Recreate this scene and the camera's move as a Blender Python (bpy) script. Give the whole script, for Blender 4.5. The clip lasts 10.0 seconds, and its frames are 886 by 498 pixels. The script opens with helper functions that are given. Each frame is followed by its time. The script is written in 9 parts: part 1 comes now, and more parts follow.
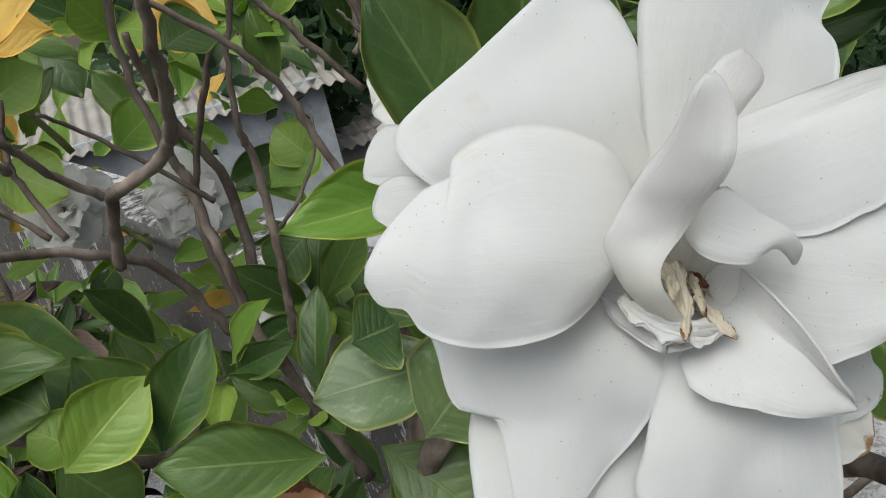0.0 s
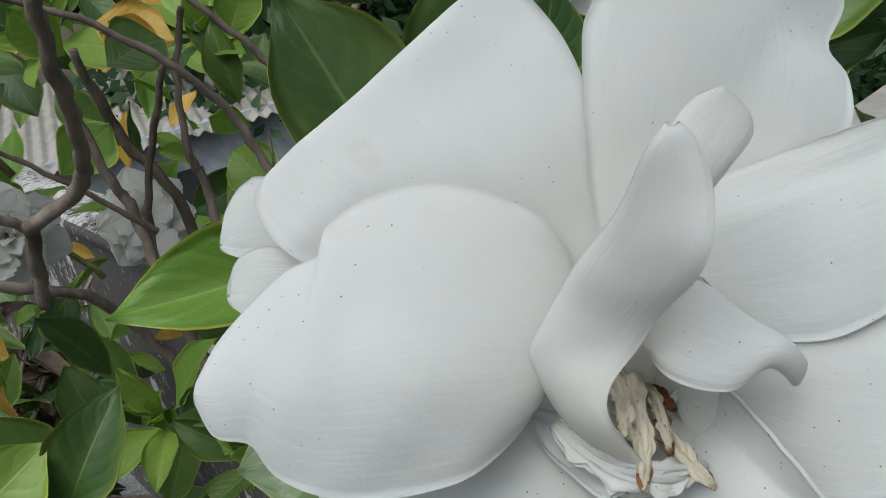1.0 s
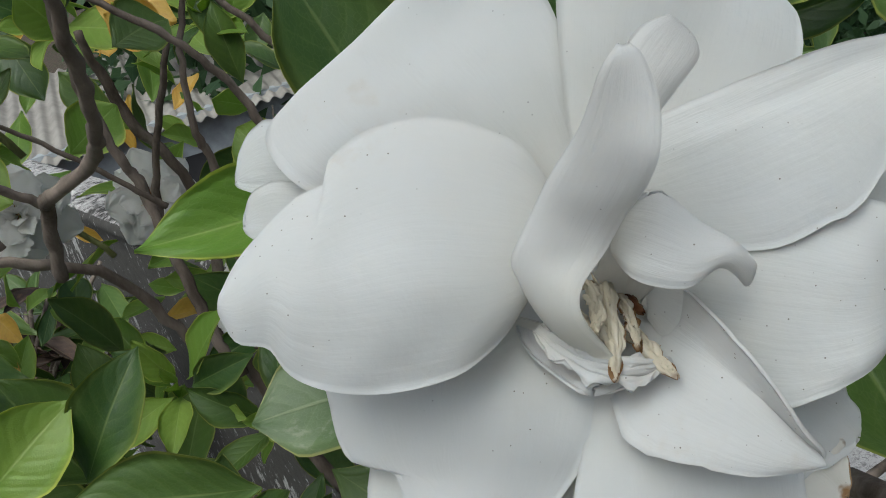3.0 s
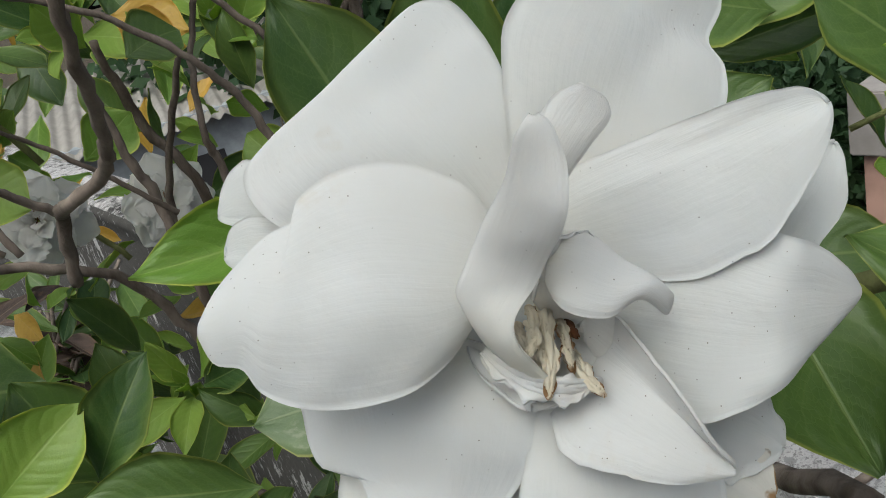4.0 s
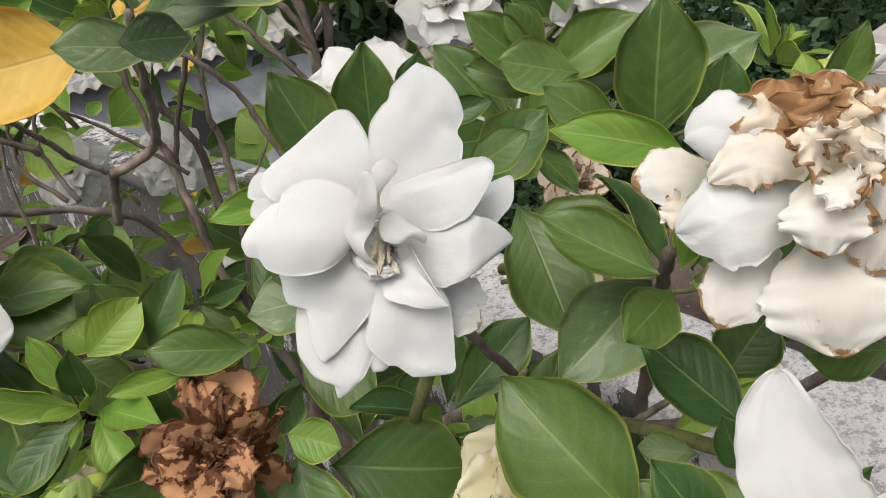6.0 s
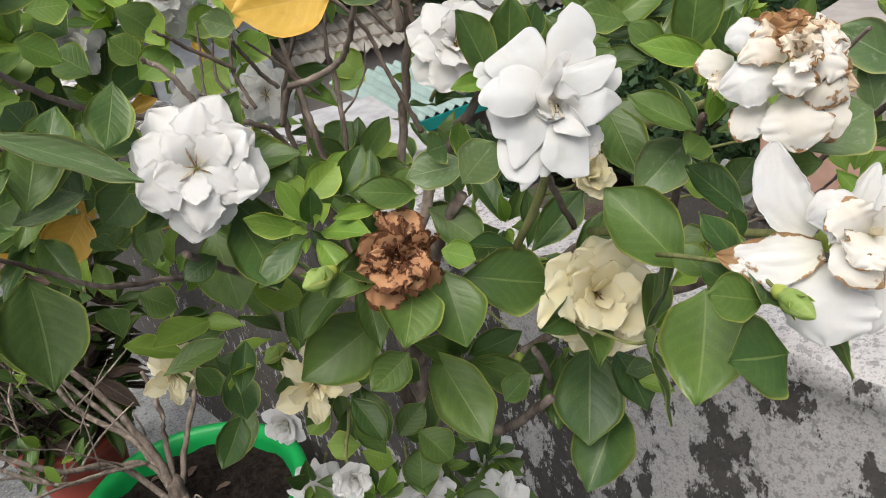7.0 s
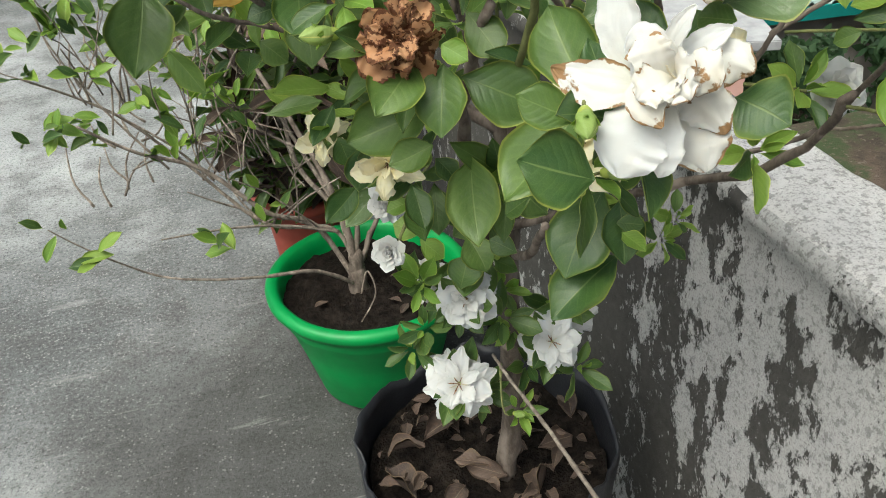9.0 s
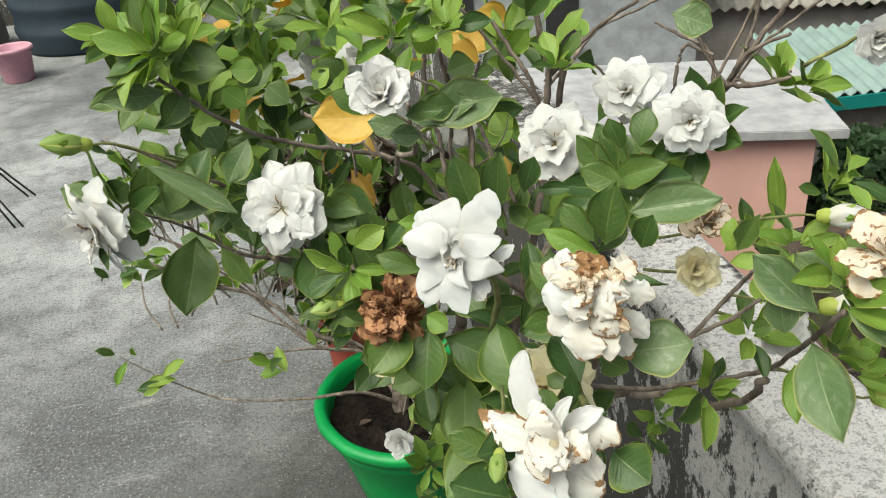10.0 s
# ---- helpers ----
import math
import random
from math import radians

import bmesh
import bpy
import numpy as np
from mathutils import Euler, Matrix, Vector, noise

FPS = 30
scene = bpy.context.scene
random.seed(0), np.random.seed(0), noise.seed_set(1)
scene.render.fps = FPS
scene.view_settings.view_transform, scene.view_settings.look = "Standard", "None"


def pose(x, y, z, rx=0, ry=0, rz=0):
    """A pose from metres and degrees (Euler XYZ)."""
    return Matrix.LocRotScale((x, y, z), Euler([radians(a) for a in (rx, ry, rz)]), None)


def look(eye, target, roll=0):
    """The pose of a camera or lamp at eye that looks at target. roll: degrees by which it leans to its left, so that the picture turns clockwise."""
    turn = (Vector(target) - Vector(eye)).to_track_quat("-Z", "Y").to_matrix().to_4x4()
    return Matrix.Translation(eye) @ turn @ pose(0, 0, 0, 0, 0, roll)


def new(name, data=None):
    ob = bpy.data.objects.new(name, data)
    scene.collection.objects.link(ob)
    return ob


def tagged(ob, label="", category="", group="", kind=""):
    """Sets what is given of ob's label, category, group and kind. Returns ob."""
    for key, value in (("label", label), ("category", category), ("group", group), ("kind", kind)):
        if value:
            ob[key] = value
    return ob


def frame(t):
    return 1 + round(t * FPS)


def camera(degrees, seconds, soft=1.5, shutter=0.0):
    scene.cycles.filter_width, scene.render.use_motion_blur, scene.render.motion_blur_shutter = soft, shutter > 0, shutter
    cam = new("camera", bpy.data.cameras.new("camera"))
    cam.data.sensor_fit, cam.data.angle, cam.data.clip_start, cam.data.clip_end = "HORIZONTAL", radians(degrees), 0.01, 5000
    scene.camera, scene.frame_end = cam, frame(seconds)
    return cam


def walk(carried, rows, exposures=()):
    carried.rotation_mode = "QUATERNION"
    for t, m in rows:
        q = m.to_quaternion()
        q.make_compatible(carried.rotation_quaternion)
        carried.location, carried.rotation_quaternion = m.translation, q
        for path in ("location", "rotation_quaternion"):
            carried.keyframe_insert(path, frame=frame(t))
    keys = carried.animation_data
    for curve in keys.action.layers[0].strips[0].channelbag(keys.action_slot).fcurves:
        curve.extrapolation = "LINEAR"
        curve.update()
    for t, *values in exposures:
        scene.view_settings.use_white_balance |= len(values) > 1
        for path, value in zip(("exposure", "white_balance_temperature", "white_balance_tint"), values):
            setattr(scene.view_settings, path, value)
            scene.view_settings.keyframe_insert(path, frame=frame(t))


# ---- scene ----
# ---- camera ----
cam = camera(56.38, 10.0, 1.0)
PATH = [
    (0, (-0.4723, -0.0594, 1.3783), (0.5908, 1.4713, 0.6524), -13.26),
    (0.5, (-0.4649, -0.0396, 1.3844), (0.6141, 1.4892, 0.6783), -13.01),
    (1, (-0.4466, -0.0434, 1.373), (0.657, 1.4745, 0.6815), -12.33),
    (1.5, (-0.4464, -0.0487, 1.3755), (0.6562, 1.4684, 0.6806), -13.68),
    (2, (-0.452, -0.0484, 1.3682), (0.6424, 1.4716, 0.667), -13.48),
    (2.5, (-0.449, -0.0524, 1.3716), (0.6361, 1.4668, 0.6543), -13.49),
    (2.7, (-0.4503, -0.0516, 1.3709), (0.6307, 1.4652, 0.6423), -13.71),
    (3.8, (-0.4558, -0.0598, 1.3725), (0.6093, 1.4668, 0.641), -13.88),
    (4, (-0.4513, -0.0632, 1.3765), (0.5884, 1.4811, 0.6456), -14.44),
    (4.5, (-0.4492, -0.0694, 1.3835), (0.58, 1.4768, 0.6418), -14.60),
    (5, (-0.4628, -0.1059, 1.398), (0.5746, 1.4318, 0.6502), -13.79),
    (5.2, (-0.4777, -0.1167, 1.3958), (0.5815, 1.408, 0.6519), -12.65),
    (6.3, (-0.5289, -0.2113, 1.4482), (0.5151, 1.2602, 0.5851), -11.29),
    (6.5, (-0.5602, -0.2292, 1.4609), (0.5129, 1.2216, 0.5986), -10.70),
    (7, (-0.7023, -0.2682, 1.4639), (0.4272, 1.1122, 0.559), -8.99),
    (7.5, (-0.7747, -0.3386, 1.4914), (0.4086, 0.9958, 0.5864), -4.16),
    (8, (-0.7048, -0.4128, 1.4597), (0.3657, 1.0065, 0.5433), 4.15),
    (8.2, (-0.6317, -0.4275, 1.4266), (0.2583, 1.0662, 0.4383), 2.81),
    (8.5, (-0.5646, -0.4364, 1.3987), (0.0942, 1.1104, 0.3155), -0.59),
    (9, (-0.5601, -0.4398, 1.4268), (-0.1221, 1.1637, 0.3145), -3.58),
    (9.5, (-0.5404, -0.479, 1.5229), (-0.2794, 1.1548, 0.3992), -5.33),
    (9.7, (-0.5204, -0.4919, 1.5648), (-0.2565, 1.1593, 0.4677), -6.13),
    (10, (-0.4907, -0.4849, 1.6115), (-0.1837, 1.2386, 0.6444), -4.91),
]
EXPOSURES = ((0, 0.08, 5800, 0), (1.0, -0.16, 5600, -2), (2.0, -0.24, 5600, -2), (2.7, -0.24, 5600, -2), (4.3, 0.02, 5850, -1), (5.2, 0.32, 5950, 1), (6.3, 0.36, 6100, 5), (7.5, 0.55, 6000, 3), (8.5, 0.66, 5950, -3), (10, 0.56, 6200, -5))
walk(cam, [(t, look(eye, target, roll)) for t, eye, target, roll in PATH], EXPOSURES)

# ---- world, sun, exposure ----
SUN_EL, SUN_AZ = 60.0, 240.0          # degrees; azimuth from +y towards +x
world = bpy.data.worlds.new("sky")
scene.world = world
world.use_nodes = True
wn = world.node_tree
sky = wn.nodes.new("ShaderNodeTexSky")
sky.sky_type = "NISHITA"
sky.sun_disc = False
sky.sun_elevation, sky.sun_rotation = radians(SUN_EL), radians(SUN_AZ)
sky.air_density, sky.dust_density, sky.ozone_density = 0.45, 10.0, 0.2
wn.links.new(sky.outputs[0], wn.nodes["Background"].inputs[0])
wn.nodes["Background"].inputs[1].default_value = 0.15
sun_data = bpy.data.lights.new("sun", "SUN")
sun_data.energy, sun_data.angle, sun_data.color = 0.60, radians(50.0), (1.0, 0.95, 0.87)
sun = new("sun", sun_data)
_d = Vector((math.sin(radians(SUN_AZ)) * math.cos(radians(SUN_EL)), math.cos(radians(SUN_AZ)) * math.cos(radians(SUN_EL)), math.sin(radians(SUN_EL))))
sun.matrix_world = look(_d * 30, (0, 0, 0))


# ---- materials ----
class Nodes:
    """A small helper round one node material."""

    def __init__(self, name):
        self.m = bpy.data.materials.new(name)
        self.m.use_nodes = True
        self.t = self.m.node_tree
        self.bsdf = self.t.nodes["Principled BSDF"]
        self.out = self.t.nodes["Material Output"]

    def node(self, kind, **values):
        n = self.t.nodes.new(kind)
        for k, v in values.items():
            n.inputs[k].default_value = v
        return n

    def link(self, a, b):
        self.t.links.new(a, b)

    def coord(self, which="Object"):
        return self.t.nodes.new("ShaderNodeTexCoord").outputs[which]

    def noise(self, scale, detail=4.0, rough=0.55, vec=None, stretch=None):
        n = self.node("ShaderNodeTexNoise", Scale=scale, Detail=detail, Roughness=rough)
        v = vec or self.coord()
        if stretch:
            mp = self.node("ShaderNodeMapping", Scale=stretch)
            self.link(v, mp.inputs["Vector"])
            v = mp.outputs[0]
        self.link(v, n.inputs["Vector"])
        return n.outputs[0]

    def math(self, op, a, b=0.0, clamp=False):
        n = self.t.nodes.new("ShaderNodeMath")
        n.operation, n.use_clamp = op, clamp
        for i, v in enumerate((a, b)):
            if isinstance(v, (int, float)):
                n.inputs[i].default_value = v
            else:
                self.link(v, n.inputs[i])
        return n.outputs[0]

    def step(self, v, lo, hi):
        n = self.node("ShaderNodeMapRange")
        n.interpolation_type = "SMOOTHSTEP"
        n.inputs[1].default_value, n.inputs[2].default_value = lo, hi
        self.link(v, n.inputs[0])
        return n.outputs[0]

    def mix(self, f, a, b):
        n = self.t.nodes.new("ShaderNodeMix")
        n.data_type = "RGBA"
        for sock, v in ((n.inputs[0], f), (n.inputs[6], a), (n.inputs[7], b)):
            if isinstance(v, tuple):
                sock.default_value = (*v, 1)
            elif isinstance(v, (int, float)):
                sock.default_value = v
            else:
                self.link(v, sock)
        return n.outputs[2]

    def bump(self, h, strength, dist):
        n = self.node("ShaderNodeBump", Strength=strength, Distance=dist)
        self.link(h, n.inputs["Height"])
        self.link(n.outputs[0], self.bsdf.inputs["Normal"])
        return n.outputs[0]

    def set(self, color=None, rough=None, metal=None, spec=None):
        for key, v in (("Base Color", color), ("Roughness", rough), ("Metallic", metal), ("Specular IOR Level", spec)):
            if v is None:
                continue
            if isinstance(v, tuple):
                self.bsdf.inputs[key].default_value = (*v, 1)
            elif isinstance(v, (int, float)):
                self.bsdf.inputs[key].default_value = v
            else:
                self.link(v, self.bsdf.inputs[key])
        return self.m

    def thin(self, color, amount, normal=None):
        """Lets light shine through a thin blade."""
        tr = self.t.nodes.new("ShaderNodeBsdfTranslucent")
        if isinstance(color, tuple):
            tr.inputs[0].default_value = (*color, 1)
        else:
            self.link(color, tr.inputs[0])
        if normal:
            self.link(normal, tr.inputs["Normal"])
        mx = self.node("ShaderNodeMixShader", Fac=amount)
        self.link(self.bsdf.outputs[0], mx.inputs[1])
        self.link(tr.outputs[0], mx.inputs[2])
        self.link(mx.outputs[0], self.out.inputs[0])


def uv_parts(n):
    sep = n.t.nodes.new("ShaderNodeSeparateXYZ")
    n.link(n.coord("UV"), sep.inputs[0])
    across = n.math("ABSOLUTE", n.math("MULTIPLY", n.math("SUBTRACT", sep.outputs[0], 0.5), 2.0))
    return sep.outputs[0], sep.outputs[1], across


def leaf_material(name, dark, light, vein, rough=0.30, patches=None, glow=0.40, rim=1.0):
    n = Nodes(name)
    x, y, a = uv_parts(n)
    info = n.t.nodes.new("ShaderNodeObjectInfo")
    geo = n.t.nodes.new("ShaderNodeNewGeometry")
    rnd = n.math("FRACT", n.math("ADD", info.outputs["Random"], geo.outputs["Random Per Island"]))
    shift = n.t.nodes.new("ShaderNodeVectorMath")
    n.link(n.coord("UV"), shift.inputs[0])
    comb = n.t.nodes.new("ShaderNodeCombineXYZ")
    n.link(n.math("MULTIPLY", rnd, 37.0), comb.inputs[0])
    n.link(n.math("MULTIPLY", rnd, 91.0), comb.inputs[1])
    n.link(comb.outputs[0], shift.inputs[1])
    uv = shift.outputs[0]
    cloud = n.noise(2.6, 4, 0.6, vec=uv)
    c = n.mix(n.math("ADD", n.math("MULTIPLY", rnd, 0.75), n.math("MULTIPLY", n.math("SUBTRACT", cloud, 0.5), 1.1), True), dark, light)
    # side veins run forward from the midrib and bend towards the tip; the blade swells between them
    wav = n.math("MULTIPLY", n.math("SUBTRACT", n.noise(5.0, 2, 0.5, vec=uv), 0.5), 0.5)
    ph = n.math("ADD", n.math("SUBTRACT", n.math("MULTIPLY", y, 7.5), n.math("MULTIPLY", n.math("POWER", a, 1.25), 2.4)), wav)
    wave = n.math("ABSOLUTE", n.math("SUBTRACT", n.math("FRACT", ph), 0.5))
    veins = n.math("MULTIPLY", n.math("SUBTRACT", 1.0, n.step(wave, 0.0, 0.075)), n.math("SUBTRACT", 1.0, n.step(a, 0.6, 0.95)))
    net = n.node("ShaderNodeTexVoronoi", Scale=26.0)
    net.feature = "DISTANCE_TO_EDGE"
    n.link(uv, net.inputs["Vector"])
    mesh = n.math("SUBTRACT", 1.0, n.step(net.outputs["Distance"], 0.0, 0.09))
    rib = n.math("SUBTRACT", 1.0, n.step(a, 0.012, 0.048))
    edge = n.step(a, 0.925, 0.965)
    c = n.mix(n.math("MULTIPLY", n.step(wave, 0.12, 0.5), 0.14), c, tuple(v * 0.72 for v in dark))
    c = n.mix(n.math("MULTIPLY", mesh, 0.10), c, vein)
    c = n.mix(n.math("MULTIPLY", veins, 0.10), c, vein)
    c = n.mix(n.math("MULTIPLY", rib, 0.42), c, vein)
    # yellowing margins and blotches, stronger on some leaves
    worn = n.math("MULTIPLY", n.step(n.math("ADD", a, n.math("MULTIPLY", n.math("SUBTRACT", cloud, 0.5), 0.6)), 0.60, 1.02), n.step(n.math("FRACT", n.math("MULTIPLY", rnd, 7.3)), 0.15, 0.95))
    c = n.mix(n.math("MULTIPLY", worn, 0.5), c, tuple(0.35 * q + 0.65 * w for q, w in zip(light, vein)))
    c = n.mix(n.math("MULTIPLY", edge, 0.9 * rim), c, (vein[0] * 1.3, vein[1] * 1.1, vein[2] * 0.75))
    if patches:
        blot = n.step(n.noise(5.0, 5, 0.65, vec=uv), 0.54, 0.66)
        c = n.mix(n.math("MULTIPLY", blot, 0.55), c, patches)
    spots = n.step(n.noise(24, 4, 0.65, vec=uv), 0.67, 0.72)
    c = n.mix(n.math("MULTIPLY", spots, 0.6), c, (0.05, 0.035, 0.012))
    # dried water marks, a grey film on the gloss
    film = n.math("MULTIPLY", n.step(n.noise(9.0, 6, 0.7, vec=uv), 0.56, 0.70), n.step(n.math("FRACT", n.math("MULTIPLY", rnd, 11.7)), 0.35, 0.9))
    c = n.mix(n.math("MULTIPLY", film, 0.16), c, (0.30, 0.34, 0.27))
    h = n.math("ADD", n.math("MULTIPLY", n.step(wave, 0.0, 0.34), 0.36), n.math("MULTIPLY", n.noise(7, 4, vec=uv), 0.6))
    h = n.math("SUBTRACT", h, n.math("MULTIPLY", mesh, 0.05))
    nm = n.bump(n.math("SUBTRACT", h, n.math("MULTIPLY", rib, 0.8)), 0.24, 0.0013)
    n.set(c, n.math("ADD", rough, n.math("ADD", n.math("MULTIPLY", n.noise(4, vec=uv), 0.16), n.math("MULTIPLY", film, 0.16))), spec=0.5)
    n.thin(n.mix(0.6, c, tuple(min(1.0, v * 1.5) for v in light)), glow, nm)
    return n.m


def petal_material(name, white, tint, stain=None, stain_at=0.62, glow=0.22, specks=0.9, root=(0.78, 0.76, 0.55)):
    n = Nodes(name)
    x, y, a = uv_parts(n)
    soft = n.noise(45, 3, 0.5)
    c = n.mix(n.step(soft, 0.3, 0.75), white, tint)
    c = n.mix(n.math("MULTIPLY", n.math("SUBTRACT", 1.0, n.step(y, 0.0, 0.42)), 0.45), c, root)
    if stain:
        marks = n.math("ADD", n.noise(62, 5, 0.6), n.math("MULTIPLY", n.math("ADD", n.step(a, 0.72, 1.0), n.step(y, 0.8, 1.0)), 0.14))
        brown = n.mix(n.noise(190, 4), stain, tuple(v * 0.45 for v in stain))
        c = n.mix(n.step(marks, stain_at, stain_at + 0.05), c, brown)
    smudge = n.math("MULTIPLY", n.step(n.noise(34, 5, 0.7), 0.57, 0.72), n.step(n.noise(330, 4, 0.7), 0.42, 0.66))
    c = n.mix(n.math("MULTIPLY", smudge, 0.42 * min(1.0, specks * 1.25)), c, (0.50, 0.40, 0.28))
    vor = n.node("ShaderNodeTexVoronoi", Scale=820.0)
    n.link(n.coord(), vor.inputs["Vector"])
    dots = n.math("SUBTRACT", 1.0, n.step(vor.outputs["Distance"], 0.045, 0.085))
    gate = n.step(n.noise(70, 3, 0.6), 0.46, 0.58)
    c = n.mix(n.math("MULTIPLY", n.math("MULTIPLY", dots, gate), specks), c, (0.12, 0.09, 0.07))
    streak = n.noise(1.0, 4, 0.6, vec=n.coord("UV"), stretch=(15.0, 2.2, 1.0))
    h = n.math("ADD", n.math("MULTIPLY", streak, 0.42), n.math("MULTIPLY", n.noise(420, 4, 0.6), 0.22))
    h = n.math("ADD", h, n.math("MULTIPLY", n.noise(60, 3, 0.5), 1.8))
    nm = n.bump(h, 0.22, 0.0014)
    n.set(c, n.math("ADD", 0.58, n.math("MULTIPLY", soft, 0.2)), spec=0.18)
    n.bsdf.inputs["Subsurface Weight"].default_value = 0.4
    n.bsdf.inputs["Subsurface Radius"].default_value = (1.0, 0.85, 0.7)
    n.bsdf.inputs["Subsurface Scale"].default_value = 0.004
    n.thin(c, glow, nm)
    return n.m


LEAF = leaf_material("gardenia_leaf", (0.042, 0.097, 0.025), (0.145, 0.228, 0.046), (0.33, 0.42, 0.13), rim=0.8)
LEAF_UNDER = leaf_material("gardenia_leaf_underside", (0.12, 0.20, 0.06), (0.19, 0.29, 0.09), (0.42, 0.5, 0.22), 0.5)
# greyish old leaf; its whitish patches also paint in sky sheen
LEAF_PALE = leaf_material("old_gardenia_leaf", (0.10, 0.17, 0.065), (0.19, 0.27, 0.105), (0.44, 0.52, 0.28), 0.26, patches=(0.38, 0.42, 0.29))
LEAF_FRESH = leaf_material("new_gardenia_leaf", (0.17, 0.305, 0.045), (0.345, 0.465, 0.09), (0.52, 0.64, 0.2), 0.32, glow=0.48)
LEAF_YELLOW = leaf_material("yellow_leaf", (0.53, 0.34, 0.045), (0.65, 0.45, 0.075), (0.64, 0.48, 0.16), 0.4, patches=(0.46, 0.27, 0.06), glow=0.35)
LEAF_DRY = leaf_material("dry_leaf", (0.035, 0.023, 0.019), (0.12, 0.080, 0.060), (0.3, 0.23, 0.15), 0.7, patches=(0.14, 0.08, 0.045), glow=0.1, rim=0.2)
# darker copy of the petal white, for the large bloom
WHITE = petal_material("white_petal", (0.65, 0.65, 0.635), (0.61, 0.605, 0.585), root=(0.61, 0.575, 0.48))
# brightened copy of the petal white, so blooms in shade look lit
WHITE_LIT = petal_material("soft_white_petal", (0.82, 0.815, 0.80), (0.79, 0.775, 0.74), specks=0.5, glow=0.42, root=(0.73, 0.70, 0.55))
CREAM = petal_material("cream_petal", (0.92, 0.88, 0.68), (0.91, 0.83, 0.52), stain=(0.40, 0.22, 0.06), stain_at=0.76, specks=0.3, glow=0.36, root=(0.80, 0.66, 0.26))
AGED = petal_material("browning_petal", (0.73, 0.705, 0.655), (0.71, 0.655, 0.55), stain=(0.42, 0.25, 0.12), stain_at=0.645, specks=0.3)
BLOTCHED = petal_material("blotched_petal", (0.73, 0.715, 0.685), (0.71, 0.675, 0.60), stain=(0.42, 0.25, 0.12), stain_at=0.585, specks=0.3)
SCORCHED = petal_material("scorched_petal", (0.70, 0.645, 0.555), (0.64, 0.50, 0.34), stain=(0.40, 0.22, 0.10), stain_at=0.55, specks=0.2, glow=0.15)
WITHERED = petal_material("withered_petal", (0.29, 0.135, 0.062), (0.45, 0.25, 0.135), stain=(0.13, 0.05, 0.022), stain_at=0.52, specks=0.0, glow=0.08, root=(0.2, 0.1, 0.05))
STAMEN = petal_material("stamen", (0.74, 0.66, 0.47), (0.78, 0.70, 0.54), stain=(0.34, 0.18, 0.07), stain_at=0.72, specks=0.0, glow=0.25, root=(0.50, 0.36, 0.20))


def bark_material(name, dark, light, scale=60):
    n = Nodes(name)
    f = n.noise(scale, 6, 0.65, stretch=(1.0, 1.0, 0.35))
    c = n.mix(n.step(f, 0.3, 0.7), dark, light)
    c = n.mix(n.step(n.noise(scale * 0.35, 4), 0.55, 0.72), c, tuple(v * 1.6 for v in light))
    n.set(c, 0.85, spec=0.2)
    n.bump(n.noise(scale * 3, 6, 0.7, stretch=(1.0, 1.0, 0.4)), 0.7, 0.0025)
    return n.m


BARK = bark_material("shrub_bark", (0.075, 0.058, 0.046), (0.225, 0.185, 0.155))
TWIG = bark_material("green_twig", (0.12, 0.13, 0.05), (0.2, 0.21, 0.08), 120)
GREYTWIG = bark_material("grey_twig", (0.115, 0.093, 0.076), (0.27, 0.225, 0.185), 90)
CALYX = leaf_material("calyx", (0.16, 0.30, 0.05), (0.26, 0.42, 0.08), (0.4, 0.52, 0.16), 0.45)


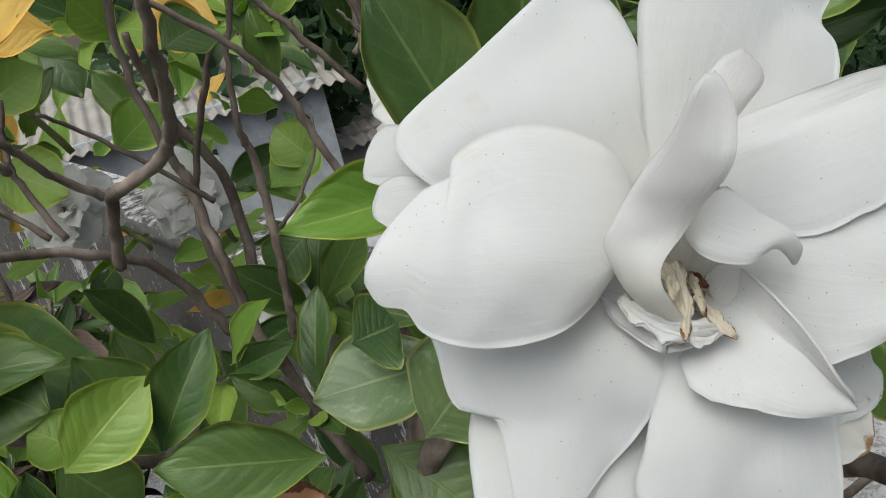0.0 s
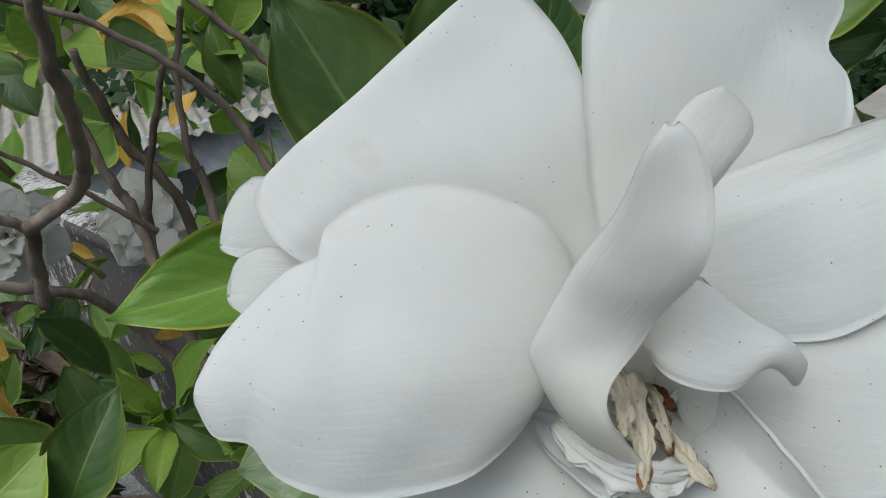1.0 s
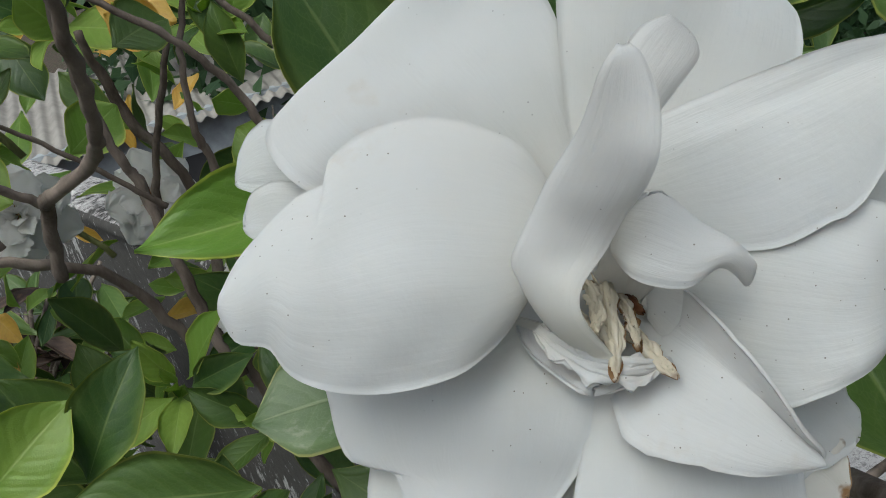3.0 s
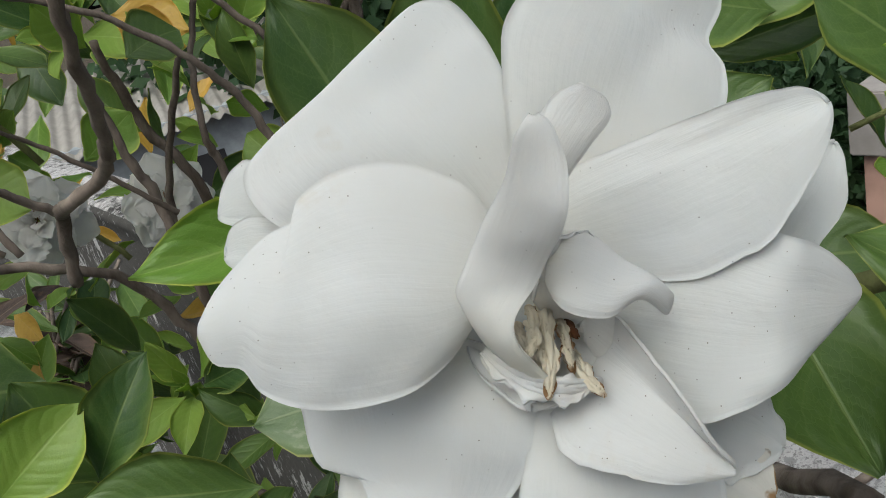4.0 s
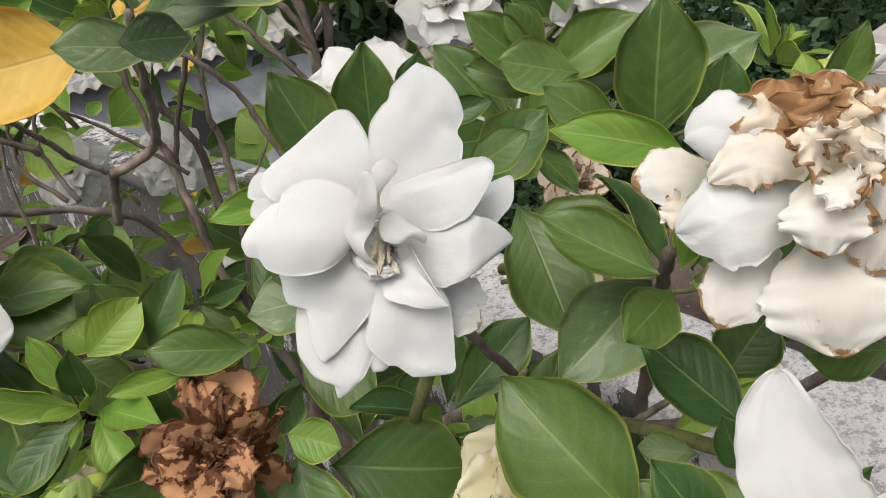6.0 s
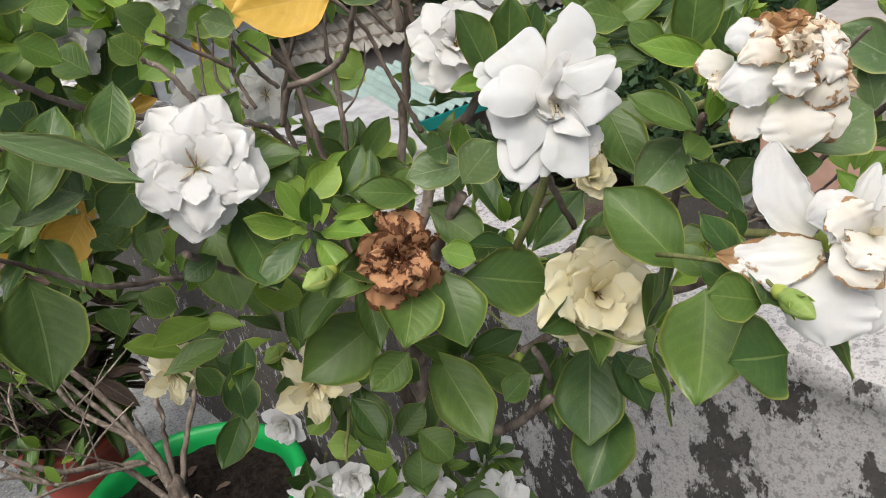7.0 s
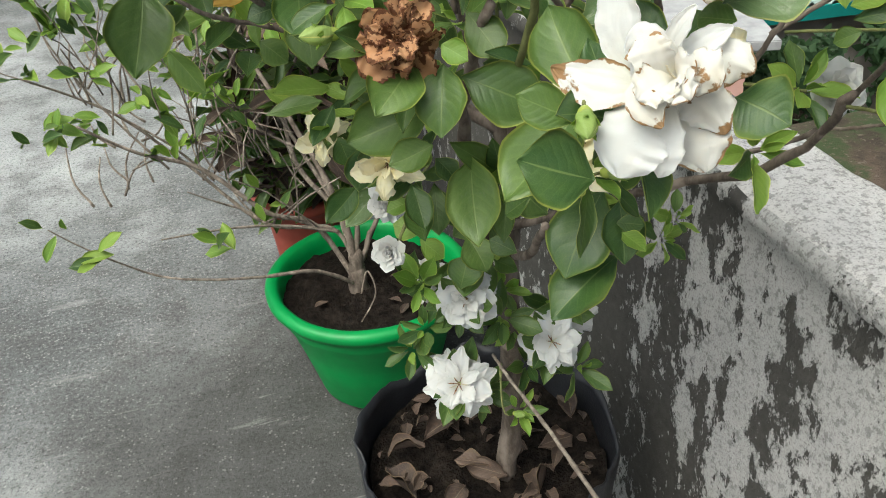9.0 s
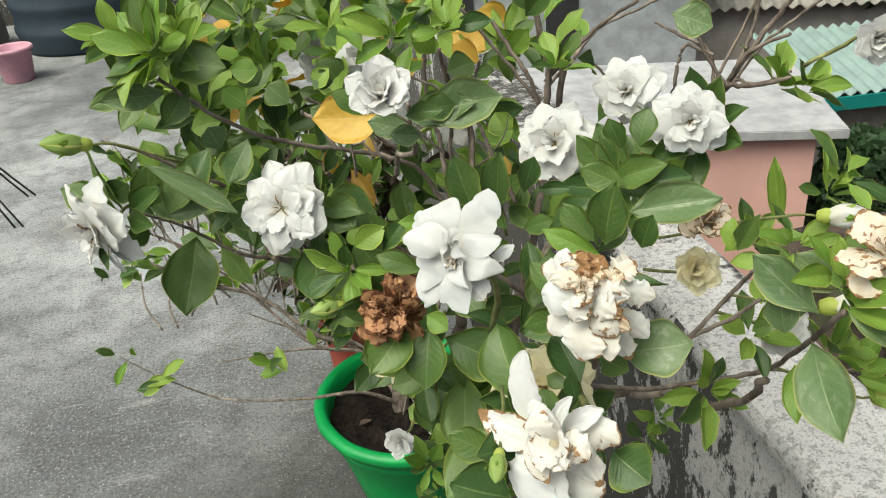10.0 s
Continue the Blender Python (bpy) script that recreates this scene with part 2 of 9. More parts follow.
def concrete_floor():
    n = Nodes("terrace_screed")
    big = n.noise(0.9, 5, 0.6)
    mid = n.noise(6.5, 6, 0.7)
    fine = n.noise(95, 5, 0.75)
    c = n.mix(n.step(big, 0.35, 0.66), (0.12, 0.126, 0.128), (0.385, 0.396, 0.398))
    c = n.mix(n.math("MULTIPLY", n.step(mid, 0.42, 0.66), 0.55), c, (0.085, 0.083, 0.08))
    c = n.mix(n.math("MULTIPLY", n.step(n.noise(2.6, 5, 0.65), 0.58, 0.70), 0.6), c, (0.26, 0.26, 0.255))
    c = n.mix(n.math("MULTIPLY", n.step(fine, 0.49, 0.66), 0.7), c, (0.038, 0.037, 0.036))
    c = n.mix(n.math("MULTIPLY", n.math("SUBTRACT", 1.0, n.step(fine, 0.36, 0.46)), 0.6), c, (0.34, 0.34, 0.335))
    # soft shade of the shrub and pots, painted into the floor colour
    sep = n.t.nodes.new("ShaderNodeSeparateXYZ")
    n.link(n.coord(), sep.inputs[0])
    dx = n.math("MULTIPLY", n.math("ADD", sep.outputs[0], 0.45), 1.2)
    dy = n.math("MULTIPLY", n.math("ADD", sep.outputs[1], -0.62), 0.95)
    far = n.math("SQRT", n.math("ADD", n.math("MULTIPLY", dx, dx), n.math("MULTIPLY", dy, dy)))
    far = n.math("ADD", far, n.math("MULTIPLY", n.math("SUBTRACT", n.noise(3.2, 5, 0.65), 0.5), 0.8))
    pot_shade = n.math("SUBTRACT", 1.0, n.step(far, 0.55, 1.15))
    c = n.mix(n.math("MULTIPLY", pot_shade, 0.80), c, (0.042, 0.040, 0.038))
    vor = n.node("ShaderNodeTexVoronoi", Scale=85.0)
    n.link(n.coord(), vor.inputs["Vector"])
    grit = n.math("MULTIPLY", n.math("SUBTRACT", 1.0, n.step(vor.outputs["Distance"], 0.16, 0.30)), n.step(n.noise(23, 4, 0.65), 0.44, 0.56))
    c = n.mix(n.math("MULTIPLY", n.math("MULTIPLY", grit, 0.55), n.math("SUBTRACT", 1.0, n.math("MULTIPLY", pot_shade, 0.55))), c, (0.44, 0.435, 0.42))
    # pale trowel streaks along the terrace
    streak = n.step(n.noise(3.5, 6, 0.7, stretch=(0.6, 5.0, 1.0)), 0.60, 0.70)
    c = n.mix(n.math("MULTIPLY", streak, 0.35), c, (0.42, 0.42, 0.40))
    n.set(c, n.math("ADD", 0.72, n.math("MULTIPLY", mid, 0.2)), spec=0.25)
    n.bump(n.math("ADD", fine, n.math("MULTIPLY", n.noise(28, 6, 0.7), 1.2)), 0.9, 0.006)
    return n.m


def wall_plaster(name, soot_lo, soot_hi, pale=(0.50, 0.475, 0.46), grain=1.0, pits=0.5):
    n = Nodes(name)
    # dark algae where the lime wash has flaked off, in ragged upright patches
    flake = n.noise(12 * grain, 11, 0.75, stretch=(1.0, 1.0, 0.55))
    where = n.t.nodes.new("ShaderNodeSeparateXYZ")
    n.link(n.coord(), where.inputs[0])
    near = n.math("MULTIPLY", n.math("SUBTRACT", 1.0, n.step(where.outputs[1], -0.25, 0.35)), 0.022)
    broad = n.noise(2.3, 3, 0.5, stretch=(1.0, 1.0, 0.7))
    # past y 0.55 extra algae is laid on, painting in the deep shade there
    mask = n.step(n.math("ADD", n.math("MULTIPLY", flake, 0.62), n.math("ADD", n.math("SUBTRACT", n.math("MULTIPLY", broad, 0.25), near), n.math("MULTIPLY", n.step(where.outputs[1], 0.55, 1.15), 0.05))), soot_lo, soot_hi)
    wash = n.mix(n.noise(30, 6, 0.7), pale, tuple(v * 0.72 for v in pale))
    wash = n.mix(n.math("MULTIPLY", n.step(n.noise(160, 4, 0.7), 0.52, 0.7), 0.45), wash, (0.24, 0.22, 0.21))
    algae = n.mix(n.noise(55, 5, 0.7), (0.045, 0.043, 0.040), (0.125, 0.119, 0.110))
    fleck = n.step(n.noise(75, 6, 0.72), 0.535, 0.575)
    wash = n.mix(n.math("MULTIPLY", fleck, pits), wash, (0.16, 0.15, 0.142))
    speck = n.step(n.noise(260, 5, 0.75), 0.54, 0.60)
    wash = n.mix(n.math("MULTIPLY", speck, pits), wash, (0.15, 0.14, 0.132))
    chips = n.step(n.noise(46, 6, 0.7, stretch=(1.0, 1.0, 0.6)), 0.60, 0.64)
    c = n.mix(n.math("MULTIPLY", mask, n.math("SUBTRACT", 1.0, n.math("MULTIPLY", chips, 0.8))), wash, algae)
    n.set(c, 0.9, spec=0.15)
    h = n.math("SUBTRACT", n.math("ADD", n.math("MULTIPLY", n.noise(220, 6, 0.7), 0.6), n.math("MULTIPLY", n.noise(48, 6, 0.7), 0.8)), n.math("MULTIPLY", mask, 0.7))
    n.bump(h, 1.0, 0.006)
    return n.m


FLOOR = concrete_floor()
WALL = wall_plaster("flaking_lime_wash", 0.424, 0.433, (0.60, 0.59, 0.58))
COPING = wall_plaster("worn_coping", 0.455, 0.545, (0.78, 0.755, 0.735), 2.6, 0.5)
MOSSWALL = wall_plaster("mossy_render", 0.38, 0.47, (0.23, 0.20, 0.175))


def plain(name, color, rough=0.6, vary=0.25, scale=12, bump=0.15, spec=0.35, metal=0.0):
    n = Nodes(name)
    f = n.noise(scale, 5, 0.6)
    c = n.mix(n.step(f, 0.3, 0.7), color, tuple(v * (1 - vary) for v in color))
    n.set(c, n.math("ADD", rough, n.math("MULTIPLY", n.noise(scale * 3), 0.12)), metal, spec)
    n.bump(n.noise(scale * 9, 4), bump, 0.002)
    return n.m


GREEN_PLASTIC = plain("green_plastic", (0.013, 0.29, 0.062), 0.42, 0.22, 9, 0.06, 0.5)
TERRACOTTA = plain("red_plastic", (0.36, 0.075, 0.05), 0.5, 0.25, 10, 0.08)
BLACK_PLASTIC = plain("black_sheet_plastic", (0.018, 0.019, 0.023), 0.36, 0.3, 30, 0.3, 0.5)
PINK_PLASTIC = plain("pink_plastic", (0.50, 0.27, 0.33), 0.5, 0.2, 8, 0.05)
TANK = plain("slate_blue_tank", (0.03, 0.045, 0.06), 0.55, 0.3, 3, 0.05)
STEEL = plain("dark_steel", (0.06, 0.055, 0.05), 0.55, 0.4, 40, 0.2, 0.4, 0.6)
PINK_WALL = plain("pink_render", (0.74, 0.45, 0.39), 0.85, 0.14, 1.6, 0.25, 0.2)
TAN_WALL = plain("tan_render", (0.34, 0.315, 0.295), 0.9, 0.3, 3, 0.3, 0.2)
ORANGE_WALL = plain("salmon_render", (0.47, 0.30, 0.24), 0.9, 0.3, 2.5, 0.3, 0.2)
SLAB = plain("pale_slab", (0.40, 0.40, 0.41), 0.85, 0.32, 4, 0.3, 0.25)
TEAL = plain("teal_fascia", (0.02, 0.22, 0.20), 0.5, 0.2, 3)
ROOF_GREEN = plain("green_sheet_roof", (0.24, 0.32, 0.30), 0.5, 0.25, 3, 0.1, 0.4)
ROOF_PALE = plain("weathered_sheet_roof", (0.33, 0.31, 0.28), 0.7, 0.35, 2, 0.2)
BLUE_WALL = plain("grey_blue_render", (0.38, 0.41, 0.43), 0.85, 0.35, 3, 0.3)
DARK_GAP = plain("shaded_opening", (0.03, 0.03, 0.033), 0.7, 0.3, 2)
def earth_material():
    n = Nodes("mossy_earth")
    c = n.mix(n.step(n.noise(2.2, 6, 0.65), 0.35, 0.65), (0.055, 0.045, 0.037), (0.135, 0.102, 0.080))
    c = n.mix(n.step(n.noise(1.1, 6, 0.7), 0.50, 0.62), c, (0.055, 0.075, 0.035))
    c = n.mix(n.math("MULTIPLY", n.step(n.noise(26, 5, 0.7), 0.58, 0.66), 0.7), c, (0.20, 0.17, 0.14))
    n.set(c, 0.95, spec=0.1)
    n.bump(n.math("ADD", n.noise(9, 6, 0.7), n.noise(60, 4)), 0.9, 0.03)
    return n.m


EARTH = earth_material()
TREE_LEAF = leaf_material("tree_leaf", (0.024, 0.058, 0.024), (0.066, 0.122, 0.046), (0.09, 0.15, 0.06), 0.55, rim=0.2)


def soil_material():
    n = Nodes("potting_soil")
    f = n.noise(60, 6, 0.7)
    c = n.mix(n.step(f, 0.3, 0.72), (0.005, 0.004, 0.0035), (0.034, 0.026, 0.021))
    n.set(c, 0.95, spec=0.1)
    n.bump(n.math("ADD", f, n.noise(240, 4)), 0.9, 0.008)
    return n.m


SOIL = soil_material()


# ---- mesh helpers ----
def mesh_of(name, verts, faces, mats, uvs=None, index=None, smooth=True):
    me = bpy.data.meshes.new(name)
    me.from_pydata([tuple(v) for v in verts], [], faces)
    for m in mats if isinstance(mats, (list, tuple)) else (mats,):
        me.materials.append(m)
    if index is not None:
        me.polygons.foreach_set("material_index", index)
    me.polygons.foreach_set("use_smooth", [smooth] * len(faces))
    if uvs is not None:
        layer = me.uv_layers.new(name="UVMap")
        loops = np.empty(len(me.loops), dtype=np.int32)
        me.loops.foreach_get("vertex_index", loops)
        layer.data.foreach_set("uv", np.asarray(uvs, float)[loops].ravel())
    me.update()
    return me


def under(ob, parent):
    ob.parent = parent
    if parent is not None:
        ob.matrix_parent_inverse = parent.matrix_world.inverted()
    return ob


def part_mesh(name, me, parent, m=None, label=""):
    """One mesh object under a thing or a part."""
    ob = new(name, me)
    if m is not None:
        ob.matrix_world = m
    under(ob, parent)
    return tagged(ob, label)


def part(name, bm, material, parent, label="", smooth=False):
    me = bpy.data.meshes.new(name)
    bm.to_mesh(me)
    bm.free()
    me.materials.append(material)
    me.polygons.foreach_set("use_smooth", [smooth] * len(me.polygons))
    return part_mesh(name, me, parent, None, label)


def thing(name, at, label, category, group="", kind=""):
    ob = new(name)
    ob.matrix_world = Matrix.Translation(at)
    ob.empty_display_size = 0.05
    bpy.context.view_layer.update()
    return tagged(ob, label, category, group, kind)


def box(bm, lo, hi, bevel=0.0):
    m = Matrix.Translation([(a + b) / 2 for a, b in zip(lo, hi)]) @ Matrix.Diagonal([b - a for a, b in zip(lo, hi)] + [1])
    made = bmesh.ops.create_cube(bm, size=1.0, matrix=m)
    if bevel:
        edges = list({e for v in made["verts"] for e in v.link_edges})
        bmesh.ops.bevel(bm, geom=edges, offset=bevel, segments=2, affect="EDGES")
    return bm


def grid_faces(nv, nu, start=0, flip=False):
    out = []
    for i in range(nv - 1):
        for j in range(nu - 1):
            a = start + i * nu + j
            f = (a, a + 1, a + nu + 1, a + nu)
            out.append(f[::-1] if flip else f)
    return out


def shell(P, thick):
    """A closed thin shell from a grid of points P[nv, nu, 3]: points, faces, and which faces are the underside."""
    nv, nu = P.shape[:2]
    du = np.gradient(P, axis=1)
    dv = np.gradient(P, axis=0)
    N = np.cross(du, dv)
    N /= np.linalg.norm(N, axis=2, keepdims=True) + 1e-12
    fade = np.ones((nv, nu, 1))
    verts = np.concatenate([(P + N * thick * 0.5 * fade).reshape(-1, 3), (P - N * thick * 0.5 * fade).reshape(-1, 3)])
    k = nv * nu
    faces = grid_faces(nv, nu) + grid_faces(nv, nu, k, True)
    idx = [0] * ((nv - 1) * (nu - 1)) + [1] * ((nv - 1) * (nu - 1))
    rim = [i * nu for i in range(nv)] + [(nv - 1) * nu + j for j in range(1, nu)] + [i * nu + nu - 1 for i in range(nv - 2, -1, -1)] + list(range(nu - 2, 0, -1))
    for a, b in zip(rim, rim[1:] + rim[:1]):
        faces.append((b, a, a + k, b + k))
        idx.append(0)
    return verts, faces, idx


def ease(values, s):
    """A smooth curve through evenly spaced values."""
    x = np.linspace(0, 1, len(values))
    v = np.asarray(values, float)
    t = np.clip(s, 0, 1) * (len(v) - 1)
    i = np.clip(t.astype(int), 0, len(v) - 2)
    f = t - i
    p0, p1, p2, p3 = v[np.clip(i - 1, 0, None)], v[i], v[i + 1], v[np.clip(i + 2, None, len(v) - 1)]
    return p1 + 0.5 * f * (p2 - p0 + f * (2 * p0 - 5 * p1 + 4 * p2 - p3 + f * (3 * (p1 - p2) + p3 - p0)))


def petal_points(root, ctrl, tip, left, right, cup=0.0, roll=0.0, blunt=0.7, ripple=0.0, waves=5.0, seed=0, nv=22, nu=17, face=(0, 0, 1), dent=0.0, lift=(0.0, 0.0), notch=0.5, bites=(), square=2.0, crease=0.0):
    """A petal along a bent midline. left, right: half widths from root to tip; cup: how far the margins rise; roll: how far the rim
    turns over; bites: (side, place, depth, length) of nicks in the margin; blunt: where the rounding of the tip begins; dent: depth of a dip in the tip; lift: height of each margin."""
    R, C, T = (np.array(p, float) for p in (root, ctrl, tip))
    rng = np.random.RandomState(seed)
    s = np.sin(np.linspace(0, 1, nv) * math.pi / 2) ** 0.9
    mid = (1 - s)[:, None] ** 2 * R + 2 * (s * (1 - s))[:, None] * C + s[:, None] ** 2 * T
    tan = 2 * (1 - s)[:, None] * (C - R) + 2 * s[:, None] * (T - C)
    length = np.linalg.norm(T - R)
    tan /= np.linalg.norm(tan, axis=1, keepdims=True)
    side = np.cross(tan, np.array(face, float))
    side /= np.linalg.norm(side, axis=1, keepdims=True)
    nrm = np.cross(side, tan)
    rest = np.clip((s - blunt) / (1 - blunt), 0, 1)
    cap = np.clip(1 - rest**square, 0, 1) ** (1 / square) * 0.985 + 0.015
    a = np.linspace(-1, 1, nu)
    wl, wr = ease(left, s) * cap, ease(right, s) * cap
    w = np.where(a[None, :] < 0, wl[:, None], wr[:, None])
    nick = np.array([[noise.noise(Vector((seed * 3.7 + sg * 9, k * 5.5, 0.3))) * 0.07 + noise.noise(Vector((seed * 1.3, k * 17.0, sg * 5))) * 0.03 for sg in np.sign(a)] for k in s])
    w = w * (1 + nick * (s[:, None] > 0.25))
    for sg, at_s, deep, wide in bites:
        w = w * (1 - deep * np.exp(-(((s[:, None] - at_s) / wide) ** 2)) * (np.sign(a)[None, :] == sg))
    ph = rng.uniform(0, 6.28, 4)
    A, S = np.meshgrid(a, s)
    edge = np.abs(A)
    wob = 1 + ripple * 0.7 * edge**3 * (np.sin(S * waves * 6.28 * 0.7 + ph[0]) * 0.5 + np.sin(S * waves * 10 + A * 2 + ph[1]) * 0.3)
    P = mid[:, None, :] + side[:, None, :] * (a[None, :, None] * w[:, :, None] * wob[:, :, None])
    z = cup * edge**2 * w - roll * np.clip(edge - 0.72, 0, 1) ** 2 * w * 6
    z = z - roll * np.clip(S - 0.85, 0, 1) ** 2 * length * 2.0
    z = z + ripple * w * (edge**2 * np.sin(S * waves * 6.28 + ph[2] + np.sign(A)) * 0.35 + S**3 * np.sin(A * waves * 1.7 + ph[3]) * 0.25)
    z = z + 0.018 * length * np.sin(A * 3.1 + ph[1]) * np.sin(S * 5.2 + ph[0]) * S
    und = np.array([[noise.noise(Vector((u * 1.3 + seed * 2.9, v * 2.2, 0.7))) + 0.4 * noise.noise(Vector((u * 3.4, v * 5.0 + seed, 3.3))) for u in a] for v in s])
    z = z + 0.022 * length * und * np.clip(S * 1.6, 0, 1) * (1 - 0.85 * np.clip((S - 0.6) / 0.4, 0, 1))
    if crease:
        fold = np.array([[abs(noise.noise(Vector((u * 2.6 + seed, v * 3.8, 1.7)))) + 0.5 * abs(noise.noise(Vector((u * 6.0, v * 8.0, seed)))) for u in a] for v in s])
        z = z + crease * length * (0.4 - fold) * np.clip(S * 3, 0, 1)
    z = z + np.where(A < 0, lift[0], lift[1]) * edge**2 * np.sin(S * math.pi) ** 0.7
    P = P + nrm[:, None, :] * z[:, :, None]
    if dent:
        P = P - tan[:, None, :] * (dent * np.exp(-(((A + 1) / 2 - notch) / 0.11) ** 2) * S**6)[:, :, None]
    uv = np.stack([(A + 1) / 2, S], -1).reshape(-1, 2)
    return P, uv


def petal_mesh(name, mat, thick, *args, **kw):
    P, uv = petal_points(*args, **kw)
    v, f, idx = shell(P, thick)
    return mesh_of(name, v, f, mat, np.concatenate([uv, uv]))


def edge_petal_mesh(name, mat, thick, left, right, dome=3.0, roll=0.5, wave=0.35, seed=0, nv=40, nu=29, flat=0.0):
    """A petal between two edge lines from its root to its tip, in millimetres: dome is how far the middle swells towards the
    viewer, roll how far the rim turns back, wave the unevenness, flat keeps the swelling out of the middle."""
    s = np.linspace(0, 1, nv)
    a = np.linspace(-1, 1, nu)
    L = np.stack([ease([p[k] for p in left], s) for k in range(3)], -1)
    Rr = np.stack([ease([p[k] for p in right], s) for k in range(3)], -1)
    f = ((a + 1) / 2)[None, :, None]
    P = L[:, None, :] * (1 - f) + Rr[:, None, :] * f
    across = Rr - L
    along = np.gradient((L + Rr) / 2, axis=0)
    nrm = np.cross(across, along)
    nrm /= np.linalg.norm(nrm, axis=1, keepdims=True) + 1e-9
    nrm *= np.where(nrm[:, 2:3] < 0, -1, 1)
    for _ in range(6):
        nrm[1:-1] = (nrm[:-2] + nrm[1:-1] * 2 + nrm[2:]) / 4
    A, S = np.meshgrid(a, s)
    along_fade = np.clip(np.sin(np.pi * np.clip(0.14 + 0.80 * S, 0, 1)), 0, 1) ** 0.8
    h = dome * (1 - np.abs(A) ** (2.2 + flat)) * along_fade
    h = h - roll * (np.clip(np.abs(A) - 0.82, 0, 1) / 0.18) ** 2 - roll * (np.clip(S - 0.9, 0, 1) / 0.1) ** 2
    flat_p = P.reshape(-1, 3)
    und = np.array([noise.noise(Vector(p) / 15 + Vector((seed * 2.9, 0, 0.7))) + 0.35 * noise.noise(Vector(p) / 6 + Vector((0, seed, 3.3))) for p in flat_p]).reshape(nv, nu)
    rim = np.array([noise.noise(Vector(p) / 4.5 + Vector((seed, 5.1, 0))) for p in flat_p]).reshape(nv, nu)
    wide = np.clip(np.linalg.norm(across, axis=1) / 14, 0.15, 1)[:, None]
    h = h + wave * wide * (2.2 * und * np.clip(S * 2, 0, 1) + rim * np.clip(np.abs(A) - 0.6, 0, 1) * 2.0)
    P = (P + nrm[:, None, :] * h[:, :, None]) * 0.001
    v, f, idx = shell(P, thick)
    uv = np.stack([(A + 1) / 2, S], -1).reshape(-1, 2)
    return mesh_of(name, v, f, mat, np.concatenate([uv, uv]))


# leaf blades, one metre long along y, half a metre wide each side at scale one
def blade(seed, bend, fold, taper):
    rng = np.random.RandomState(seed)
    nv, nu = 15, 9
    s = np.linspace(0, 1, nv)
    a = np.linspace(-1, 1, nu)
    A, S = np.meshgrid(a, s)
    w = np.clip(np.sin(math.pi * np.clip(S, 0.004, 0.996) ** taper), 0, 1) ** 0.72 * 0.5
    w = w * (1 + 0.03 * np.sin(S * 17 + rng.uniform(0, 6) + A))
    w = w * (1 - 0.45 * np.clip((S - 0.80) / 0.2, 0, 1) ** 1.3) * (1 - 0.3 * np.clip((0.2 - S) / 0.2, 0, 1))
    x = A * w + 0.03 * np.sin(S * 3.0 + rng.uniform(0, 6)) * S
    z = fold * np.abs(A) * w * 0.9 - bend * (S - 0.35) ** 2 + 0.03 * np.sin(S * 7 + A * 2.5 + rng.uniform(0, 6)) * np.abs(A) ** 2 + 0.012 * np.sin(S * 15 + rng.uniform(0, 6)) * np.abs(A) ** 3 + bend * 0.1225 * (1 - S)
    P = np.stack([x, S, z], -1)
    v, f, idx = shell(P, 0.007)
    uv = np.stack([(A + 1) / 2, S], -1).reshape(-1, 2)
    return v, f, idx, np.concatenate([uv, uv])


BLADES = [blade(1, 0.10, 0.20, 1.10), blade(2, 0.22, 0.12, 1.22), blade(3, -0.10, 0.24, 1.0), blade(4, 0.30, 0.26, 1.16), blade(5, 0.05, 0.08, 1.3)]
KINDS = {"leaf": (LEAF, LEAF_UNDER), "pale": (LEAF_PALE, LEAF_UNDER), "fresh": (LEAF_FRESH, LEAF_FRESH), "yellow": (LEAF_YELLOW, LEAF_YELLOW), "dry": (LEAF_DRY, LEAF_DRY), "under": (LEAF_UNDER, LEAF)}
LEAF_MESHES = {(k, i): mesh_of("leaf", b[0], b[1], mats, b[3], b[2]) for k, mats in KINDS.items() for i, b in enumerate(BLADES)}


def leaf_matrix(base, tip, width, facing, twist=0.0):
    base, tip = Vector(base), Vector(tip)
    y = tip - base
    n = Vector(facing)
    x = y.cross(n)
    x.normalize()
    z = x.cross(y).normalized()
    if twist:
        q = Matrix.Rotation(twist, 3, y.normalized())
        x, z = q @ x, q @ z
    ln = y.length
    m = Matrix((x * width, y, z * ln)).transposed().to_4x4()
    m.translation = base
    return m


def tube_points(path, radii, sides=7):
    path = [Vector(p) for p in path]
    verts, faces = [], []
    ref = Vector((0.31, 0.17, 0.93))
    for i, p in enumerate(path):
        d = (path[min(i + 1, len(path) - 1)] - path[max(i - 1, 0)]).normalized()
        x = d.cross(ref)
        if x.length < 1e-3:
            x = d.cross(Vector((1, 0, 0)))
        x.normalize()
        y = d.cross(x)
        for k in range(sides):
            t = 2 * math.pi * k / sides
            verts.append(p + (x * math.cos(t) + y * math.sin(t)) * radii[i])
        if i:
            for k in range(sides):
                a, b = (i - 1) * sides + k, (i - 1) * sides + (k + 1) % sides
                faces.append((a, b, b + sides, a + sides))
    faces.append(tuple(range(sides))[::-1])
    faces.append(tuple(len(verts) - sides + k for k in range(sides)))
    return verts, faces


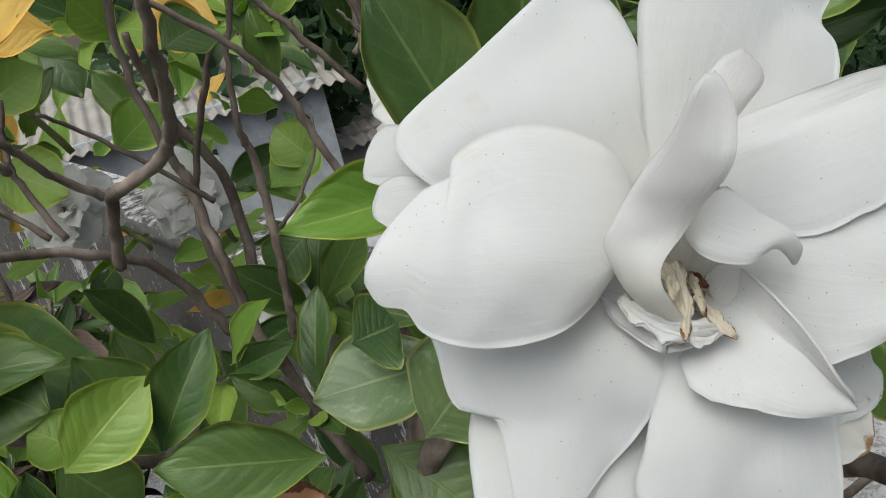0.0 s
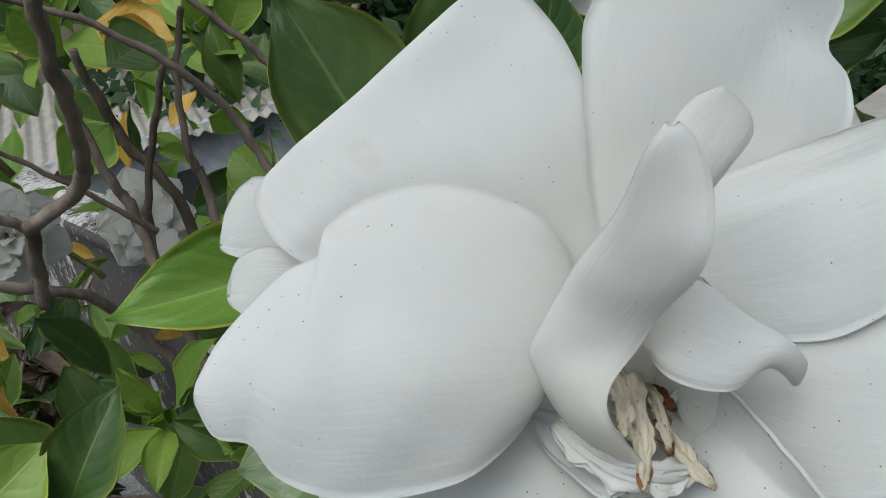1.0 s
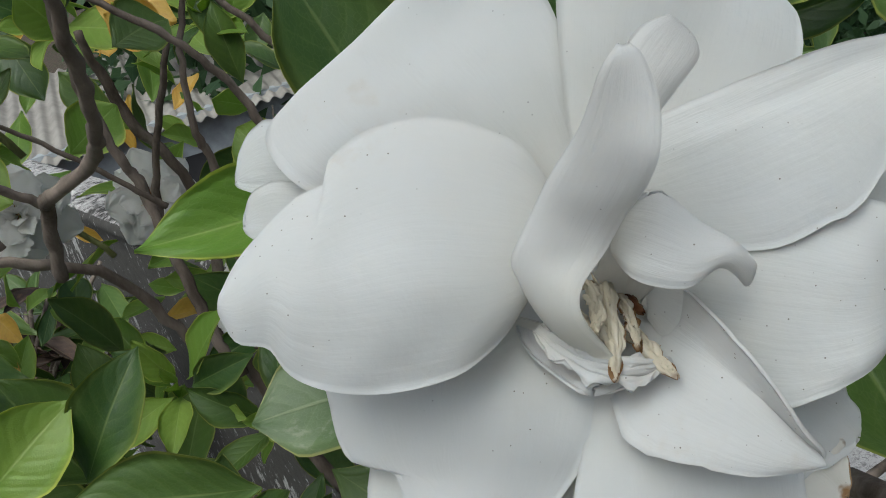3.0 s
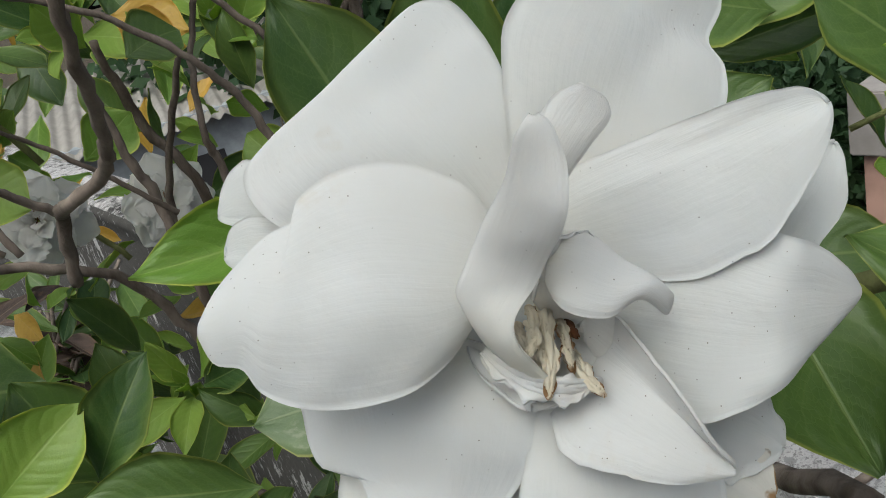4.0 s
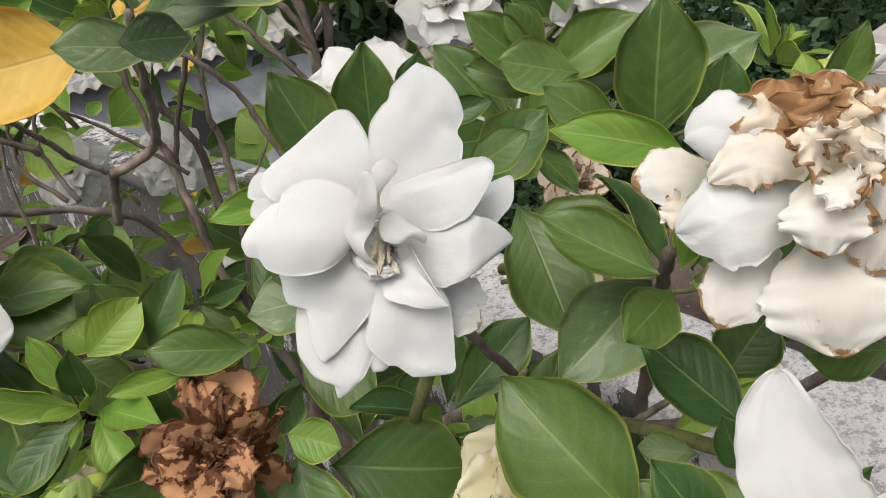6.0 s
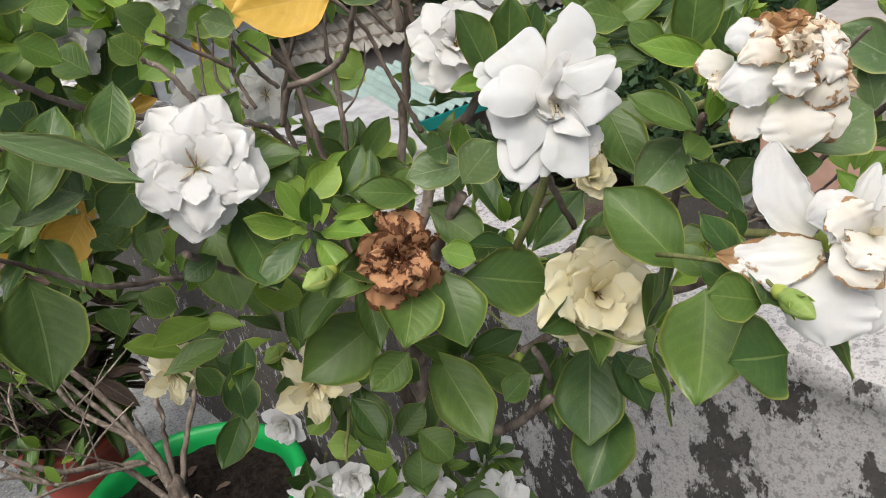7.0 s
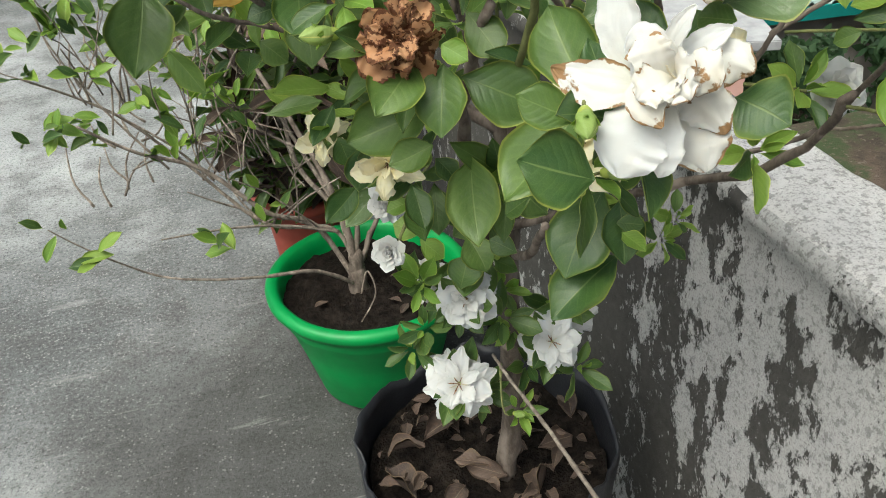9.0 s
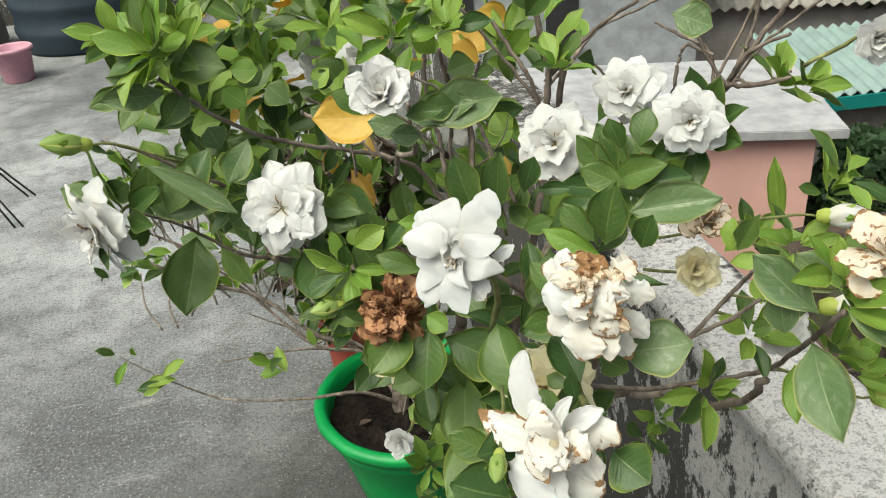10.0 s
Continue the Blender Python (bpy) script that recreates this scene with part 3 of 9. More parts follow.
def smooth_path(points, n, wob=0.0, seed=0):
    rng = random.Random(seed)
    P = np.array(points, float)
    s = np.linspace(0, 1, n)
    Q = np.stack([ease(P[:, k], s) for k in range(3)], -1)
    if wob:
        for i in range(1, n - 1):
            Q[i] += [rng.uniform(-wob, wob) for _ in range(3)]
    return [Vector(q) for q in Q]


def stem(name, parent, points, r0, r1, mat, n=14, wob=0.0, seed=0, sides=7, label="", knots=True):
    path = smooth_path(points, n, wob, seed)
    rng = random.Random(seed + 5)
    radii = [r0 + (r1 - r0) * i / (n - 1) for i in range(n)]
    if knots:
        radii = [r * (1 + (0.14 if rng.random() < 0.2 else rng.uniform(-0.05, 0.05))) for r in radii]
    v, f = tube_points(path, radii, sides)
    return part_mesh(name, mesh_of(name, v, f, mat), parent, None, label)


# ---- the terrace ----
floor_bm = box(bmesh.new(), (-6.0, -3.0, -0.18), (0.0, 8.0, 0.0))
tagged(part("floor", floor_bm, FLOOR, None), "weathered grey cement screed floor of a roof terrace", "floor", kind="structure")


def parapet():
    """The parapet beside the shrub: a rounded, worn profile run along y."""
    prof = [(0.0, -0.18), (0.0, 0.2), (0.0, 0.45), (0.0, 0.6), (0.0, 0.7), (0.0, 0.8), (0.0, 0.86), (0.0, 0.895), (-0.004, 0.9), (-0.004, 0.916), (0.003, 0.926), (0.014, 0.931), (0.05, 0.934), (0.1, 0.933), (0.14, 0.93), (0.15, 0.924), (0.153, 0.91), (0.153, 0.7), (0.153, -0.18)]
    ys = np.concatenate([np.linspace(-3, -0.6, 20), np.linspace(-0.56, 1.4, 130), np.linspace(1.5, 8, 40)])
    k = len(prof)
    verts = []
    for y in ys:
        for i, (x, z) in enumerate(prof):
            p = Vector((x * 6, y * 11, z * 11))
            amp = 0.0035 if 8 <= i <= 16 else 0.0018
            verts.append((x + amp * noise.noise(p), y, z + (amp * 1.3 * noise.noise(p * 1.7 + Vector((4, 4, 4))) if i > 6 and i < 17 else 0)))
    faces, idx = [], []
    for j in range(len(ys) - 1):
        for i in range(k - 1):
            a = j * k + i
            faces.append((a, a + k, a + k + 1, a + 1))
            idx.append(1 if 10 <= i <= 15 else 0)
    faces.append(tuple(range(k)))
    faces.append(tuple(range(len(verts) - k, len(verts)))[::-1])
    idx += [0, 0]
    ob = new("wall_east", mesh_of("wall_east", verts, faces, [WALL, COPING], index=idx))
    tagged(ob, "cement parapet wall with black flaking algae stains and a pale worn top", "parapet wall", kind="structure")


parapet()
for nm, lo, hi in (("wall_north", (-6.0, 8.0, -0.18), (0.15, 8.15, 0.93)), ("wall_west", (-6.15, -3.0, -0.18), (-6.0, 8.15, 0.93)), ("wall_south", (-6.15, -3.15, -0.18), (0.15, -3.0, 0.93))):
    tagged(part(nm, box(bmesh.new(), lo, hi, 0.01), WALL, None), "plain cement parapet wall of the terrace", "parapet wall", kind="structure")
tagged(part("building_below", box(bmesh.new(), (-6.1, -3.1, -3.6), (0.12, 8.1, -0.19)), TAN_WALL, None), "rendered house below the terrace", "house", kind="structure")
gb = bmesh.new()
bmesh.ops.create_grid(gb, x_segments=24, y_segments=24, size=900, matrix=Matrix.Translation((0, 0, -3.6)))
tagged(part("ground", gb, EARTH, None), "bare earth far below the terrace", "ground", kind="structure")


# ---- neighbouring houses ----
def turned(at, deg):
    return Matrix.Translation(at) @ Matrix.Rotation(radians(deg), 4, "Z")


def corrugated(w, d, pitch, amp, drop, mat, name, parent, m, label=""):
    n = int(w / pitch * 8)
    xs = np.linspace(0, w, n)
    rows = 4
    verts, faces = [], []
    for lay in (0, 1):
        for r in range(rows):
            for x in xs:
                verts.append((x, d * r / (rows - 1), amp * math.sin(x / pitch * 2 * math.pi) + drop * r / (rows - 1) - 0.006 * lay))
        faces += grid_faces(rows, n, lay * rows * n, lay == 1)
    ob = part_mesh(name, mesh_of(name, verts, faces, mat), parent, m, label)
    return ob


def pink_house():
    m = turned((4.64, 5.92, 0), -19)
    h = thing("pink_house", (4.0, 7.0, -3.6), "pink rendered outbuilding with a flat pale slab roof", "house")
    body = part("wall", box(bmesh.new(), (-4.6, 0.14, -3.6), (-0.25, 2.2, -1.56)), PINK_WALL, h)
    body.matrix_world = m
    roof = part("roof", box(bmesh.new(), (-4.8, 0.0, -1.56), (0.0, 2.35, -1.46), 0.01), SLAB, h, "pale cement slab roof with thin eaves")
    roof.matrix_world = m


def far_house():
    m = turned((6.25, 7.62, 0), -6)
    h = thing("shed", (5.5, 9.5, -3.6), "shed with a green corrugated sheet roof and teal fascia", "shed")
    b = part("wall", box(bmesh.new(), (-0.6, 0.3, -3.6), (6, 1.6, -2.0)), TAN_WALL, h)
    b.matrix_world = m
    f = part("fascia", box(bmesh.new(), (-0.75, -0.03, -2.02), (6.2, 0.0, -1.86)), TEAL, h, "teal painted fascia board")
    f.matrix_world = m
    corrugated(6.9, 1.8, 0.16, 0.028, 0.30, ROOF_GREEN, "roof", h, m @ Matrix.Translation((-0.75, 0, -1.84)), "grey-green corrugated roof sheet")
    g = thing("grey_house", (3.5, 13.0, -3.6), "grey-blue rendered house with a weathered corrugated roof", "house")
    m2 = turned((1.6, 12.4, 0), -17)
    w = part("wall", box(bmesh.new(), (-1.5, 0, -3.6), (4.4, 4, -0.4)), BLUE_WALL, g)
    w.matrix_world = m2
    for x in (0.5, 2.1):
        o = part("window", box(bmesh.new(), (x, -0.03, -2.0), (x + 0.5, 0.02, -1.0)), DARK_GAP, g, "dark window opening")
        o.matrix_world = m2
        fr = part("frame", box(bmesh.new(), (x - 0.06, -0.05, -2.08), (x + 0.56, -0.03, -2.0)), SLAB, o)
        fr.matrix_world = m2
    corrugated(6.5, 4.2, 0.2, 0.03, 0.9, ROOF_PALE, "roof", g, m2 @ Matrix.Translation((-1.7, -0.3, -0.5)))
    k = thing("pale_roof_house", (8, 13.5, -3.6), "low house with a long weathered corrugated roof", "house")
    m3 = turned((5.9, 11.9, 0), -19)
    w = part("wall", box(bmesh.new(), (0, 0, -3.6), (8, 4, -1.7)), TAN_WALL, k)
    w.matrix_world = m3
    corrugated(8.6, 4.6, 0.2, 0.03, 1.0, ROOF_PALE, "roof", k, m3 @ Matrix.Translation((-0.3, -0.3, -1.7)))
    for i in range(9):
        c = part("roof_batten", box(bmesh.new(), (-0.3, 0.1 + i * 0.5, -1.60 + i * 0.109), (8.3, 0.16 + i * 0.5, -1.57 + i * 0.109)), GREYTWIG, k)
        c.matrix_world = m3


def salmon_house():
    h = thing("salmon_house", (6.0, 0.4, -3.6), "low salmon rendered house with a grey cement parapet band", "house")
    m = turned((4.55, 2.45, 0), 4)
    for nm, lo, hi, mat in (("wall", (0, -6, -3.6), (3.5, 0, -0.62), ORANGE_WALL), ("parapet", (-0.06, -6.06, -0.62), (3.56, 0.06, -0.2), TAN_WALL)):
        o = part(nm, box(bmesh.new(), lo, hi, 0.012), mat, h)
        o.matrix_world = m
    for y in (-1.0, -2.6):
        o = part("vent", box(bmesh.new(), (-0.02, y - 0.16, -0.95), (0.03, y + 0.16, -0.72)), DARK_GAP, h, "dark vent opening")
        o.matrix_world = m
    w = thing("boundary_wall", (2.9, 1.5, -3.6), "low mossy boundary wall with a dark weathered top", "wall")
    mm = turned((2.62, 0.4, 0), -13.9)
    o = part("wall", box(bmesh.new(), (0, -4, -3.6), (0.2, 2.1, -0.55), 0.012), MOSSWALL, w)
    o.matrix_world = mm
    o = part("coping", box(bmesh.new(), (-0.008, -4.02, -0.55), (0.208, 2.12, -0.50), 0.02), MOSSWALL, w, "dark weathered coping")
    o.matrix_world = mm
    yard = part("yard", box(bmesh.new(), (2.9, -6, -1.72), (4.55, 4.6, -1.6)), EARTH, None)
    tagged(yard, "brown earthy lower roof between the houses", "yard", kind="structure")


pink_house()
far_house()
salmon_house()


def far_tree(at, h, spread, seed, n=2000, size=0.15):
    rng = np.random.RandomState(seed)
    t = thing("tree", at, "dark green broadleaf tree beyond the houses", "tree", "trees beyond the houses")
    x0, y0, z0 = at
    stem("trunk", t, [(x0, y0, z0), (x0 + 0.1, y0, z0 + h * 0.4), (x0, y0 + 0.1, z0 + h * 0.8)], 0.18, 0.06, BARK, 8, 0.02, seed)
    d = rng.normal(size=(n, 3))
    d /= np.linalg.norm(d, axis=1, keepdims=True)
    lump = np.array([1 + 0.35 * noise.noise(Vector(v) * 2.3 + Vector((seed, 0, 0))) for v in d])
    rad = rng.uniform(0.55, 1.0, n) ** 0.6 * lump
    c = np.array([x0, y0, z0 + h * 0.62]) + d * rad[:, None] * np.array([spread, spread, h * 0.42])
    verts, faces, uvs = [], [], []
    for p in c:
        a = rng.normal(size=3)
        a /= np.linalg.norm(a)
        b = np.cross(a, rng.normal(size=3))
        b /= np.linalg.norm(b)
        s = rng.uniform(size, 2 * size)
        k = len(verts)
        verts += [p - a * s, p + b * s * 0.5 + a * 0.1 * s, p + a * s, p - b * s * 0.5 + a * 0.1 * s]
        uvs += [(0.5, 0), (1, 0.5), (0.5, 1), (0, 0.5)]
        faces.append((k, k + 1, k + 2, k + 3))
    part_mesh("crown", mesh_of("crown", verts, faces, TREE_LEAF, uvs), t)


for i in range(22):
    az = 24 + i * 3.6
    r = 15.5 + (i * 7 % 5) * 1.6
    far_tree((math.sin(radians(az)) * r, math.cos(radians(az)) * r, -3.6), 5.8 + (i * 3 % 4) * 0.9, 2.9, 40 + i)
for i, (x, y, h, s) in enumerate(((7.6, 6.6, 2.6, 1.0), (8.2, 5.0, 2.5, 1.2), (9.0, 3.6, 3.6, 1.5), (10.0, 1.5, 4.0, 1.8), (9.5, 5.5, 3.6, 1.6))):
    far_tree((x, y, -3.6), h, s, 80 + i, 5200, 0.06)
far_tree((5.32, 6.35, -3.6), 1.85, 0.62, 90, 3600, 0.045)


# ---- things on the terrace ----
def lathe(prof, n=64, wob=0.0, seed=0):
    """Rings (radius, height), open at both ends unless a radius is zero."""
    verts, faces = [], []
    for r, z in prof:
        for k in range(n):
            t = 2 * math.pi * k / n
            rr = r * (1 + wob * noise.noise(Vector((math.cos(t) * 3 + seed, math.sin(t) * 3, z * 14))))
            verts.append((rr * math.cos(t), rr * math.sin(t), z + wob * 0.3 * r * noise.noise(Vector((math.cos(t) * 4, math.sin(t) * 4 + seed, z * 9)))))
    for i in range(len(prof) - 1):
        for k in range(n):
            a, b = i * n + k, i * n + (k + 1) % n
            faces.append((a, b, b + n, a + n))
    return verts, faces


def soil_disc(name, r, z, parent, at, seed):
    rings = 30
    n = 90
    verts, faces = [(0, 0, z)], []
    for i in range(1, rings + 1):
        for k in range(n):
            t = 2 * math.pi * k / n
            x, y = r * i / rings * math.cos(t), r * i / rings * math.sin(t)
            verts.append((x, y, z + 0.018 * noise.noise(Vector((x * 22 + seed, y * 22, 0))) + 0.012 * abs(noise.noise(Vector((x * 75, y * 75, seed)))) + 0.006 * noise.noise(Vector((x * 170, y * 170, seed)))))
    for k in range(n):
        faces.append((0, 1 + k, 1 + (k + 1) % n))
    for i in range(rings - 1):
        for k in range(n):
            a, b = 1 + i * n + k, 1 + i * n + (k + 1) % n
            faces.append((a, a + n, b + n, b))
    return part_mesh(name, mesh_of(name, verts, faces, SOIL), parent, Matrix.Translation(at), "dark crumbly potting soil")


def round_pot(name, at, R, H, mat, label, soil, seed):
    p = thing(name, at, label, "plant pot")
    b = R * 0.62
    prof = [(0.001, 0.0), (b - 0.01, 0.0), (b, 0.012), (b + (R - 0.03 - b) * 0.45, H * 0.42), (R - 0.034, H * 0.74), (R - 0.03, H * 0.755), (R - 0.026, H * 0.8), (R - 0.022, H - 0.035), (R - 0.006, H - 0.032), (R, H - 0.02), (R, H - 0.006), (R - 0.008, H), (R - 0.022, H + 0.001), (R - 0.030, H - 0.006), (R - 0.034, H - 0.03), (R - 0.042, H * 0.7), (b - 0.01, 0.03), (0.001, 0.028)]
    v, f = lathe(prof, 72, 0.012, seed)
    part_mesh("pot_wall", mesh_of(name, v, f, mat), p, Matrix.Translation(at))
    soil_disc("soil", R - 0.036, soil, p, at, seed)
    return p


GREEN_POT_AT, BAG_AT, RED_POT_AT = (-0.313, 1.145, 0.0), (-0.290, 0.372, 0.0), (-0.395, 1.64, 0.0)
round_pot("green_pot", GREEN_POT_AT, 0.242, 0.31, GREEN_PLASTIC, "bright green plastic flower pot with a rolled rim, full of soil", 0.262, 3)
round_pot("red_pot", RED_POT_AT, 0.142, 0.30, TERRACOTTA, "faded red plastic flower pot standing behind the green one", 0.27, 8)


def grow_bag():
    g = thing("grow_bag", BAG_AT, "tall black plastic grow bag with a crumpled open rim", "grow bag")
    R = 0.19
    prof = [(0.001, 0.0), (R * 0.86, 0.0), (R * 0.93, 0.03), (R * 0.96, 0.2), (R * 0.95, 0.36), (R * 0.98, 0.47), (R * 0.995, 0.51), (R * 1.0, 0.528), (R * 0.985, 0.53), (R * 0.965, 0.51), (R * 0.94, 0.45), (R * 0.9, 0.1), (0.001, 0.08)]
    v, f = lathe(prof, 96, 0.05, 5)
    out = []
    for x, y, z in v:
        t = math.atan2(y, x)
        if z > 0.44:
            k = (z - 0.44) / 0.09
            z += k * (0.012 * math.sin(t * 5 + 1) + 0.01 * noise.noise(Vector((math.cos(t) * 9, math.sin(t) * 9, 1))))
            s = 1 + k * 0.035 * noise.noise(Vector((math.cos(t) * 6, math.sin(t) * 6, 7)))
            x, y = x * s, y * s
        out.append((x, y, z))
    part_mesh("bag_wall", mesh_of("bag_wall", out, f, BLACK_PLASTIC), g, Matrix.Translation(BAG_AT))
    soil_disc("soil", R * 0.93, 0.468, g, BAG_AT, 2)
    return g


grow_bag()
litter_rng = random.Random(11)
for i in range(95):
    t, r = litter_rng.uniform(0, 6.28), 0.16 * math.sqrt(litter_rng.random())
    c = Vector((BAG_AT[0] + r * math.cos(t), BAG_AT[1] + r * math.sin(t), 0.484 + litter_rng.uniform(0, 0.02)))
    a = litter_rng.uniform(0, 6.28)
    ln = litter_rng.uniform(0.012, 0.034) if i % 6 else litter_rng.uniform(0.045, 0.065)
    d = Vector((math.cos(a), math.sin(a), litter_rng.uniform(-0.15, 0.2))) * ln
    ob = new("fallen_leaf", LEAF_MESHES[("dry", i % 5)])
    ob.matrix_world = leaf_matrix(c - d * 0.5, c + d * 0.5, ln * litter_rng.uniform(0.45, 0.7), (litter_rng.uniform(-1, 1), litter_rng.uniform(-1, 1), 0.8)) @ Matrix.Diagonal((1, 1, litter_rng.uniform(0.8, 4.0), 1))
    tagged(ob, "dry brown fallen leaf lying on the soil", "fallen leaf", "leaf litter in the grow bag")
for i in range(7):
    t, r = litter_rng.uniform(0, 6.28), 0.17 * math.sqrt(litter_rng.random())
    c = Vector((GREEN_POT_AT[0] + r * math.cos(t), GREEN_POT_AT[1] + r * math.sin(t), 0.273))
    a = litter_rng.uniform(0, 6.28)
    d = Vector((math.cos(a), math.sin(a), 0.1)) * 0.035
    ob = new("fallen_leaf", LEAF_MESHES[("dry", i % 5)])
    ob.matrix_world = leaf_matrix(c - d * 0.5, c + d * 0.5, 0.018, (0.2, 0.1, 1))
    tagged(ob, "small dry leaf lying on the pot's soil", "fallen leaf", "leaf litter in the green pot")


def bucket():
    at = (-2.36, 5.95, 0.0)
    b = thing("bucket", at, "dusty pink plastic bucket standing on the terrace floor", "bucket")
    prof = [(0.001, 0.0), (0.10, 0.0), (0.104, 0.01), (0.135, 0.215), (0.15, 0.218), (0.152, 0.235), (0.142, 0.245), (0.130, 0.235), (0.096, 0.02), (0.001, 0.018)]
    v, f = lathe(prof, 40, 0.004, 3)
    part_mesh("bucket_wall", mesh_of("bucket_wall", v, f, PINK_PLASTIC), b, Matrix.Translation(at))
    path = [(at[0] + 0.15 * math.cos(t), at[1] - 0.05 * math.sin(t), 0.235 - 0.07 * math.sin(t)) for t in np.linspace(0, math.pi, 9)]
    stem("handle", b, path, 0.004, 0.004, PINK_PLASTIC, 16, knots=False)
    t = thing("water_tank", (-2.0, 7.0, 0.0), "dark slate-blue plastic water tank at the end of the terrace", "water tank")
    prof = [(0.001, 0.0), (0.52, 0.0), (0.55, 0.03)]
    for k in range(5):
        prof += [(0.55, 0.12 + k * 0.2), (0.565, 0.15 + k * 0.2), (0.565, 0.19 + k * 0.2), (0.55, 0.22 + k * 0.2)]
    prof += [(0.53, 1.12), (0.4, 1.2), (0.2, 1.235), (0.001, 1.24)]
    lid = lathe([(0.001, 1.241), (0.215, 1.241), (0.22, 1.25), (0.22, 1.29), (0.2, 1.305), (0.001, 1.315)], 40)
    part_mesh("lid", mesh_of("lid", lid[0], lid[1], TANK), t, Matrix.Translation((-2.0, 7.0, 0)))
    v, f = lathe(prof, 48)
    part_mesh("tank_wall", mesh_of("tank_wall", v, f, TANK), t, Matrix.Translation((-2.0, 7.0, 0)))
    c = thing("plant_crate", (-3.3, 7.0, 0.0), "pale grey cement tub standing beside the water tank", "tub")
    part("tub_wall", box(bmesh.new(), (-3.9, 6.6, 0.0), (-2.75, 7.4, 0.5), 0.02), TAN_WALL, c)
    s = thing("wire_stand", (-2.1, 3.5, 0.0), "thin dark wire plant stand on splayed rod legs", "plant stand")
    top = (-2.12, 3.48, 0.62)
    for x, y in ((-1.83, 3.64), (-1.81, 3.27), (-2.42, 3.42), (-2.15, 3.85)):
        for o in (0.0, 0.035):
            stem("leg", s, [(x + o, y, 0.0), ((x + top[0]) / 2 + o * 0.5, (y + top[1]) / 2, 0.32), (top[0] + (x - top[0]) * 0.35, top[1] + (y - top[1]) * 0.35, 0.62)], 0.005, 0.005, STEEL, 6, knots=False)
    ring = [(top[0] + 0.14 * math.cos(t), top[1] + 0.14 * math.sin(t), 0.62) for t in np.linspace(0, 2 * math.pi, 17)]
    stem("ring", s, ring, 0.005, 0.005, STEEL, 33, knots=False)


bucket()


# ---- the gardenia ----
SHRUB_AT = (-0.275, 0.335, 0.47)
shrub = thing("gardenia_shrub", SHRUB_AT, "double white gardenia shrub in bloom, with glossy leaves and fading flowers", "shrub")
HEART = Vector((-0.28, 0.36, 1.12))
VIEW = Vector((-0.62, -0.42, 1.5))
leaf_count = [0]


def leaf(base, tip, width, kind="leaf", facing=None, twist=None):
    i = leaf_count[0]
    leaf_count[0] += 1
    b, t = Vector(base), Vector(tip)
    n = facing or ((VIEW - (b + t) * 0.5).normalized() + Vector((0, 0, 0.35)))
    rng = random.Random(i)
    ob = part_mesh("leaf", LEAF_MESHES[(kind, i * 7 % 5)], shrub, leaf_matrix(b, t, width, n, rng.uniform(-0.25, 0.25) if twist is None else twist))
    if kind == "yellow":
        tagged(ob, "yellowed dying leaf")
    return ob


stem("trunk", shrub, [SHRUB_AT, (-0.262, 0.335, 0.62), (-0.27, 0.33, 0.78), (-0.262, 0.345, 0.92), (-0.272, 0.35, 1.04)], 0.016, 0.0105, BARK, 26, 0.002, 2, 10)
stem("limb", shrub, [(-0.268, 0.332, 0.86), (-0.33, 0.28, 0.98), (-0.36, 0.2, 1.12), (-0.36, 0.12, 1.24)], 0.0085, 0.004, BARK, 20, 0.003, 5)
stem("limb", shrub, [(-0.265, 0.342, 0.95), (-0.2, 0.25, 1.05), (-0.22, 0.12, 1.14), (-0.29, 0.02, 1.22)], 0.0075, 0.0036, BARK, 20, 0.003, 6)
stem("limb", shrub, [(-0.27, 0.348, 1.02), (-0.36, 0.4, 1.1), (-0.44, 0.38, 1.18), (-0.5, 0.3, 1.25)], 0.0075, 0.0034, BARK, 20, 0.003, 7)
stem("limb", shrub, [(-0.27, 0.348, 1.03), (-0.2, 0.33, 1.16), (-0.16, 0.26, 1.28)], 0.0075, 0.0034, BARK, 18, 0.003, 8)
stem("limb", shrub, [(-0.27, 0.34, 0.9), (-0.16, 0.2, 1.0), (-0.15, 0.05, 1.1), (-0.17, -0.04, 1.2)], 0.006, 0.003, BARK, 18, 0.003, 9)
stem("branch", shrub, [(-0.451, 0.289, 1.311), (-0.456, 0.290, 1.320), (-0.464, 0.293, 1.337), (-0.473, 0.294, 1.346), (-0.480, 0.293, 1.351)], 0.0024, 0.0018, BARK, 30, 0.00066, 3)
stem("branch", shrub, [(-0.396, 0.274, 1.279), (-0.395, 0.256, 1.308), (-0.397, 0.232, 1.317), (-0.388, 0.204, 1.328), (-0.389, 0.181, 1.343), (-0.394, 0.161, 1.367), (-0.397, 0.141, 1.396)], 0.0026, 0.0018, BARK, 42, 0.00070, 4)
stem("branch", shrub, [(-0.393, 0.272, 1.308), (-0.409, 0.264, 1.324), (-0.423, 0.255, 1.342), (-0.436, 0.244, 1.357)], 0.0019, 0.0011, BARK, 24, 0.00053, 5)
stem("branch", shrub, [(-0.419, 0.285, 1.326), (-0.424, 0.280, 1.332), (-0.449, 0.282, 1.351), (-0.461, 0.279, 1.361), (-0.474, 0.275, 1.370)], 0.0018, 0.0011, BARK, 30, 0.00048, 6)
stem("branch", shrub, [(-0.409, 0.284, 1.295), (-0.416, 0.290, 1.322), (-0.416, 0.290, 1.334), (-0.411, 0.289, 1.352)], 0.0016, 0.0010, BARK, 24, 0.00044, 7)
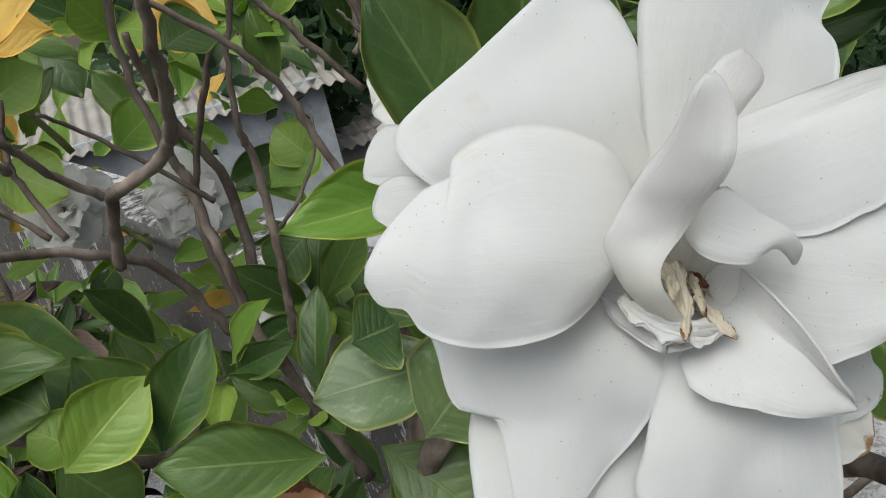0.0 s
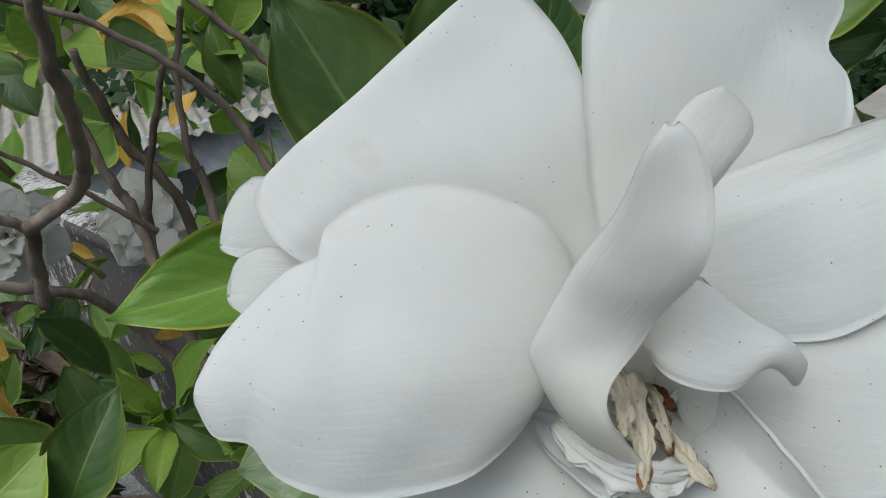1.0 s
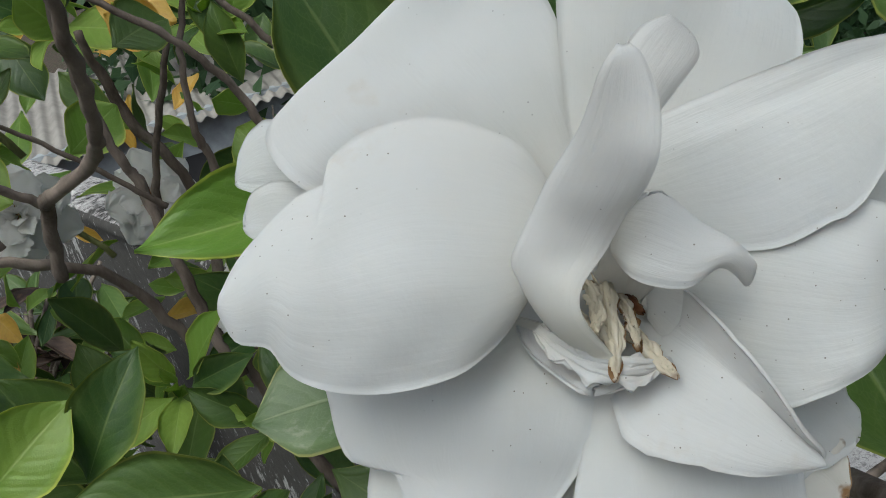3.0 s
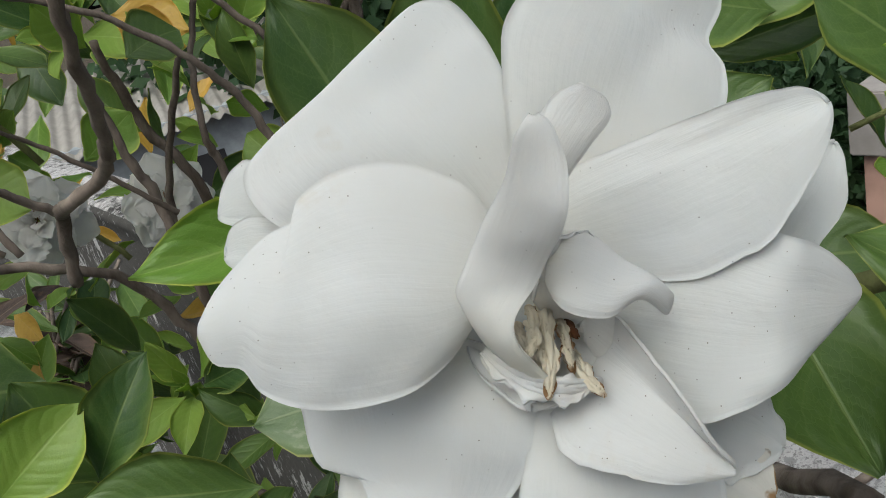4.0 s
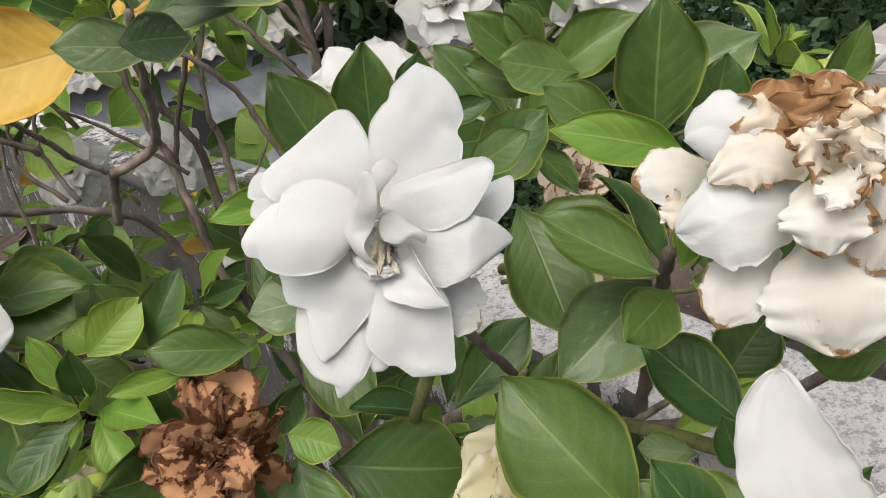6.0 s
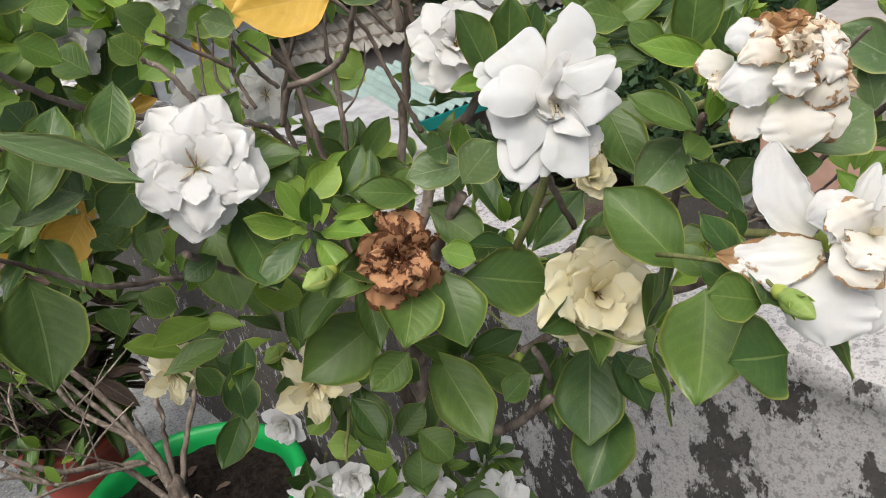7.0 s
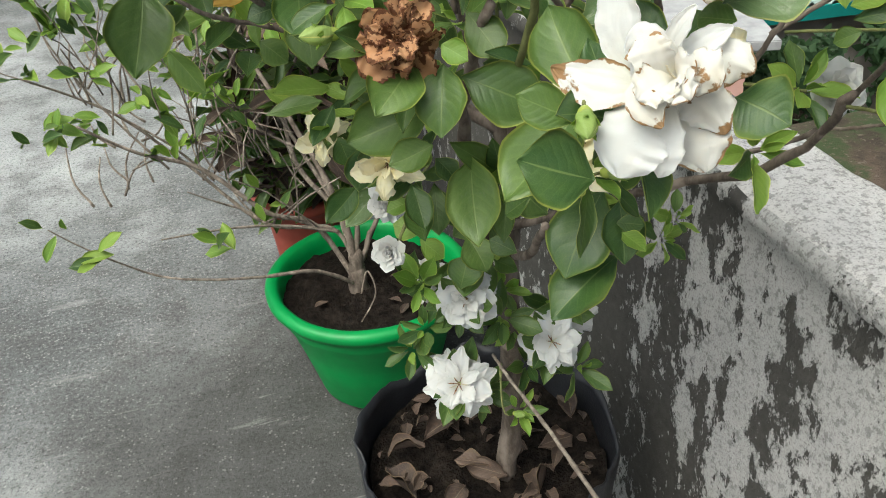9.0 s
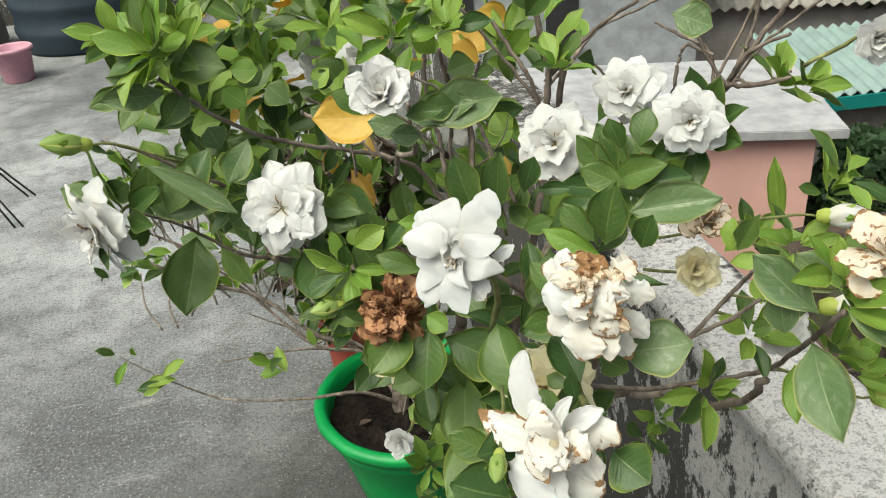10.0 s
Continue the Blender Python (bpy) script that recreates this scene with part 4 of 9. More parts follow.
stem("branch", shrub, [(-0.414, 0.286, 1.297), (-0.428, 0.293, 1.319), (-0.428, 0.293, 1.336), (-0.425, 0.292, 1.351)], 0.0014, 0.0008, BARK, 24, 0.00037, 8)
stem("branch", shrub, [(-0.331, 0.324, 1.184), (-0.333, 0.324, 1.207), (-0.336, 0.331, 1.248), (-0.338, 0.334, 1.286), (-0.344, 0.331, 1.306), (-0.349, 0.332, 1.347), (-0.348, 0.326, 1.382)], 0.0032, 0.0018, BARK, 42, 0.00088, 9)
stem("branch", shrub, [(-0.315, 0.321, 1.192), (-0.313, 0.321, 1.210), (-0.307, 0.326, 1.246), (-0.303, 0.330, 1.286), (-0.306, 0.329, 1.304), (-0.302, 0.328, 1.338), (-0.292, 0.322, 1.368)], 0.0029, 0.0014, BARK, 42, 0.00079, 10)
stem("branch", shrub, [(-0.280, 0.252, 1.237), (-0.290, 0.253, 1.265), (-0.302, 0.255, 1.294), (-0.313, 0.255, 1.326), (-0.328, 0.252, 1.346), (-0.353, 0.254, 1.370), (-0.386, 0.255, 1.387)], 0.0024, 0.0011, BARK, 42, 0.00066, 11)
stem("branch", shrub, [(-0.298, 0.337, 1.246), (-0.282, 0.334, 1.259), (-0.266, 0.334, 1.281), (-0.260, 0.337, 1.302)], 0.0012, 0.0006, BARK, 24, 0.00033, 12)
stem("branch", shrub, [(-0.341, 0.300, 1.283), (-0.361, 0.300, 1.306), (-0.385, 0.301, 1.331), (-0.400, 0.294, 1.343)], 0.0014, 0.0008, BARK, 24, 0.00037, 13)
stem("branch", shrub, [(-0.434, 0.304, 1.270), (-0.434, 0.309, 1.311), (-0.429, 0.309, 1.341), (-0.427, 0.306, 1.363)], 0.0014, 0.0007, BARK, 24, 0.00037, 14)
stem("branch", shrub, [(-0.239, 0.285, 1.331), (-0.250, 0.287, 1.338), (-0.258, 0.289, 1.350)], 0.0014, 0.0007, BARK, 18, 0.00040, 15)
stem("branch", shrub, [(-0.271, 0.332, 0.984), (-0.222, 0.364, 1.160), (-0.202, 0.353, 1.262), (-0.196, 0.338, 1.357)], 0.0054, 0.0034, BARK, 24, 0.00187, 16)
stem("branch", shrub, [(-0.383, 0.318, 1.097), (-0.463, 0.269, 1.181), (-0.527, 0.199, 1.249)], 0.0038, 0.0024, BARK, 18, 0.00106, 17)
stem("branch", shrub, [(-0.272, 0.374, 1.045), (-0.292, 0.414, 1.142), (-0.282, 0.425, 1.251), (-0.304, 0.431, 1.310), (-0.314, 0.423, 1.358)], 0.0045, 0.0024, BARK, 30, 0.00123, 18)
stem("branch", shrub, [(-0.299, 0.405, 1.140), (-0.310, 0.418, 1.227), (-0.307, 0.404, 1.278), (-0.285, 0.378, 1.346)], 0.0032, 0.0016, BARK, 24, 0.00088, 19)
stem("branch", shrub, [(-0.329, 0.086, 1.063), (-0.311, 0.161, 0.984), (-0.291, 0.248, 0.922)], 0.0036, 0.0052, BARK, 18, 0.00099, 20)
stem("branch", shrub, [(-0.338, 0.090, 1.113), (-0.304, 0.110, 1.051), (-0.289, 0.149, 0.992)], 0.0024, 0.0032, BARK, 18, 0.00066, 21)
stem("branch", shrub, [(-0.296, 0.079, 1.198), (-0.329, 0.067, 1.247), (-0.362, 0.047, 1.289)], 0.0024, 0.0019, BARK, 18, 0.00066, 22)
stem("branch", shrub, [(-0.290, 0.007, 1.207), (-0.304, -0.015, 1.264), (-0.325, -0.041, 1.308)], 0.0027, 0.0022, BARK, 18, 0.00075, 23)
stem("branch", shrub, [(-0.336, 0.355, 1.196), (-0.362, 0.350, 1.248), (-0.411, 0.337, 1.280), (-0.491, 0.321, 1.310), (-0.551, 0.301, 1.350), (-0.600, 0.280, 1.405)], 0.0029, 0.0018, BARK, 36, 0.00123, 24)
stem("branch", shrub, [(-0.461, 0.298, 1.169), (-0.512, 0.292, 1.194), (-0.561, 0.281, 1.216), (-0.607, 0.276, 1.258), (-0.642, 0.263, 1.285)], 0.0024, 0.0014, BARK, 30, 0.00092, 25)
stem("branch", shrub, [(-0.218, 0.337, 1.300), (-0.213, 0.345, 1.350), (-0.225, 0.359, 1.414), (-0.233, 0.360, 1.438)], 0.0037, 0.0027, BARK, 24, 0.00136, 26)
stem("branch", shrub, [(-0.215, 0.346, 1.328), (-0.160, 0.332, 1.384), (-0.125, 0.313, 1.411)], 0.0024, 0.0016, BARK, 18, 0.00097, 27)
stem("branch", shrub, [(-0.218, 0.348, 1.299), (-0.262, 0.366, 1.364), (-0.305, 0.375, 1.421)], 0.0022, 0.0016, BARK, 18, 0.00088, 28)
stem("branch", shrub, [(-0.165, 0.152, 1.299), (-0.141, 0.141, 1.345), (-0.128, 0.128, 1.377), (-0.104, 0.112, 1.426), (-0.094, 0.096, 1.458)], 0.0034, 0.0018, BARK, 30, 0.00092, 29)
stem("branch", shrub, [(-0.133, 0.120, 1.381), (-0.116, 0.110, 1.380), (-0.090, 0.095, 1.388)], 0.0024, 0.0016, BARK, 18, 0.00066, 30)
stem("branch", shrub, [(-0.133, 0.120, 1.381), (-0.144, 0.135, 1.402), (-0.153, 0.147, 1.429)], 0.0018, 0.0011, BARK, 18, 0.00048, 31)
stem("branch", shrub, [(-0.130, 0.120, 1.385), (-0.119, 0.110, 1.410), (-0.099, 0.090, 1.426)], 0.0021, 0.0014, BARK, 18, 0.00057, 32)
stem("branch", shrub, [(-0.250, 0.130, 1.085), (-0.190, 0.115, 1.078), (-0.122, 0.100, 1.085), (-0.091, 0.070, 1.112), (-0.120, 0.002, 1.183), (-0.155, -0.075, 1.268), (-0.161, -0.097, 1.297)], 0.0027, 0.0021, BARK, 40, 0.0007, 33)
stem("branch", shrub, [(-0.093, 0.074, 1.110), (-0.066, 0.050, 1.117), (-0.040, 0.020, 1.135), (-0.060, -0.005, 1.165)], 0.0016, 0.0013, BARK, 24, 0.0005, 89)
stem("branch", shrub, [(-0.246, -0.033, 1.231), (-0.238, -0.047, 1.264), (-0.217, -0.063, 1.309), (-0.221, -0.082, 1.331)], 0.0019, 0.0013, BARK, 24, 0.00053, 34)
stem("branch", shrub, [(-0.233, -0.028, 1.245), (-0.209, -0.049, 1.273), (-0.202, -0.065, 1.295)], 0.0019, 0.0013, BARK, 18, 0.00053, 35)
stem("branch", shrub, [(-0.558, 0.232, 1.312), (-0.601, 0.232, 1.342), (-0.629, 0.227, 1.363), (-0.649, 0.220, 1.375)], 0.0018, 0.0013, BARK, 24, 0.00048, 36)
stem("branch", shrub, [(-0.16, 0.26, 1.2), (-0.138, 0.219, 1.264), (-0.116, 0.223, 1.298), (-0.085, 0.224, 1.343), (-0.064, 0.226, 1.381), (-0.044, 0.226, 1.424)], 0.0024, 0.0014, BARK, 36, 0.0008, 80)
stem("branch", shrub, [(-0.097, 0.223, 1.322), (-0.071, 0.216, 1.342), (-0.062, 0.215, 1.355), (-0.039, 0.211, 1.384), (0.002, 0.194, 1.422)], 0.0021, 0.0012, BARK, 30, 0.0008, 81)
stem("branch", shrub, [(-0.067, 0.216, 1.348), (-0.048, 0.203, 1.345), (-0.024, 0.191, 1.357)], 0.0019, 0.0013, BARK, 18, 0.0008, 82)
stem("branch", shrub, [(-0.203, 0.371, 1.316), (-0.177, 0.369, 1.339), (-0.146, 0.367, 1.373), (-0.1, 0.353, 1.394), (-0.07, 0.345, 1.41)], 0.0024, 0.0014, BARK, 30, 0.0008, 83)
stem("branch", shrub, [(-0.18, 0.321, 1.358), (-0.16, 0.306, 1.338), (-0.148, 0.296, 1.324)], 0.0016, 0.0011, BARK, 18, 0.0008, 84)
stem("branch", shrub, [(-0.13, 0.26, 1.29), (-0.114, 0.255, 1.32), (-0.103, 0.263, 1.357), (-0.095, 0.264, 1.373), (-0.083, 0.256, 1.368), (-0.073, 0.25, 1.365)], 0.0024, 0.0013, BARK, 36, 0.0008, 85)
stem("branch", shrub, [(-0.067, 0.218, 1.356), (-0.052, 0.22, 1.389), (-0.044, 0.225, 1.43)], 0.0024, 0.0016, BARK, 18, 0.0008, 86)
stem("branch", shrub, [(-0.28, 0.314, 1.41), (-0.265, 0.301, 1.38), (-0.249, 0.287, 1.35), (-0.235, 0.29, 1.3)], 0.0021, 0.0024, BARK, 24, 0.0008, 87)
stem("branch", shrub, [(-0.066, 0.257, 1.33), (-0.067, 0.269, 1.362), (-0.092, 0.288, 1.378), (-0.112, 0.301, 1.389)], 0.0021, 0.0013, BARK, 24, 0.0008, 88)
stem("cane", shrub, [(-0.320, 0.249, 0.788), (-0.327, 0.171, 0.817), (-0.325, 0.073, 0.836), (-0.326, -0.031, 0.856)], 0.0017, 0.0023, GREYTWIG, 24, 0.00037, 70)


def basis(facing, spin=0.0):
    z = Vector(facing).normalized()
    x = Vector((0, 0, 1)).cross(z)
    if x.length < 1e-3:
        x = Vector((1, 0, 0))
    x.normalize()
    return Matrix((x, z.cross(x), z)).transposed().to_4x4() @ Matrix.Rotation(spin, 4, "Z")


NOM = 0.04
PETALS = {}


def petal_shapes(mat):
    """Five petal shapes of four centimetres for one material."""
    if mat.name not in PETALS:
        k = NOM
        sets = (
            ((0, 0, 0), (0, 0.5, 0.10), (0, 1, 0.0), (0.14, 0.28, 0.38, 0.40, 0.28), (0.14, 0.30, 0.40, 0.39, 0.26), dict(cup=-0.06, roll=0.10, blunt=0.46, square=2.0, ripple=0.22, dent=0.0016, notch=0.6, seed=1, crease=0.012)),
            ((0, 0, 0), (0.05, 0.5, 0.14), (0.02, 1, 0.03), (0.14, 0.30, 0.43, 0.46, 0.36), (0.12, 0.28, 0.39, 0.42, 0.32), dict(cup=0.10, roll=0.12, blunt=0.50, square=2.0, ripple=0.26, seed=2, crease=0.012)),
            ((0, 0, 0), (-0.05, 0.55, 0.12), (0.05, 1, 0.1), (0.1, 0.24, 0.33, 0.2), (0.12, 0.28, 0.34, 0.2), dict(cup=0.3, roll=0.1, blunt=0.5, ripple=0.25, seed=3, crease=0.02)),
            ((0, 0, 0), (0, 0.5, 0.16), (0.06, 1, -0.12), (0.12, 0.27, 0.37, 0.39, 0.28), (0.12, 0.30, 0.40, 0.39, 0.28), dict(cup=-0.08, roll=0.14, blunt=0.48, square=2.0, ripple=0.24, seed=4, dent=0.002, notch=0.35, crease=0.012)),
            ((0, 0, 0), (0, 0.5, 0.3), (0.1, 0.85, -0.15), (0.1, 0.24, 0.34, 0.3), (0.1, 0.3, 0.3, 0.26), dict(cup=0.5, roll=0.5, blunt=0.5, ripple=0.7, seed=5, waves=7.0, crease=0.07)),
            ((0, 0, 0), (0, 0.5, 0.12), (0, 1, -0.1), (0.09, 0.17, 0.24, 0.25, 0.16), (0.09, 0.17, 0.25, 0.22, 0.16), dict(cup=0.25, roll=0.2, blunt=0.6, square=1.6, ripple=0.35, seed=6, crease=0.03)),
        )
        made = []
        for r, c, t, l, rt, kw in sets:
            sc = lambda p: tuple(v * k for v in p)
            made.append(petal_mesh("petal", mat, 0.0006, sc(r), sc(c), sc(t), sc(l), sc(rt), nv=18, nu=15, **kw))
        PETALS[mat.name] = made
    return PETALS[mat.name]


def receptacle(r):
    return lathe([(0.0003, -0.5 * r), (0.12 * r, -0.48 * r), (0.17 * r, -0.3 * r), (0.13 * r, -0.1 * r), (0.2 * r, -0.06 * r), (0.1 * r, -0.03 * r), (0.0003, -0.03 * r)], 12)


def bloom(at, facing, radius, mat, whorls, label, seed, spin=0.0, inner=None, stalk=True, crumple=0.0, name="bloom", stamens=7):
    """A double flower: whorls of (petals, length, tilt in degrees, shapes)."""
    rng = random.Random(seed)
    m = Matrix.Translation(at) @ basis(facing, spin)
    v, f = receptacle(radius)
    b = part_mesh(name, mesh_of(name, v, f, CALYX), shrub, m, label)
    bpy.context.view_layer.update()
    for w, (count, ln, tilt, shapes) in enumerate(whorls):
        src = petal_shapes(inner if inner and w else mat)
        for k in range(count):
            az = 2 * math.pi * (k + 0.5 * (w % 2) + rng.uniform(-0.13, 0.13)) / count
            sc = radius / NOM * ln * rng.uniform(0.9, 1.08)
            tl = radians(tilt + rng.uniform(-9, 9) * (1 + 3 * crumple))
            q = m @ Matrix.Rotation(az, 4, "Z") @ Matrix.Translation((0, 0.05 * radius, 0.02 * radius * w)) @ Matrix.Rotation(tl, 4, "X") @ Matrix.Rotation(rng.uniform(-0.25, 0.25) * (1 + 3 * crumple), 4, "Y")
            part_mesh("petal", src[shapes[(k + w) % len(shapes)]], b, q @ Matrix.Diagonal((sc, sc, sc * rng.uniform(0.9, 1.15), 1)))
    for k in range(stamens):
        az = 2 * math.pi * k / max(stamens, 1) + rng.uniform(-0.4, 0.4)
        q = m @ Matrix.Translation((0, 0, 0.05 * radius)) @ Matrix.Rotation(az, 4, "Z") @ Matrix.Rotation(radians(rng.uniform(14, 50)), 4, "X")
        sc = radius / NOM * rng.uniform(0.26, 0.40)
        part_mesh("stamen", petal_shapes(STAMEN if k % 3 == 2 else WITHERED)[2], b, q @ Matrix.Diagonal((sc * 0.13, sc * 0.9, sc, 1)))
    if stalk:
        z = m.to_3x3() @ Vector((0, 0, 1))
        p0 = Vector(at) - z * 0.45 * radius
        p2 = p0 - z * 0.035 + (HEART - p0).normalized() * 0.05
        stem("twig", shrub, [p0, p0 - z * 0.03, p2], 0.0015, 0.002, TWIG, 10, 0.001, seed)
    return b


def whorl(at, facing, count, length, kind, seed, spread=62, back=0.012, width=0.46):
    """Leaves in a ring round a shoot."""
    rng = random.Random(seed)
    m = basis(facing, rng.uniform(0, 6))
    c = Vector(at) - (m.to_3x3() @ Vector((0, 0, 1))) * back
    young = max(2, count // 2) if kind == "fresh" else 2
    for k in range(count + young):
        inner = k >= count
        az = 2 * math.pi * (k + rng.uniform(-0.35, 0.35)) / (young if inner else count)
        el = radians((60 if inner else 90 - spread) + rng.uniform(-24, 24))
        d = m.to_3x3() @ Vector((math.cos(az) * math.cos(el), math.sin(az) * math.cos(el), math.sin(el)))
        ln = length * rng.uniform(0.65, 1.15) * (0.5 if inner else 1.0)
        n = m.to_3x3() @ Vector((-math.cos(az) * math.sin(el), -math.sin(az) * math.sin(el), math.cos(el)))
        b = c + d * 0.006
        leaf(b, b + d * ln, ln * width * rng.uniform(0.8, 1.15), "fresh" if inner else "leaf" if k % 3 == 1 else kind, n, rng.uniform(-0.6, 0.6))


OPEN = ((8, 1.0, -8, (0, 3, 1)), (6, 0.84, 8, (3, 0, 1)), (5, 0.60, 24, (1, 0, 3)))
LOOSE = ((6, 1.0, -16, (3, 0, 1)), (6, 0.88, 8, (1, 3, 0)), (5, 0.62, 34, (1, 2)), (3, 0.42, 62, (2, 4)))
LIMP = ((5, 1.0, -34, (5,)), (5, 0.95, 0, (5, 5, 2)), (4, 0.8, 38, (5, 2)), (3, 0.55, 64, (5, 2)))
STAR = ((8, 1.0, -12, (5, 3, 5)), (7, 0.86, 6, (5, 5, 0)), (5, 0.62, 26, (5, 1)))
BROAD = ((7, 1.0, 4, (1, 0, 3)), (7, 0.92, 22, (0, 1, 3)), (5, 0.74, 40, (1, 0)), (4, 0.5, 58, (2, 1)))
CUPPED = ((6, 1.0, 24, (1, 0)), (5, 0.9, 42, (1, 2)), (4, 0.75, 62, (2, 1)), (3, 0.6, 78, (2,)))
DEAD = ((8, 1.15, -5, (4, 1)), (8, 0.95, 30, (4, 3)), (8, 0.75, 55, (4,)), (6, 0.55, 75, (4,)))


# ---- the large bloom that the camera starts from ----
BLOOM_AT = Vector((-0.3962, 0.0, 1.3352))
BLOOM_TURN = Matrix(((0.7104, -0.6768, -0.1929), (0.4621, 0.2419, 0.8532), (-0.5308, -0.6953, 0.4846))).transposed().to_4x4()
bloom_m = Matrix.Translation(BLOOM_AT) @ BLOOM_TURN
_v, _f = lathe([(0.0004, -0.034), (0.0035, -0.033), (0.005, -0.026), (0.004, -0.020), (0.006, -0.0155), (0.004, -0.0135), (0.0004, -0.0132)], 16)
main_bloom = part_mesh("bloom", mesh_of("bloom", _v, _f, CALYX), shrub, bloom_m, "large fresh double white gardenia bloom with browning stamens")
bpy.context.view_layer.update()


def main_petal(root, ctrl, tip, left, right, mat=WHITE, **kw):
    """One petal of the large bloom, in millimetres from its heart; z points out of the flower."""
    sc = lambda p: tuple(v * 0.001 for v in p)
    for key in ("dent",):
        if key in kw:
            kw[key] *= 0.001
    if "lift" in kw:
        kw["lift"] = sc(kw["lift"])
    me = petal_mesh("stamen" if mat in (STAMEN, WITHERED) else "petal", mat, 0.00045, sc(root), sc(ctrl), sc(tip), sc(left), sc(right), nv=34, nu=27, **kw)
    part_mesh(me.name.split(".")[0], me, main_bloom, bloom_m)


def edge_petal(left, right, mat=WHITE, **kw):
    """One petal of the large bloom from its two edges."""
    part_mesh("petal", edge_petal_mesh("petal", mat, 0.0005, left, right, **kw), main_bloom, bloom_m)


edge_petal(((-9, -14, -12), (-24.9, -19, -13), (-25.5, -32.5, -12), (-22.3, -38.5, -12), (-19, -41.6, -12), (-14.6, -42.3, -12), (-13, -46.8, -13)), ((-2, -16, -12), (-1, -24, -11), (-2, -31, -11), (-5, -39.5, -11), (-7.4, -42.4, -11), (-9.5, -45, -12), (-12.4, -47, -13)), dome=1.4, wave=0.5, seed=11)
edge_petal(((-6, -14, -13), (-6, -26, -13), (-5, -34, -13), (-3, -39, -13)), ((4, -14, -13), (4, -26, -13), (3.5, -34, -13), (0, -38.5, -13)), dome=0.6, wave=0.5, seed=12)
main_petal((14.4, -12.2, -12), (20.9, -15.0, -10), (28.8, -18.0, -14), (3.1, 5.4, 5.8, 4.6), (3.1, 6.2, 6.6, 4.6), blunt=0.6, seed=13, ripple=0.15)
main_petal((14.5, -16.9, -13), (21.0, -20.4, -11), (27.5, -24.7, -15), (3.1, 4.7, 5.1, 3.9), (3.1, 5.4, 6.6, 4.7), blunt=0.6, seed=14, ripple=0.2, mat=AGED)
main_petal((25.1, 4.5, -9), (30.5, 11.0, -7), (34.9, 19.0, -9), (3.0, 4.5, 4.6, 3.0), (3.0, 4.5, 4.5, 3.0), blunt=0.55, seed=15)
main_petal((-26.9, 10.2, -6), (-33.8, 11.5, -5), (-40.6, 10.3, -6), (1.4, 2.5, 2.2, 2.0, 1.3), (2.9, 4.3, 5.4, 6.4, 4.3), blunt=0.82, seed=16)
main_petal((-26.4, 5.7, -4), (-33.2, 6.0, -3), (-38.9, 5.0, -4), (1.4, 2.5, 2.5, 2.8, 1.7), (2.1, 3.5, 4.1, 4.4, 3.5), blunt=0.82, seed=17)
edge_petal(((-3, 8, -2), (-4.6, 18, 0), (-5.2, 29.5, 2), (-2.4, 35.4, 2), (-0.1, 38, 2), (0.5, 41.4, 2), (3.5, 45.2, 1), (7.2, 49, 0)), ((6, 8, -2), (14.5, 13, -2), (20, 20.5, -3), (20.9, 26.6, -3), (19.3, 30.2, -3), (20.7, 35, -3), (18, 41.4, -3), (12.2, 47.4, -2)), dome=0.8, roll=0.15, wave=0.85, seed=18, flat=1.0)
edge_petal(((-9, 3, -5), (-7, 10, -4.5), (-3, 16, -3)), ((7, 2, -5), (9, 9, -4.5), (5, 16, -3)), dome=0.4, roll=0.1, wave=0.2, seed=50)
edge_petal(((-7, 4, -3), (-17, 4.5, -2), (-26, 6, -1), (-32.5, 9, 0), (-36, 13.4, 0), (-34.9, 16.8, 0), (-29, 21.6, 0), (-23.6, 26.6, 0)), ((-2, 9, -2), (-3.6, 18, -1), (-4.9, 25, 0), (-7, 29.6, 0), (-10, 33.6, 0), (-12.4, 35, 0), (-15.6, 34.2, 0), (-19.5, 30.6, 0)), dome=1.3, roll=0.15, wave=0.85, seed=19)
main_petal((-0.8, 7.7, -2), (13.6, 13.1, 4), (29.5, 20.3, 4), (4.1, 5.1, 5.2, 4.9, 4.6, 3.9, 2.7), (4.1, 8.1, 11.1, 11.8, 11.1, 7.1, 3.0), blunt=0.92, cup=-0.08, ripple=0.02, seed=20)
edge_petal(((3, 4, -2), (10, 9, -1), (18, 9.5, 0), (25.5, 6.4, 0), (29.4, 5.5, -1.5), (33.8, 3, -4), (35.8, 1.2, -6)), ((4, -5, -3), (8, -11, -3), (15.5, -14, -2), (20, -12.8, -1), (24.4, -10.2, -1), (29.4, -6, -3), (35.2, -0.6, -6)), dome=1.6, roll=0.15, wave=0.85, seed=21)
edge_petal(((-12, -4, -4), (-25, -5, -7), (-33, -6.6, -8), (-31, -13, -9), (-28.2, -20, -9.4), (-22.6, -21.8, -8), (-20.2, -32, -8), (-17.6, -36, -8)), ((-3, -6, -4), (-1.2, -9, -4), (-1, -14, -4), (-2.4, -19, -5), (-4.6, -23, -6), (-8.4, -27.6, -7), (-12.6, -33, -8), (-16.6, -36.4, -8)), dome=1.2, roll=0.15, wave=0.85, seed=22)
